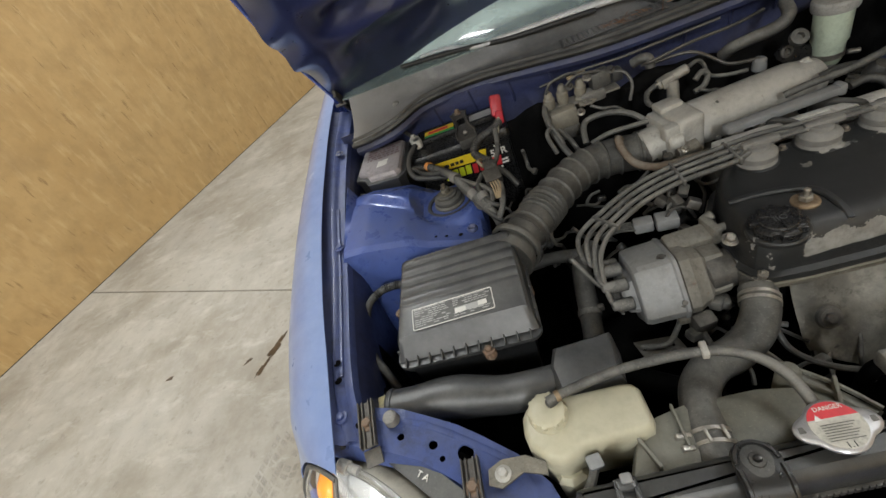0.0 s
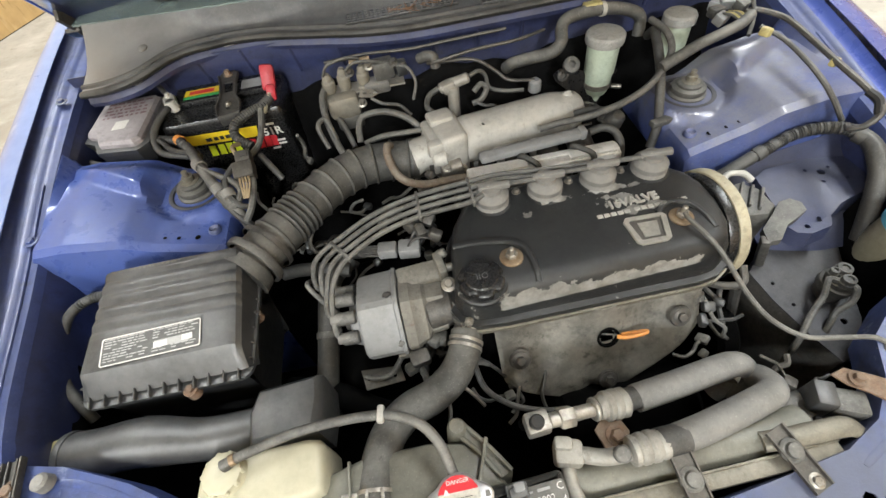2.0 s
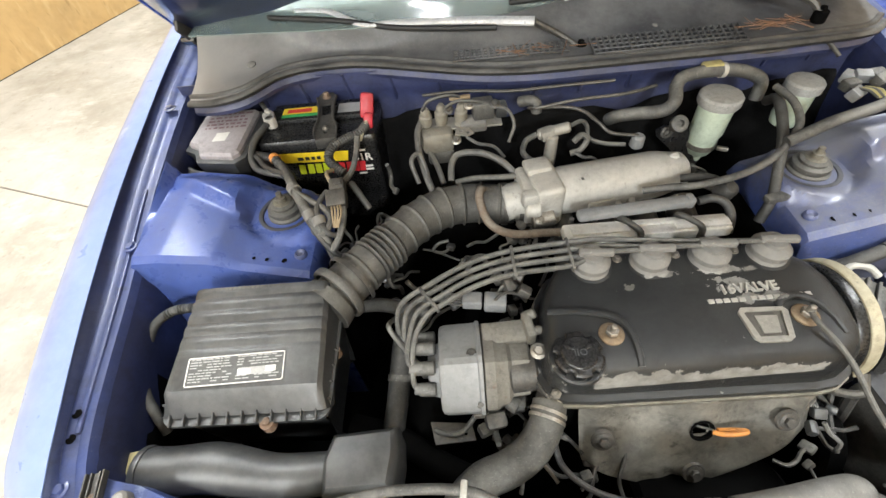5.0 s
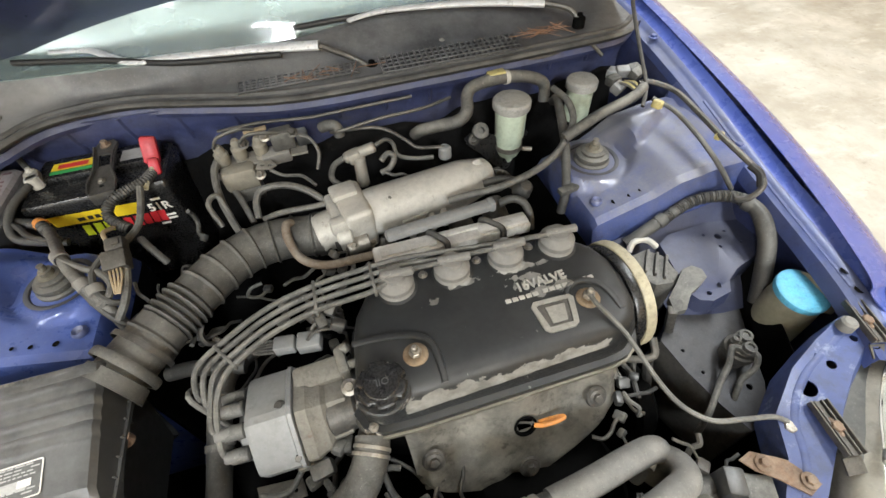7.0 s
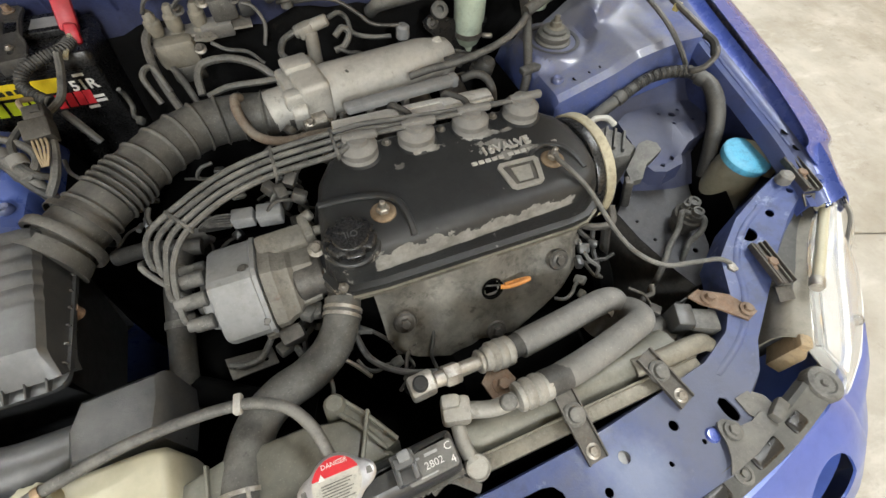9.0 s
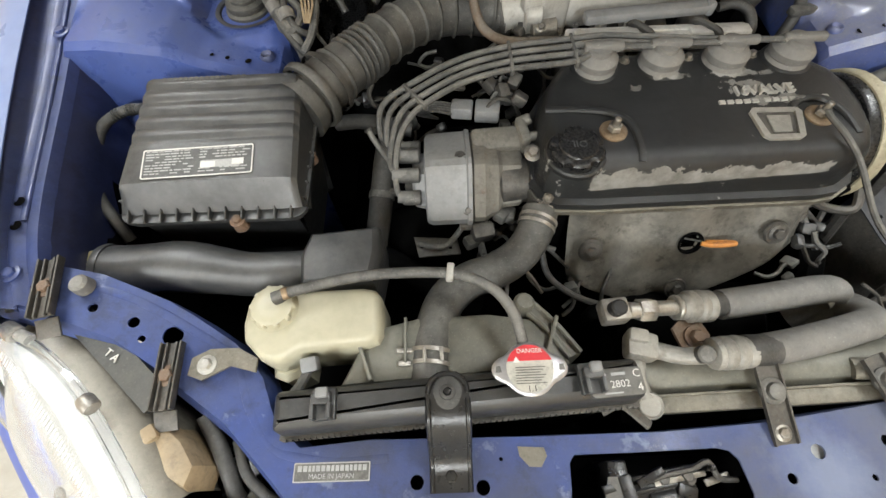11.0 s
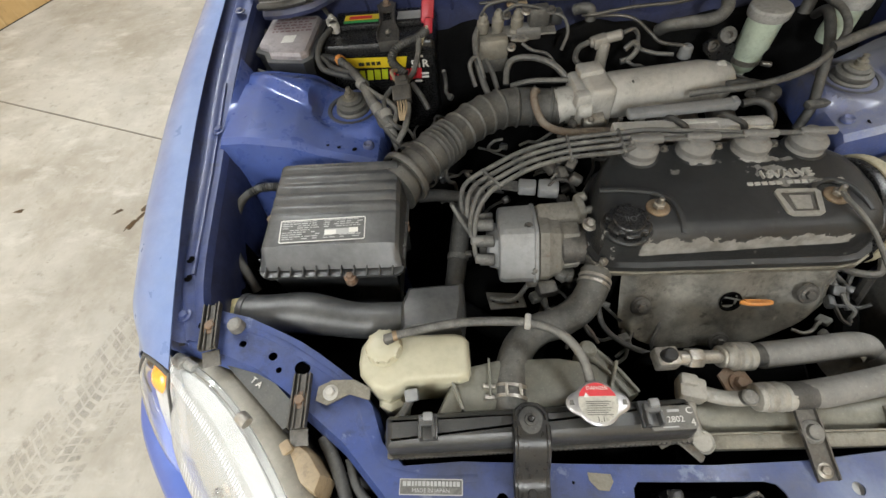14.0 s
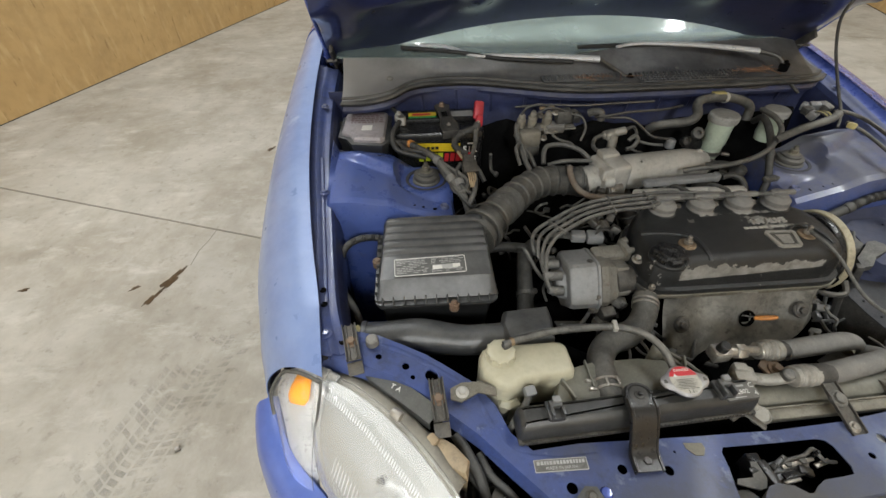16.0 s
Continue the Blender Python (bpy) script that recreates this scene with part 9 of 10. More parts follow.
part("conduit", tube(B(), [(0.27, -0.33, 0.53), (0.30, -0.345, 0.545), (0.33, -0.35, 0.55)], lambda s, f: 0.008 + 0.001 * math.sin(f * 1400), 10, 14), RUBBER, fm, "corrugated conduit")
# relay on its rusty strap
rl = thing("relay", (0.39, -0.36, 0.55), "grey relay box on a rusty strap", "relay")
b = box(B(), (0.390, -0.366, 0.572), (0.036, 0.030, 0.040), (0, 0, -24), 0.004)
part("box", b, CABLE, rl, "dusty grey relay body")
part("box", box(B(), (0.366, -0.352, 0.575), (0.024, 0.032, 0.044), (0, 0, -24), 0.004), PLASTIC, rl)
b = plate(B(), [(0.382, -0.334), (0.400, -0.330), (0.425, -0.345), (0.455, -0.366), (0.452, -0.384), (0.432, -0.390), (0.41, -0.365), (0.392, -0.350)], [(0.44, -0.377, 0.003)], th=0.003, bend=lambda x, y: 0.602 + 0.03 * (x - 0.43))
part("strap", b, RUST, rl, "rusty strap")
part("bolt", hexbolt(B(), (0.440, -0.377, 0.604), (0, 0, 1), 0.006, 0.006), RUST, rl)
part("bolt", hexbolt(B(), (0.404, -0.346, 0.603), (0, 0, 1), 0.006, 0.008), RUST, rl)
part("hook_bolt", hexbolt(B(), (0.462, -0.322, 0.606), (0, 0, 1), 0.008, 0.007), STEEL, rl)

# ---- washer bottle, pipes and mount on the belt side ----
wbot = thing("washer_bottle", (0.60, -0.19, 0.30), "brown washer bottle neck with light blue cap", "washer bottle")
wa = Vector((0.05, -0.10, 1)).normalized()
wc = Vector((0.617, -0.171, 0.628))
part("neck", lathe(B(), [(0, -0.20), (0.042, -0.20), (0.041, -0.12), (0.039, -0.06), (0.036, -0.025), (0.033, -0.010), (0.033, 0.0), (0, 0.0)], wc, Vector((-0.24, -0.10, 1)).normalized(), 30), OLIVE, wbot, "brown translucent neck")
part("cap", lathe(B(), [(0.031, -0.010), (0.0365, -0.009), (0.038, -0.003), (0.0375, 0.002), (0.034, 0.005), (0.024, 0.0055), (0.0, 0.0055)], wc, wa, 36), BLUECAP, wbot, "light blue cap")
part("cap_tab", box(B(), wc + Vector((0.030, -0.030, -0.016)), (0.014, 0.012, 0.020), (0, 0, -30), 0.003), OLIVE, wbot)
dr = thing("refrigerant_valve", (0.53, -0.19, 0.48), "dirty alloy refrigerant valve with thin pipes", "valve")
b = B()
lathe(b, [(0, -0.05), (0.019, -0.05), (0.020, -0.004), (0.024, -0.002), (0.025, 0.004), (0.024, 0.010), (0.020, 0.012), (0.019, 0.018), (0.010, 0.020), (0, 0.020)], (0.530, -0.197, 0.540), (0, -0.05, 1), 24)
part("body", b, DARKSTEEL, dr, "dirty round valve body")
for x, y, r in ((0.536, -0.188, 0.010), (0.528, -0.207, 0.009), (0.520, -0.188, 0.006)):
    part("stem", lathe(B(), [(r * 1.2, 0), (r * 1.2, 0.006), (r, 0.007), (r, 0.014), (r * 0.55, 0.015), (r * 0.5, 0.012), (0, 0.012)], (x, y, 0.558), (0, 0, 1), 18), CABLE, dr, "dull alloy stem")
part("pipe", tube(B(), [(0.522, -0.203, 0.560), (0.510, -0.196, 0.563), (0.502, -0.203, 0.558), (0.494, -0.215, 0.548), (0.466, -0.235, 0.538), (0.452, -0.248, 0.530), (0.438, -0.262, 0.515), (0.428, -0.275, 0.47)], 0.0048, 8, 7), CABLE, dr, "thin dusty pipe")
part("pipe", tube(B(), [(0.530, -0.210, 0.562), (0.535, -0.220, 0.560), (0.528, -0.231, 0.546), (0.510, -0.236, 0.532), (0.498, -0.246, 0.522), (0.488, -0.262, 0.49)], 0.0048, 8, 7), CABLE, dr, "thin dusty pipe")
# side frame and engine mount
FRAME_TOP = [(0.497, -0.008), (0.520, 0.004), (0.652, 0.010), (0.660, -0.040), (0.645, -0.076), (0.585, -0.092), (0.566, -0.104), (0.556, -0.121), (0.520, -0.127), (0.503, -0.118), (0.494, -0.104), (0.488, -0.060)]


def frame_z(x, y):
    return 0.603 - 0.020 * sm(-y, 0.080, 0.112) + 0.004 * sm(x, 0.50, 0.53)


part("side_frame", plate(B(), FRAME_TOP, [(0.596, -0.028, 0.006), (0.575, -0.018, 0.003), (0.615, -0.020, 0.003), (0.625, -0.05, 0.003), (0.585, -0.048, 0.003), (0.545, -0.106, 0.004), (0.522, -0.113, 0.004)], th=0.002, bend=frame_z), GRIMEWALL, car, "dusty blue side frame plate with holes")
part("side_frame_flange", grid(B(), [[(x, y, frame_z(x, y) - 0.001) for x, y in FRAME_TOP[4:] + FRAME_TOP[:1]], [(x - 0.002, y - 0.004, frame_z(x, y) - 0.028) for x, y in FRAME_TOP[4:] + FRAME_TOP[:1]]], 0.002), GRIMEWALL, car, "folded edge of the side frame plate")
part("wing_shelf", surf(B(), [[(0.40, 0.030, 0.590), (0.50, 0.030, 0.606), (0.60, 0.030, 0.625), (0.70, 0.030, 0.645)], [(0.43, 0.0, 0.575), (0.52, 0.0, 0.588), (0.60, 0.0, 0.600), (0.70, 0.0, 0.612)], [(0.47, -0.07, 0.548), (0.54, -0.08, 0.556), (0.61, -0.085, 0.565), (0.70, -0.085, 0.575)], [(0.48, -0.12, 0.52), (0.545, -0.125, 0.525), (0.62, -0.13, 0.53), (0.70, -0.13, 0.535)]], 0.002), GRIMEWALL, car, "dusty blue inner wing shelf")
RAIL_TOP = [(0.437, -0.140), (0.470, -0.112), (0.520, -0.100), (0.580, -0.098), (0.600, -0.125), (0.575, -0.185), (0.555, -0.245), (0.520, -0.295), (0.488, -0.300), (0.468, -0.255), (0.448, -0.195)]
part("chassis_rail", plate(B(), RAIL_TOP, [(0.472, -0.205, 0.003), (0.492, -0.222, 0.003), (0.462, -0.165, 0.003), (0.527, -0.245, 0.005)], th=0.003, bend=lambda x, y: 0.532 + 0.14 * (y + 0.10)), DUSTPANEL, car, "flat dusty grey chassis rail with small holes")
part("chassis_rail_side", grid(B(), [[(x, y, 0.530 + 0.14 * (y + 0.10)) for x, y in RAIL_TOP[7:] + RAIL_TOP[:2]], [(x - 0.004, y, 0.515 + 0.14 * (y + 0.10)) for x, y in RAIL_TOP[7:] + RAIL_TOP[:2]], [(x - 0.006, y - 0.003, 0.36) for x, y in RAIL_TOP[7:] + RAIL_TOP[:2]]], 0.002), DARKSTEEL, car, "grimy side of the chassis rail")
# Near-black sheets added where both sides of the bay fall into shade.
part("bay_shade_wall", surf(B(), [[(0.62, -0.09, 0.60), (0.61, -0.15, 0.58), (0.58, -0.25, 0.56), (0.52, -0.33, 0.55), (0.45, -0.40, 0.54)], [(0.60, -0.09, 0.45), (0.58, -0.16, 0.40), (0.54, -0.26, 0.38), (0.48, -0.34, 0.36), (0.42, -0.42, 0.35)], [(0.58, -0.1, 0.20), (0.56, -0.17, 0.2), (0.52, -0.27, 0.2), (0.46, -0.35, 0.2), (0.40, -0.44, 0.2)]], 0.002), DARK, car, "black sheet for the shade beside the bay")
part("bay_shade_wall", surf(B(), [[(-0.63, -0.09, 0.60), (-0.62, -0.17, 0.58), (-0.57, -0.26, 0.565), (-0.47, -0.31, 0.56), (-0.37, -0.42, 0.54)], [(-0.62, -0.09, 0.45), (-0.60, -0.18, 0.40), (-0.55, -0.27, 0.38), (-0.46, -0.33, 0.36), (-0.37, -0.43, 0.35)], [(-0.62, -0.1, 0.20), (-0.60, -0.19, 0.2), (-0.55, -0.28, 0.2), (-0.46, -0.35, 0.2), (-0.37, -0.44, 0.2)]], 0.002), DARK, car, "black sheet for the shade beside the bay")
mnt = thing("engine_mount", (0.47, -0.05, 0.55), "dirty alloy engine mount on the side frame", "engine mount")
b = prism(B(), [(0.425, -0.062), (0.436, -0.012), (0.470, -0.006), (0.492, -0.030), (0.494, -0.072), (0.470, -0.088), (0.440, -0.084)], [(0.53, 0.0), (0.592, 0.0), (0.601, 0.004), (0.604, 0.012)])
part("body", b, CABLE, mnt, "dirty ribbed mount body", 30)
for k in range(3):
    part("rib", box(B(), (0.452 + 0.011 * k, -0.036 - 0.010 * k, 0.606), (0.005, 0.050, 0.010), (0, 0, -38), 0.002), CABLE, mnt)
b = plate(B(), [(0.446, -0.128), (0.452, -0.104), (0.478, -0.084), (0.497, -0.068), (0.516, -0.066), (0.527, -0.078), (0.524, -0.094), (0.504, -0.104), (0.482, -0.112), (0.462, -0.132)], th=0.012, bend=lambda x, y: 0.605 - 0.35 * max(0, 0.49 - x))
part("arm", b, CABLE, mnt, "dusty cast alloy arm", 40)
part("arm_web", box(B(), (0.452, -0.125, 0.560), (0.014, 0.018, 0.06), (0, -12, -30), 0.004), DARKSTEEL, mnt)
part("loop", tube(B(), [(0.440, -0.004, 0.60), (0.452, 0.004, 0.612), (0.475, 0.000, 0.612), (0.488, -0.012, 0.603)], 0.0055, 8, 5), ALLOY, mnt, "pale wire loop")
gw = thing("earth_wire", (0.37, -0.25, 0.62), "pale grey earth wire from valve cover to support", "wire")
part("wire", tube(B(), [(0.289, -0.108, 0.684), (0.289, -0.122, 0.684), (0.299, -0.148, 0.679), (0.313, -0.176, 0.664), (0.333, -0.225, 0.630), (0.347, -0.262, 0.620), (0.375, -0.288, 0.614), (0.412, -0.299, 0.617), (0.445, -0.307, 0.618), (0.462, -0.316, 0.612)], 0.0034, 8, 8), CABLE, gw)

# ---- bulkhead side things ----
ps = thing("fluid_reservoir", (0.352, 0.325, 0.60), "greenish translucent fluid reservoir with grey cap", "fluid reservoir", "fluid reservoirs")
b = lathe(B(), [(0, -0.13), (0.011, -0.13), (0.012, -0.118), (0.022, -0.110), (0.0265, -0.098), (0.0275, -0.07), (0.0305, -0.062), (0.0315, 0.0), (0, 0.0)], (0.354, 0.328, 0.708), (0, 0, 1), 28)
part("body", b, MILKY, ps, "milky green body")
b = lathe(B(), [(0.030, -0.004), (0.0365, -0.004), (0.038, 0.0), (0.038, 0.012), (0.035, 0.0155), (0.026, 0.017), (0.0, 0.0165)], (0.354, 0.328, 0.710), (0, 0, 1), 32)
part("cap", b, CAPDUST, ps, "dusty grey screw cap")
part("band", lathe(B(), [(0.0275, -0.005), (0.029, -0.005), (0.029, 0.005), (0.0275, 0.005)], (0.354, 0.328, 0.618), (0, 0, 1), 24), STEEL, ps, "metal band")
HPTS = [(0.258, 0.300, 0.672), (0.268, 0.294, 0.686), (0.290, 0.296, 0.682), (0.322, 0.300, 0.668), (0.392, 0.304, 0.664), (0.400, 0.300, 0.655), (0.352, 0.280, 0.590), (0.335, 0.278, 0.585), (0.290, 0.290, 0.635), (0.262, 0.296, 0.660)]
HPTS = [(x, y + 0.034, z - 0.022) for x, y, z in HPTS]
b = put(B(), HPTS + [(x, y + 0.004, z) for x, y, z in HPTS], [list(range(10)), list(range(10, 20))[::-1]] + [[k, (k + 1) % 10, 10 + (k + 1) % 10, 10 + k] for k in range(10)])
part("holder", b, BLACKSTEEL, ps, "black triangular steel holder")
part("holder_eye", lathe(B(), [(0.012, 0), (0.012, 0.004), (0.007, 0.005), (0.006, 0.001), (0, 0.001)], (0.275, 0.3275, 0.651), (0, -0.9, 0.3), 20), DARKSTEEL, ps, "bolt eye of the holder")
part("holder_clamp", cyl(B(), (0.376, 0.306, 0.618), (0.396, 0.300, 0.616), 0.005, 0.005, 12), STEEL, ps, "clamp screw")
br = thing("fluid_reservoir", (0.523, 0.356, 0.64), "small brake fluid reservoir with grey cap", "fluid reservoir", "fluid reservoirs")
b = lathe(B(), [(0, -0.075), (0.024, -0.075), (0.027, -0.060), (0.027, -0.015), (0.023, -0.006), (0.023, 0.0), (0, 0)], (0.523, 0.356, 0.705), (0, 0, 1), 24)
part("body", b, MILKY, br, "yellowed body")
b = lathe(B(), [(0.026, -0.006), (0.0325, -0.004), (0.0325, 0.010), (0.029, 0.014), (0.018, 0.016), (0, 0.016)], (0.523, 0.356, 0.707), (0, 0, 1), 28)
part("cap", b, CAPDUST, br, "dusty grey cap")
plug = thing("wiring_plug", (0.575, 0.31, 0.72), "cluster of grey wiring plugs on the wing", "connector", "wiring plugs")
for k, (x, y, z, r) in enumerate(((0.555, 0.300, 0.738, 10), (0.585, 0.318, 0.742, -15), (0.600, 0.295, 0.745, 25), (0.572, 0.330, 0.736, 40), (0.612, 0.322, 0.74, 5), (0.548, 0.272, 0.738, 30))):
    part("plug", box(B(), (x, y, z), (0.026, 0.020, 0.018), (10 * (k % 3), 0, r), 0.003), CAPGREY if k % 2 else CABLE, plug)
for k in range(4):
    part("wire", tube(B(), [(0.545 + 0.008 * k, 0.285, 0.742), (0.553 + 0.007 * k, 0.262, 0.750), (0.566 + 0.005 * k, 0.248, 0.742)], 0.0022, 5, 4), YELLOWCLIP if k % 2 else CABLE, plug)
hh = thing("heater_hose", (0.33, 0.33, 0.70), "grey rubber heater hose along the bulkhead", "hose", "heater hoses")
part("hose", tube(B(), [(0.154, 0.330, 0.69), (0.164, 0.312, 0.708), (0.191, 0.300, 0.718), (0.228, 0.282, 0.732), (0.247, 0.288, 0.745), (0.256, 0.315, 0.757), (0.274, 0.332, 0.764), (0.315, 0.340, 0.766), (0.36, 0.345, 0.762), (0.402, 0.348, 0.75), (0.428, 0.345, 0.733), (0.43, 0.34, 0.70)], 0.0115, 12, 7), CABLE, hh)
part("clip", box(B(), (0.325, 0.345, 0.774), (0.035, 0.018, 0.010), (0, 0, 4), 0.003), YELLOWCLIP, hh, "dusty yellow clip")
part("band", lathe(B(), [(0.0117, -0.004), (0.0132, -0.004), (0.0132, 0.004), (0.0117, 0.004)], (0.345, 0.3435, 0.7635), (1, 0.1, -0.05), 16), ALLOY, hh)
hv = thing("heater_hose", (0.40, 0.2, 0.68), "grey rubber hose that drops to the engine", "hose", "heater hoses")
part("hose", tube(B(), [(0.445, 0.33, 0.70), (0.436, 0.300, 0.725), (0.420, 0.262, 0.732), (0.410, 0.226, 0.722), (0.404, 0.195, 0.700), (0.398, 0.170, 0.672), (0.386, 0.135, 0.64), (0.375, 0.12, 0.60)], 0.0085, 12, 7), RUBBER, hv)
part("clip", box(B(), (0.386, 0.128, 0.648), (0.04, 0.016, 0.012), (0, 0, 10), 0.003), CABLE, hv)
tc_ = thing("throttle_cable", (0.35, 0.16, 0.70), "grey throttle cable from plenum to bulkhead", "cable", "cables")
part("cable", tube(B(), [(0.168, 0.150, 0.668), (0.200, 0.138, 0.682), (0.245, 0.130, 0.690), (0.305, 0.134, 0.700), (0.355, 0.152, 0.708), (0.390, 0.174, 0.722), (0.418, 0.205, 0.738), (0.428, 0.25, 0.748), (0.424, 0.30, 0.748)], 0.0062, 10, 7), CABLE, tc_)
part("cable", tube(B(), [(0.385, 0.172, 0.728), (0.415, 0.178, 0.738), (0.46, 0.192, 0.746), (0.50, 0.197, 0.755), (0.535, 0.205, 0.761), (0.56, 0.22, 0.765)], 0.0095, 10, 7), CABLE, tc_, "thick taped cable")
ln = thing("brake_line", (0.60, 0.1, 0.74), "dull metal line with hooked end on the wing", "pipe", "thin lines")
part("line", tube(B(), [(0.560, 0.235, 0.764), (0.580, 0.228, 0.766), (0.606, 0.190, 0.762), (0.606, 0.12, 0.756), (0.600, 0.068, 0.754), (0.609, 0.012, 0.742), (0.616, -0.018, 0.732), (0.613, -0.034, 0.722), (0.600, -0.036, 0.705), (0.590, -0.026, 0.694), (0.598, -0.014, 0.690)], 0.0048, 8, 8), DARKSTEEL, ln)
part("line", tube(B(), [(0.560, 0.190, 0.758), (0.588, 0.160, 0.745), (0.590, 0.102, 0.737), (0.588, 0.055, 0.728), (0.601, 0.028, 0.705), (0.62, 0.012, 0.675)], 0.0042, 8, 7), CABLE, ln)
part("hook_sleeve", tube(B(), [(0.611, 0.0, 0.737), (0.616, -0.018, 0.732), (0.612, -0.033, 0.720)], 0.0062, 8, 5), INK, ln, "black sleeve")
part("clip", box(B(), (0.602, 0.066, 0.750), (0.013, 0.011, 0.013), (0, 0, 20), 0.003), YELLOWCLIP, ln, "yellowed clip")
part("clip", box(B(), (0.557, 0.170, 0.758), (0.015, 0.017, 0.014), (0, 15, 25), 0.003), YELLOWCLIP, ln, "yellow clip")
wl = thing("washer_hose", (0.57, 0.25, 0.78), "thin dark washer hose up to the bonnet", "hose", "thin lines")
part("hose", tube(B(), [(0.545, 0.19, 0.745), (0.566, 0.222, 0.766), (0.570, 0.275, 0.815), (0.575, 0.335, 0.875), (0.592, 0.385, 0.925), (0.625, 0.42, 0.955), (0.650, 0.425, 0.985), (0.655, 0.40, 1.02)], 0.0036, 8, 7), RUBBER, wl)
rc2 = thing("wiring_conduit", (0.60, -0.02, 0.62), "thick corrugated conduit along the inner wing", "conduit", "conduits")
part("conduit", tube(B(), [(0.445, 0.012, 0.600), (0.480, 0.014, 0.622), (0.517, 0.018, 0.640), (0.555, 0.022, 0.656), (0.590, 0.012, 0.668), (0.620, -0.008, 0.672), (0.634, -0.040, 0.665), (0.630, -0.078, 0.642), (0.622, -0.108, 0.60), (0.615, -0.135, 0.55)], lambda s, f: 0.0098 + (0.0010 * math.sin(f * 1500) if 0.06 < f < 0.20 else 0.001 + 0.003 * sm(f, 0.2, 0.26)), 12, 22), RUBBER, rc2)
for c, ax in (((0.505, 0.017, 0.634), (0.86, 0.1, 0.45)), ((0.627, -0.022, 0.669), (0.5, -0.85, -0.15)), ((0.626, -0.094, 0.621), (-0.2, -0.6, -0.8))):
    part("tape_band", lathe(B(), [(0.0100, -0.007), (0.0118, -0.007), (0.0122, -0.005), (0.0122, 0.005), (0.0118, 0.007), (0.0100, 0.007)], c, ax, 20), RUBBER, rc2, "band of black tape")
# solenoids on the bulkhead
sol = thing("solenoid_valves", (-0.13, 0.33, 0.70), "dusty vacuum solenoids on a bulkhead bracket", "solenoid valve")
b = plate(B(), [(-0.20, 0.325), (-0.05, 0.325), (-0.05, 0.362), (-0.20, 0.362)], z=0.705, th=0.004)
part("bracket", b, SHIELD, sol, "dirty bracket")
for x, y, z, h_ in ((-0.196, 0.338, 0.712, 0.034), (-0.166, 0.342, 0.714, 0.036), (-0.128, 0.338, 0.718, 0.032)):
    b = lathe(B(), [(0.012, -0.03), (0.013, -0.01), (0.010, -0.006), (0.0125, 0.0), (0.0125, h_ * 0.5), (0.009, h_ * 0.6), (0.009, h_ * 0.8), (0.005, h_), (0, h_)], (x, y, z), (0.05, -0.1, 1), 18)
    part("valve", b, TANGREY, sol, "dusty valve")
part("box", box(B(), (-0.086, 0.338, 0.734), (0.040, 0.030, 0.034), (0, 0, 5), 0.004), CABLE, sol, "dusty dark block")
part("box", box(B(), (-0.052, 0.337, 0.730), (0.022, 0.024, 0.026), (0, 0, 5), 0.004), PLASTIC, sol)
part("box", box(B(), (-0.105, 0.335, 0.705), (0.05, 0.028, 0.024), (10, 0, 3), 0.004), FOAM, sol)
b = plate(B(), [(-0.142, 0.298), (-0.118, 0.290), (-0.106, 0.298), (-0.115, 0.315), (-0.138, 0.318)], [(-0.130, 0.305, 0.004), (-0.117, 0.300, 0.0035)], z=0.710, th=0.003)
part("ear", b, SHIELD, sol, "steel ear with two holes")
part("chamber", box(B(), (-0.176, 0.318, 0.686), (0.062, 0.034, 0.045), (0, 0, 4), 0.010), TANGREY, sol, "dusty plastic chamber")
part("chamber_base", box(B(), (-0.172, 0.318, 0.652), (0.052, 0.030, 0.030), (0, 0, 4), 0.006), CABLE, sol, "dark chamber base")
part("clip", box(B(), (-0.128, 0.352, 0.752), (0.040, 0.010, 0.006), (0, 0, 4), 0.002), TAN, sol, "brass coloured clip")
for k, (x, y, z) in enumerate(((-0.150, 0.330, 0.742), (-0.112, 0.330, 0.748), (-0.065, 0.326, 0.748), (-0.140, 0.306, 0.690), (-0.205, 0.325, 0.690))):
    part("bolt", hexbolt(B(), (x, y, z), (0, -0.5, 0.8), 0.006, 0.008), STEEL if k % 2 else DARKSTEEL, sol)
for pts in ([(-0.155, 0.325, 0.75), (-0.135, 0.318, 0.765), (-0.105, 0.322, 0.76), (-0.085, 0.33, 0.75)], [(-0.20, 0.33, 0.745), (-0.185, 0.328, 0.765), (-0.15, 0.335, 0.768), (-0.128, 0.345, 0.758)], [(-0.06, 0.33, 0.74), (-0.04, 0.32, 0.735), (-0.03, 0.31, 0.71), (-0.04, 0.30, 0.68)], [(-0.12, 0.30, 0.70), (-0.10, 0.29, 0.69), (-0.07, 0.29, 0.68), (-0.05, 0.28, 0.66)]):
    part("wire", tube(B(), pts, 0.0032, 6, 5), CABLE, sol)
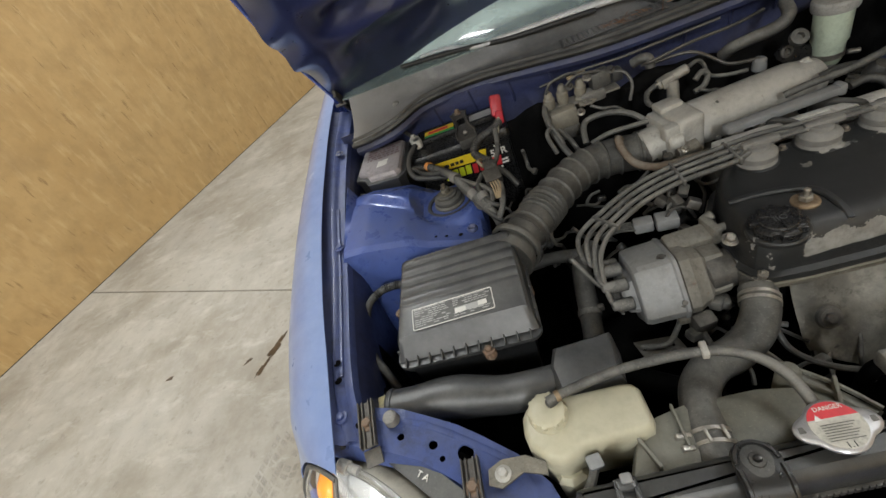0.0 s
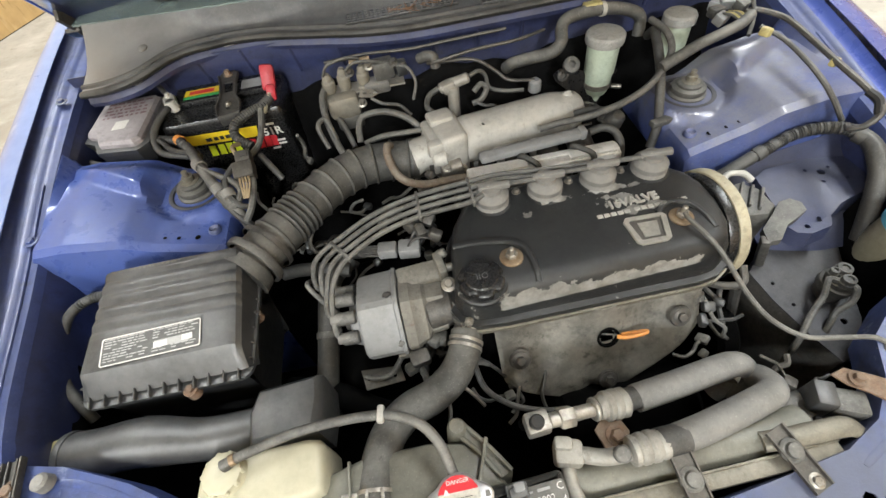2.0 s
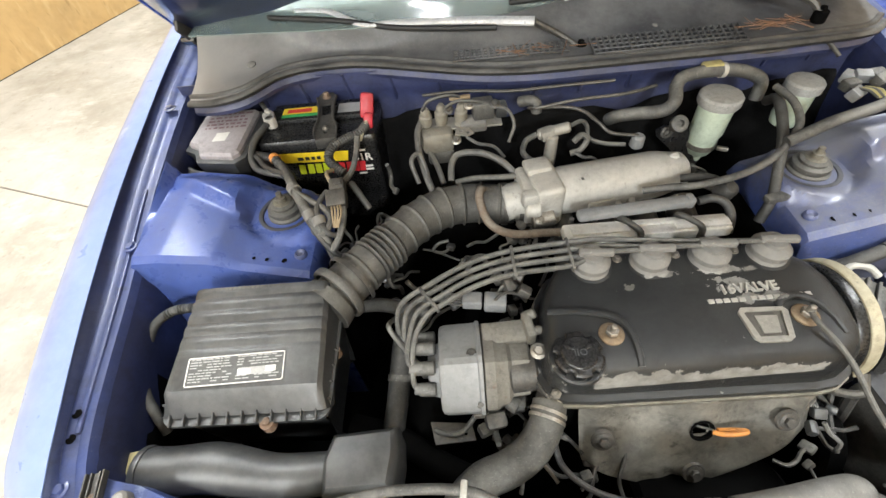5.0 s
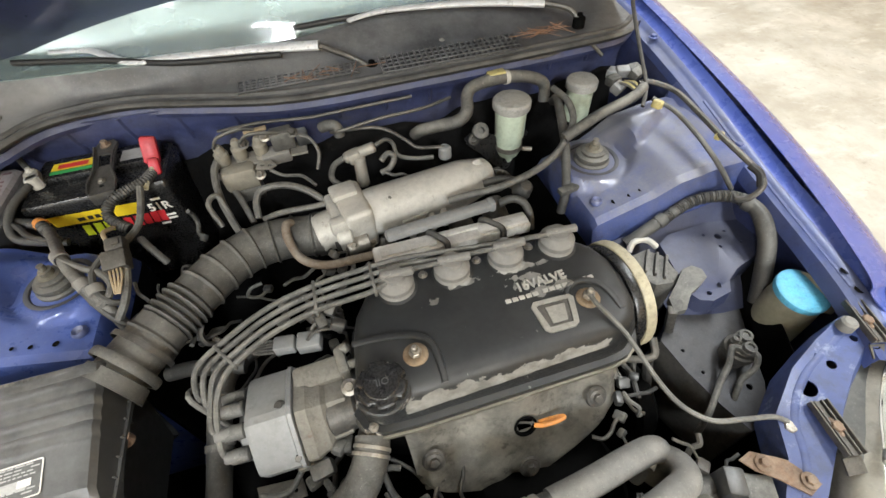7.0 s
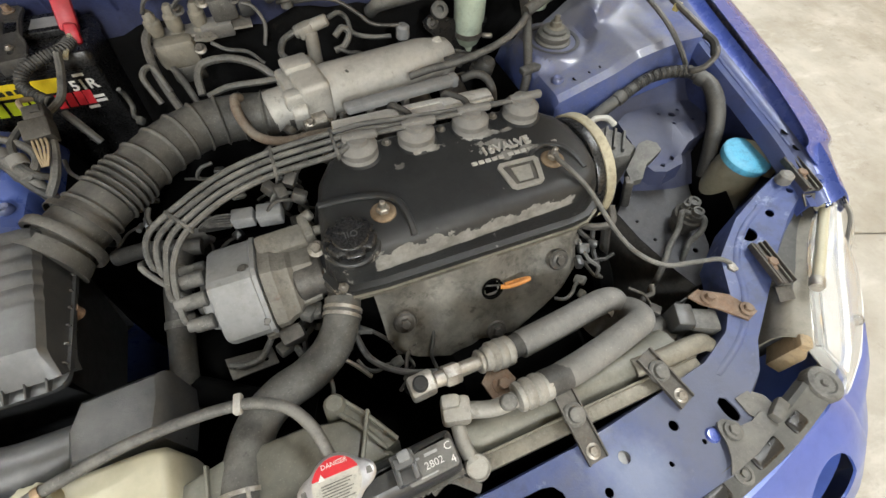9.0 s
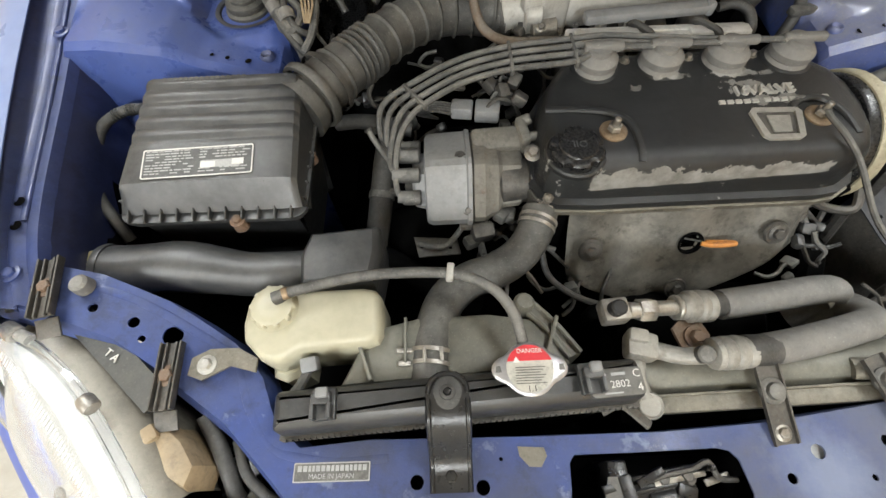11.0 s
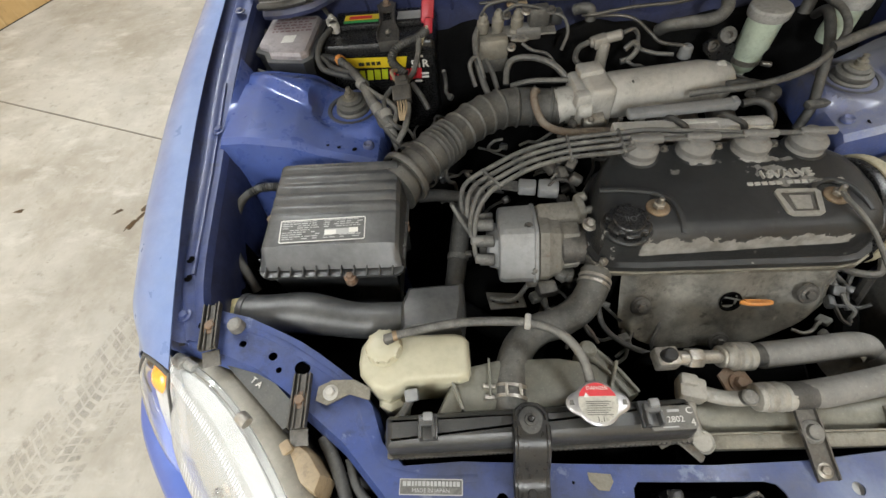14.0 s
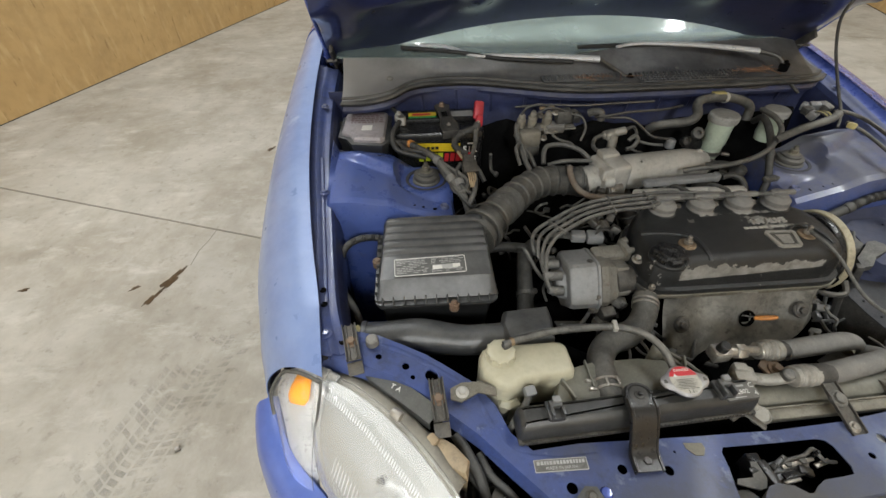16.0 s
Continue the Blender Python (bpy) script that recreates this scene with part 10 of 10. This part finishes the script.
for pts, r in (([(-0.205, 0.34, 0.715), (-0.212, 0.31, 0.71), (-0.21, 0.27, 0.69), (-0.200, 0.235, 0.665), (-0.19, 0.21, 0.65)], 0.0065), ([(-0.195, 0.31, 0.67), (-0.18, 0.27, 0.66), (-0.17, 0.24, 0.64)], 0.0055), ([(-0.215, 0.225, 0.66), (-0.225, 0.245, 0.695), (-0.21, 0.258, 0.70), (-0.197, 0.235, 0.67)], 0.0045),
               ([(-0.155, 0.225, 0.66), (-0.152, 0.247, 0.680), (-0.138, 0.262, 0.690), (-0.10, 0.258, 0.693), (-0.065, 0.238, 0.688), (-0.04, 0.222, 0.67)], 0.0062), ([(-0.145, 0.22, 0.66), (-0.11, 0.208, 0.676), (-0.06, 0.205, 0.676), (-0.02, 0.215, 0.668)], 0.0052)):
    solo("vacuum_hose", tube(B(), pts, r, 8, 7), CABLE, "thin dusty grey vacuum hose", "hose", pts[0], group="vacuum hoses")
rg = thing("pressure_valve", (0.045, 0.30, 0.66), "dusty alloy pressure valve behind the plenum", "valve")
b = B()
cyl(b, (0.035, 0.275, 0.64), (0.038, 0.282, 0.70), 0.012, 0.011, 16, 0.003)
cyl(b, (0.012, 0.292, 0.696), (0.070, 0.287, 0.712), 0.0105, 0.010, 16, 0.003)
box(b, (0.03, 0.288, 0.700), (0.025, 0.022, 0.022), (0, -15, 0), 0.004)
part("body", b, SHIELD, rg)
part("hose", tube(B(), [(0.01, 0.292, 0.697), (-0.01, 0.285, 0.69), (-0.018, 0.262, 0.68), (0.0, 0.245, 0.67)], 0.0055, 8, 6), CABLE, rg)
part("hose", tube(B(), [(0.07, 0.288, 0.713), (0.092, 0.298, 0.714), (0.105, 0.300, 0.70), (0.11, 0.29, 0.68), (0.14, 0.28, 0.672), (0.175, 0.275, 0.67)], 0.004, 8, 6), CABLE, rg)
part("hook", tube(B(), [(0.075, 0.27, 0.69), (0.09, 0.275, 0.70), (0.10, 0.272, 0.69), (0.088, 0.264, 0.675), (0.07, 0.262, 0.67)], 0.0055, 8, 5), CABLE, rg)
for pts, r in (([(0.0, 0.335, 0.728), (0.017, 0.318, 0.737), (0.086, 0.318, 0.746), (0.171, 0.322, 0.747), (0.23, 0.335, 0.75)], 0.0042), ([(0.02, 0.345, 0.72), (0.07, 0.325, 0.728), (0.10, 0.315, 0.722), (0.13, 0.305, 0.70), (0.15, 0.29, 0.688), (0.20, 0.285, 0.68)], 0.0042),
               ([(-0.20, 0.40, 0.735), (-0.12, 0.385, 0.745), (-0.03, 0.365, 0.748), (0.05, 0.36, 0.752), (0.16, 0.355, 0.756)], 0.004), ([(0.40, 0.37, 0.775), (0.46, 0.372, 0.778), (0.505, 0.39, 0.785), (0.54, 0.385, 0.78), (0.56, 0.36, 0.76)], 0.0045)):
    solo("bulkhead_pipe", tube(B(), pts, r * 0.8, 8, 7), DARKSTEEL, "thin dark pipe along the bulkhead", "pipe", pts[0], group="bulkhead pipes")
b = tube(B(), [(-0.015, 0.345, 0.735), (0.000, 0.335, 0.743), (0.012, 0.330, 0.740), (0.014, 0.328, 0.722)], 0.010, 10, 5)
solo("rubber_elbow", b, CABLE, "dusty rubber elbow on the bulkhead", "hose", (0, 0.335, 0.73))
b = lathe(B(), [(0.016, -0.01), (0.016, 0.0), (0.013, 0.002), (0.007, 0.002), (0.007, -0.006), (0, -0.006)], (0.280, 0.300, 0.688), (0, -0.7, 0.7), 20)
solo("bracket_eye", b, CABLE, "dusty round bracket eye on the bulkhead", "bracket", (0.28, 0.3, 0.68))

# ---- gearbox side, deep in the bay ----
gb = thing("gearbox", (-0.18, -0.05, 0.35), "near-black gearbox below the distributor, shade in its colour", "gearbox")
b = B()
box(b, (-0.15, -0.02, 0.40), (0.24, 0.26, 0.16), (0, 0, 5), 0.04, 3)
box(b, (-0.20, -0.12, 0.44), (0.12, 0.10, 0.12), (0, 0, 20), 0.03, 3)
# Dark fill lump; deep shade is put into the case's colour.
part("case", b, DARK, gb)
b = plate(B(), [(-0.212, -0.165), (-0.150, -0.170), (-0.145, -0.195), (-0.205, -0.198)], [(-0.200, -0.180, 0.004), (-0.160, -0.184, 0.003)], z=0.525, th=0.003)
part("cable_bracket", b, DARKSTEEL, gb, "dark steel bracket")
part("cable", tube(B(), [(-0.205, -0.178, 0.529), (-0.185, -0.186, 0.532), (-0.165, -0.184, 0.531), (-0.15, -0.172, 0.54), (-0.142, -0.165, 0.548)], 0.0042, 8, 5), CABLE, gb)
for k, (x, y, z) in enumerate(((-0.118, -0.172, 0.552), (-0.130, -0.185, 0.540), (-0.088, -0.160, 0.566), (-0.078, -0.158, 0.562))):
    part("plug", box(B(), (x, y, z), (0.022, 0.018, 0.016), (0, 10, 25 * k), 0.004), CABLE, gb)
for k in range(5):
    y = -0.03 + 0.014 * k
    part("wire", tube(B(), [(-0.11 + 0.01 * k, y, 0.62), (-0.09 + 0.004 * k, y + 0.01, 0.64), (-0.065, y + 0.015, 0.63), (-0.05, y + 0.02, 0.60)], 0.0028, 6, 5), CABLE if k % 2 else DARKSTEEL, gb)
for k, (x, y, z, r) in enumerate(((-0.078, -0.005, 0.640, 20), (-0.060, 0.010, 0.645, -30), (-0.092, 0.016, 0.632, 45), (-0.055, -0.015, 0.635, 70))):
    part("clip", box(B(), (x, y, z), (0.016, 0.02, 0.016), (25, 10, r), 0.003), DARKSTEEL, gb)
part("lower_cable", tube(B(), [(-0.04, -0.20, 0.56), (-0.03, -0.235, 0.53), (0.0, -0.262, 0.52), (0.04, -0.278, 0.515), (0.08, -0.28, 0.50)], 0.0045, 8, 6), RUBBER, gb)
part("shaft", tube(B(), [(-0.34, -0.15, 0.48), (-0.27, -0.175, 0.49), (-0.20, -0.215, 0.48), (-0.12, -0.25, 0.46)], 0.020, 12, 5), DARK, gb)
part("link", tube(B(), [(-0.075, -0.215, 0.54), (-0.05, -0.235, 0.52), (-0.035, -0.25, 0.50)], 0.003, 6, 4), STEEL, gb)
cmp_ = thing("compressor", (0.18, -0.27, 0.36), "near-black compressor below the heat shield, shade in its colour", "compressor")
# Near-black fill below the shield, carrying the bay's shade.
part("case", cyl(B(), (0.08, -0.27, 0.40), (0.30, -0.27, 0.40), 0.06, 0.06, 24, 0.01), DARK, cmp_)
part("belt_cover", cyl(B(), (0.36, -0.17, 0.42), (0.40, -0.17, 0.42), 0.075, 0.075, 28, 0.008), DARK, cmp_)
part("bar", tube(B(), [(0.33, -0.152, 0.565), (0.36, -0.165, 0.555), (0.39, -0.172, 0.560), (0.398, -0.150, 0.575)], 0.006, 8, 5), DARKSTEEL, cmp_)
part("bar", tube(B(), [(0.385, -0.17, 0.55), (0.40, -0.18, 0.48), (0.42, -0.19, 0.38)], 0.008, 8, 4), DARKSTEEL, cmp_)
for k, (x, z) in enumerate(((0.33, 0.585), (0.345, 0.575), (0.352, 0.592))):
    part("bracket", box(B(), (x, -0.155, z), (0.02, 0.02, 0.018), (20, 15, 30 * k), 0.003), DARK, cmp_)

# ---- stickers and plugs on the support ----
m = pose(-0.2925, -0.4655, sup_z(-0.2925, -0.4655) + 0.0012, 0, 0, -0.6)
pl = thing("maker_plate", (-0.2925, -0.4655, 0.58), "silver maker's plate riveted to the support", "plate")
part("plate", pour(B(), plate(B(), round_rect(-0.039, -0.009, 0.039, 0.009, 0.001, 2), z=0.0006, th=0.0006), m), SILVERPRINT, pl, "silver plate")
part("dark_field", pour(B(), plate(B(), round_rect(-0.0378, -0.0078, 0.0378, 0.0078, 0.001, 2), z=0.0009, th=0.0002), m), CABLE, pl, "dark plate field")
part("lettering", letters("MADE IN JAPAN", 0.0065, m @ pose(0, -0.0040, 0.0011), 0.0001), SILVERPRINT, pl, "pale words MADE IN JAPAN")
b = B()
x = -0.035
rnd = random.Random(2)
while x < 0.034:
    w = rnd.uniform(0.0025, 0.0045)
    put(b, [m @ Vector(q) for q in ((x, 0.0008, 0.0012), (x + w, 0.0008, 0.0012), (x + w, 0.0062, 0.0012), (x, 0.0062, 0.0012))], [[0, 1, 2, 3]])
    x += w + 0.0012
tagged(part("print", b, SILVERPRINT, pl, "maker's line as bars"), kind="stuff")
b = plate(B(), [(-0.102, -0.449), (-0.075, -0.451), (-0.073, -0.459), (-0.080, -0.469), (-0.092, -0.468), (-0.101, -0.458)], z=sup_z(-0.09, -0.46) + 0.0012, th=0.0008)
solo("worn_sticker", b, DULLZINC, "worn silver sticker on the blue support", "sticker", (-0.09, -0.46, 0.58))
for x, y in ((-0.240, -0.507), (0.308, -0.483)):
    b = lathe(B(), [(0, 0.004), (0.007, 0.003), (0.009, 0.0), (0.009, -0.003)], (x, y, sup_z(x, y)), (0, 0, 1), 18)
    part("blind_plug", b, PAINT, car, "small blue plastic plug")
part("rail_bolt", hexbolt(lathe(B(), [(0.0105, -0.002), (0.0105, 0.0010), (0.009, 0.0016), (0, 0.0016)], (0.327, -0.487, 0.586), (0, 0, 1), 24), (0.327, -0.487, 0.588), (0, 0, 1), 0.0065, 0.005), PLATEDUST, car, "dusty bolt and washer")
part("hole_backing", plate(B(), [(0.19, -0.475), (0.21, -0.475), (0.21, -0.456), (0.19, -0.456)], z=0.571, th=0.001), SILVERPRINT, car, "pale metal behind a bolt hole")
# Black plate added under this slot so that it reads as shade.
part("hole_backing", plate(B(), [(0.328, -0.49), (0.360, -0.49), (0.360, -0.445), (0.328, -0.445)], z=0.562, th=0.001), DARK, car)
part("corner_plate", plate(B(), [(0.3135, -0.480), (0.317, -0.4735), (0.325, -0.4725), (0.333, -0.477), (0.337, -0.486), (0.356, -0.487), (0.374, -0.482), (0.384, -0.489), (0.381, -0.503), (0.338, -0.516), (0.293, -0.523), (0.301, -0.515), (0.307, -0.507), (0.312, -0.495)], z=0.5856, th=0.002), PLATEDUST, car, "dust-covered steel corner plate")
part("corner_plate", plate(B(), [(0.358, -0.460), (0.380, -0.458), (0.393, -0.470), (0.398, -0.488), (0.386, -0.500), (0.372, -0.496), (0.360, -0.480)], z=0.5835, th=0.002), PLATEDUST, car, "dust-covered steel corner plate")
part("plug", box(B(), (0.392, -0.489, 0.588), (0.030, 0.014, 0.012), (0, 8, 24), 0.003), PLATEDUST, car, "dusty grey plastic plug")
part("corner_plate", plate(B(), [(-0.268, -0.497), (-0.252, -0.499), (-0.240, -0.530), (-0.226, -0.543), (-0.318, -0.536), (-0.295, -0.520)], [(-0.285, -0.526, 0.002)], z=0.5815, th=0.0015), STRIPGREY, car, "dark corner plate with a bolt")
part("corner_bolt", hexbolt(B(), (-0.263, -0.512, 0.5815), (0, 0, 1), 0.006, 0.006), DARKSTEEL, car, "dark corner bolt")
horn = thing("horn", (-0.405, -0.455, 0.50), "dusty black horn and hoses behind the headlamp", "horn")
part("disc", lathe(B(), [(0, -0.02), (0.030, -0.02), (0.036, -0.012), (0.036, 0.0), (0.030, 0.006), (0.012, 0.008), (0.010, 0.014), (0, 0.015)], (-0.395, -0.472, 0.515), (0.3, -0.5, 0.8), 28), BLACKSTEEL, horn)
part("bracket", box(B(), (-0.372, -0.497, 0.535), (0.05, 0.022, 0.004), (10, 0, -38), 0.001), DARKSTEEL, horn, "dull steel bracket")
part("bolt", hexbolt(B(), (-0.372, -0.497, 0.538), (0, 0, 1), 0.006, 0.006), STEEL, horn)
for pts, r in (([(-0.440, -0.405, 0.570), (-0.424, -0.432, 0.562), (-0.410, -0.462, 0.552), (-0.402, -0.492, 0.530), (-0.400, -0.51, 0.49)], 0.009), ([(-0.405, -0.430, 0.555), (-0.392, -0.462, 0.552), (-0.372, -0.482, 0.548), (-0.355, -0.495, 0.53)], 0.006), ([(-0.425, -0.45, 0.54), (-0.41, -0.475, 0.535), (-0.385, -0.495, 0.525), (-0.365, -0.515, 0.50)], 0.004)):
    part("hose", tube(B(), pts, r, 10, 6), RUBBER, horn, "black rubber hose")
for k, (x, y, z, mm) in enumerate(((-0.362, -0.512, 0.552, CAPGREY), (-0.345, -0.508, 0.550, CABLE), (-0.388, -0.502, 0.538, CABLE))):
    part("plug", box(B(), (x, y, z), (0.022, 0.014, 0.012), (10, 8, 25 * k - 20), 0.003), mm, horn)
pk = thing("sensor_plug", (-0.318, -0.365, 0.60), "grey sensor plug on the radiator end", "sensor")
part("plug", box(B(), (-0.318, -0.362, 0.604), (0.018, 0.016, 0.018), (15, 0, 10), 0.003), CAPGREY, pk)
part("lead", tube(B(), [(-0.320, -0.368, 0.602), (-0.330, -0.382, 0.594), (-0.346, -0.396, 0.582), (-0.355, -0.405, 0.56)], 0.0055, 8, 5), CABLE, pk)

# ---- looms and clips low in the bay ----
rnd = random.Random(77)
for x, y, z, n, spread in ((-0.15, 0.10, 0.585, 6, 0.04), (-0.27, 0.05, 0.55, 6, 0.04), (-0.09, -0.13, 0.49, 6, 0.035), (0.02, -0.225, 0.49, 6, 0.04), (0.33, -0.215, 0.52, 6, 0.035), (0.12, 0.225, 0.635, 6, 0.04), (0.29, 0.20, 0.63, 6, 0.04), (-0.33, 0.13, 0.60, 6, 0.04), (-0.055, 0.015, 0.575, 7, 0.035), (-0.05, -0.03, 0.56, 5, 0.03), (0.0, 0.10, 0.60, 6, 0.04), (-0.03, 0.085, 0.615, 5, 0.03), (0.34, -0.16, 0.55, 6, 0.03), (-0.20, 0.02, 0.56, 4, 0.05), (0.42, 0.06, 0.56, 5, 0.04), (-0.30, 0.22, 0.60, 4, 0.04), (0.36, -0.34, 0.545, 5, 0.03), (-0.09, -0.19, 0.52, 5, 0.03)):
    loom = thing("wiring_loom", (x, y, z), "small dark loom with clips low in the engine bay", "wiring loom", "small looms")
    for k in range(n):
        p = Vector((x + rnd.gauss(0, spread * 0.5), y + rnd.gauss(0, spread * 0.5), z + rnd.gauss(0, 0.012)))
        pts = [p]
        d_ = Vector((rnd.gauss(0, 1), rnd.gauss(0, 1), rnd.gauss(0, 0.6))).normalized()
        for _ in range(4):
            d_ = (d_ + Vector((rnd.gauss(0, 0.55), rnd.gauss(0, 0.55), rnd.gauss(0, 0.4)))).normalized()
            pts.append(pts[-1] + d_ * spread * 0.45)
        part("wire", tube(B(), pts, rnd.choice((0.0022, 0.003, 0.0042)), 6, 5), rnd.choice((CABLE, DARKSTEEL, RUBBER)), loom)
        if k % 2 == 0:
            part("clip", box(B(), p, (rnd.uniform(0.010, 0.02), rnd.uniform(0.010, 0.02), rnd.uniform(0.008, 0.014)), (rnd.uniform(-40, 40), rnd.uniform(-40, 40), rnd.uniform(0, 90)), 0.003), rnd.choice((CABLE, DARKSTEEL, PLASTIC)), loom)
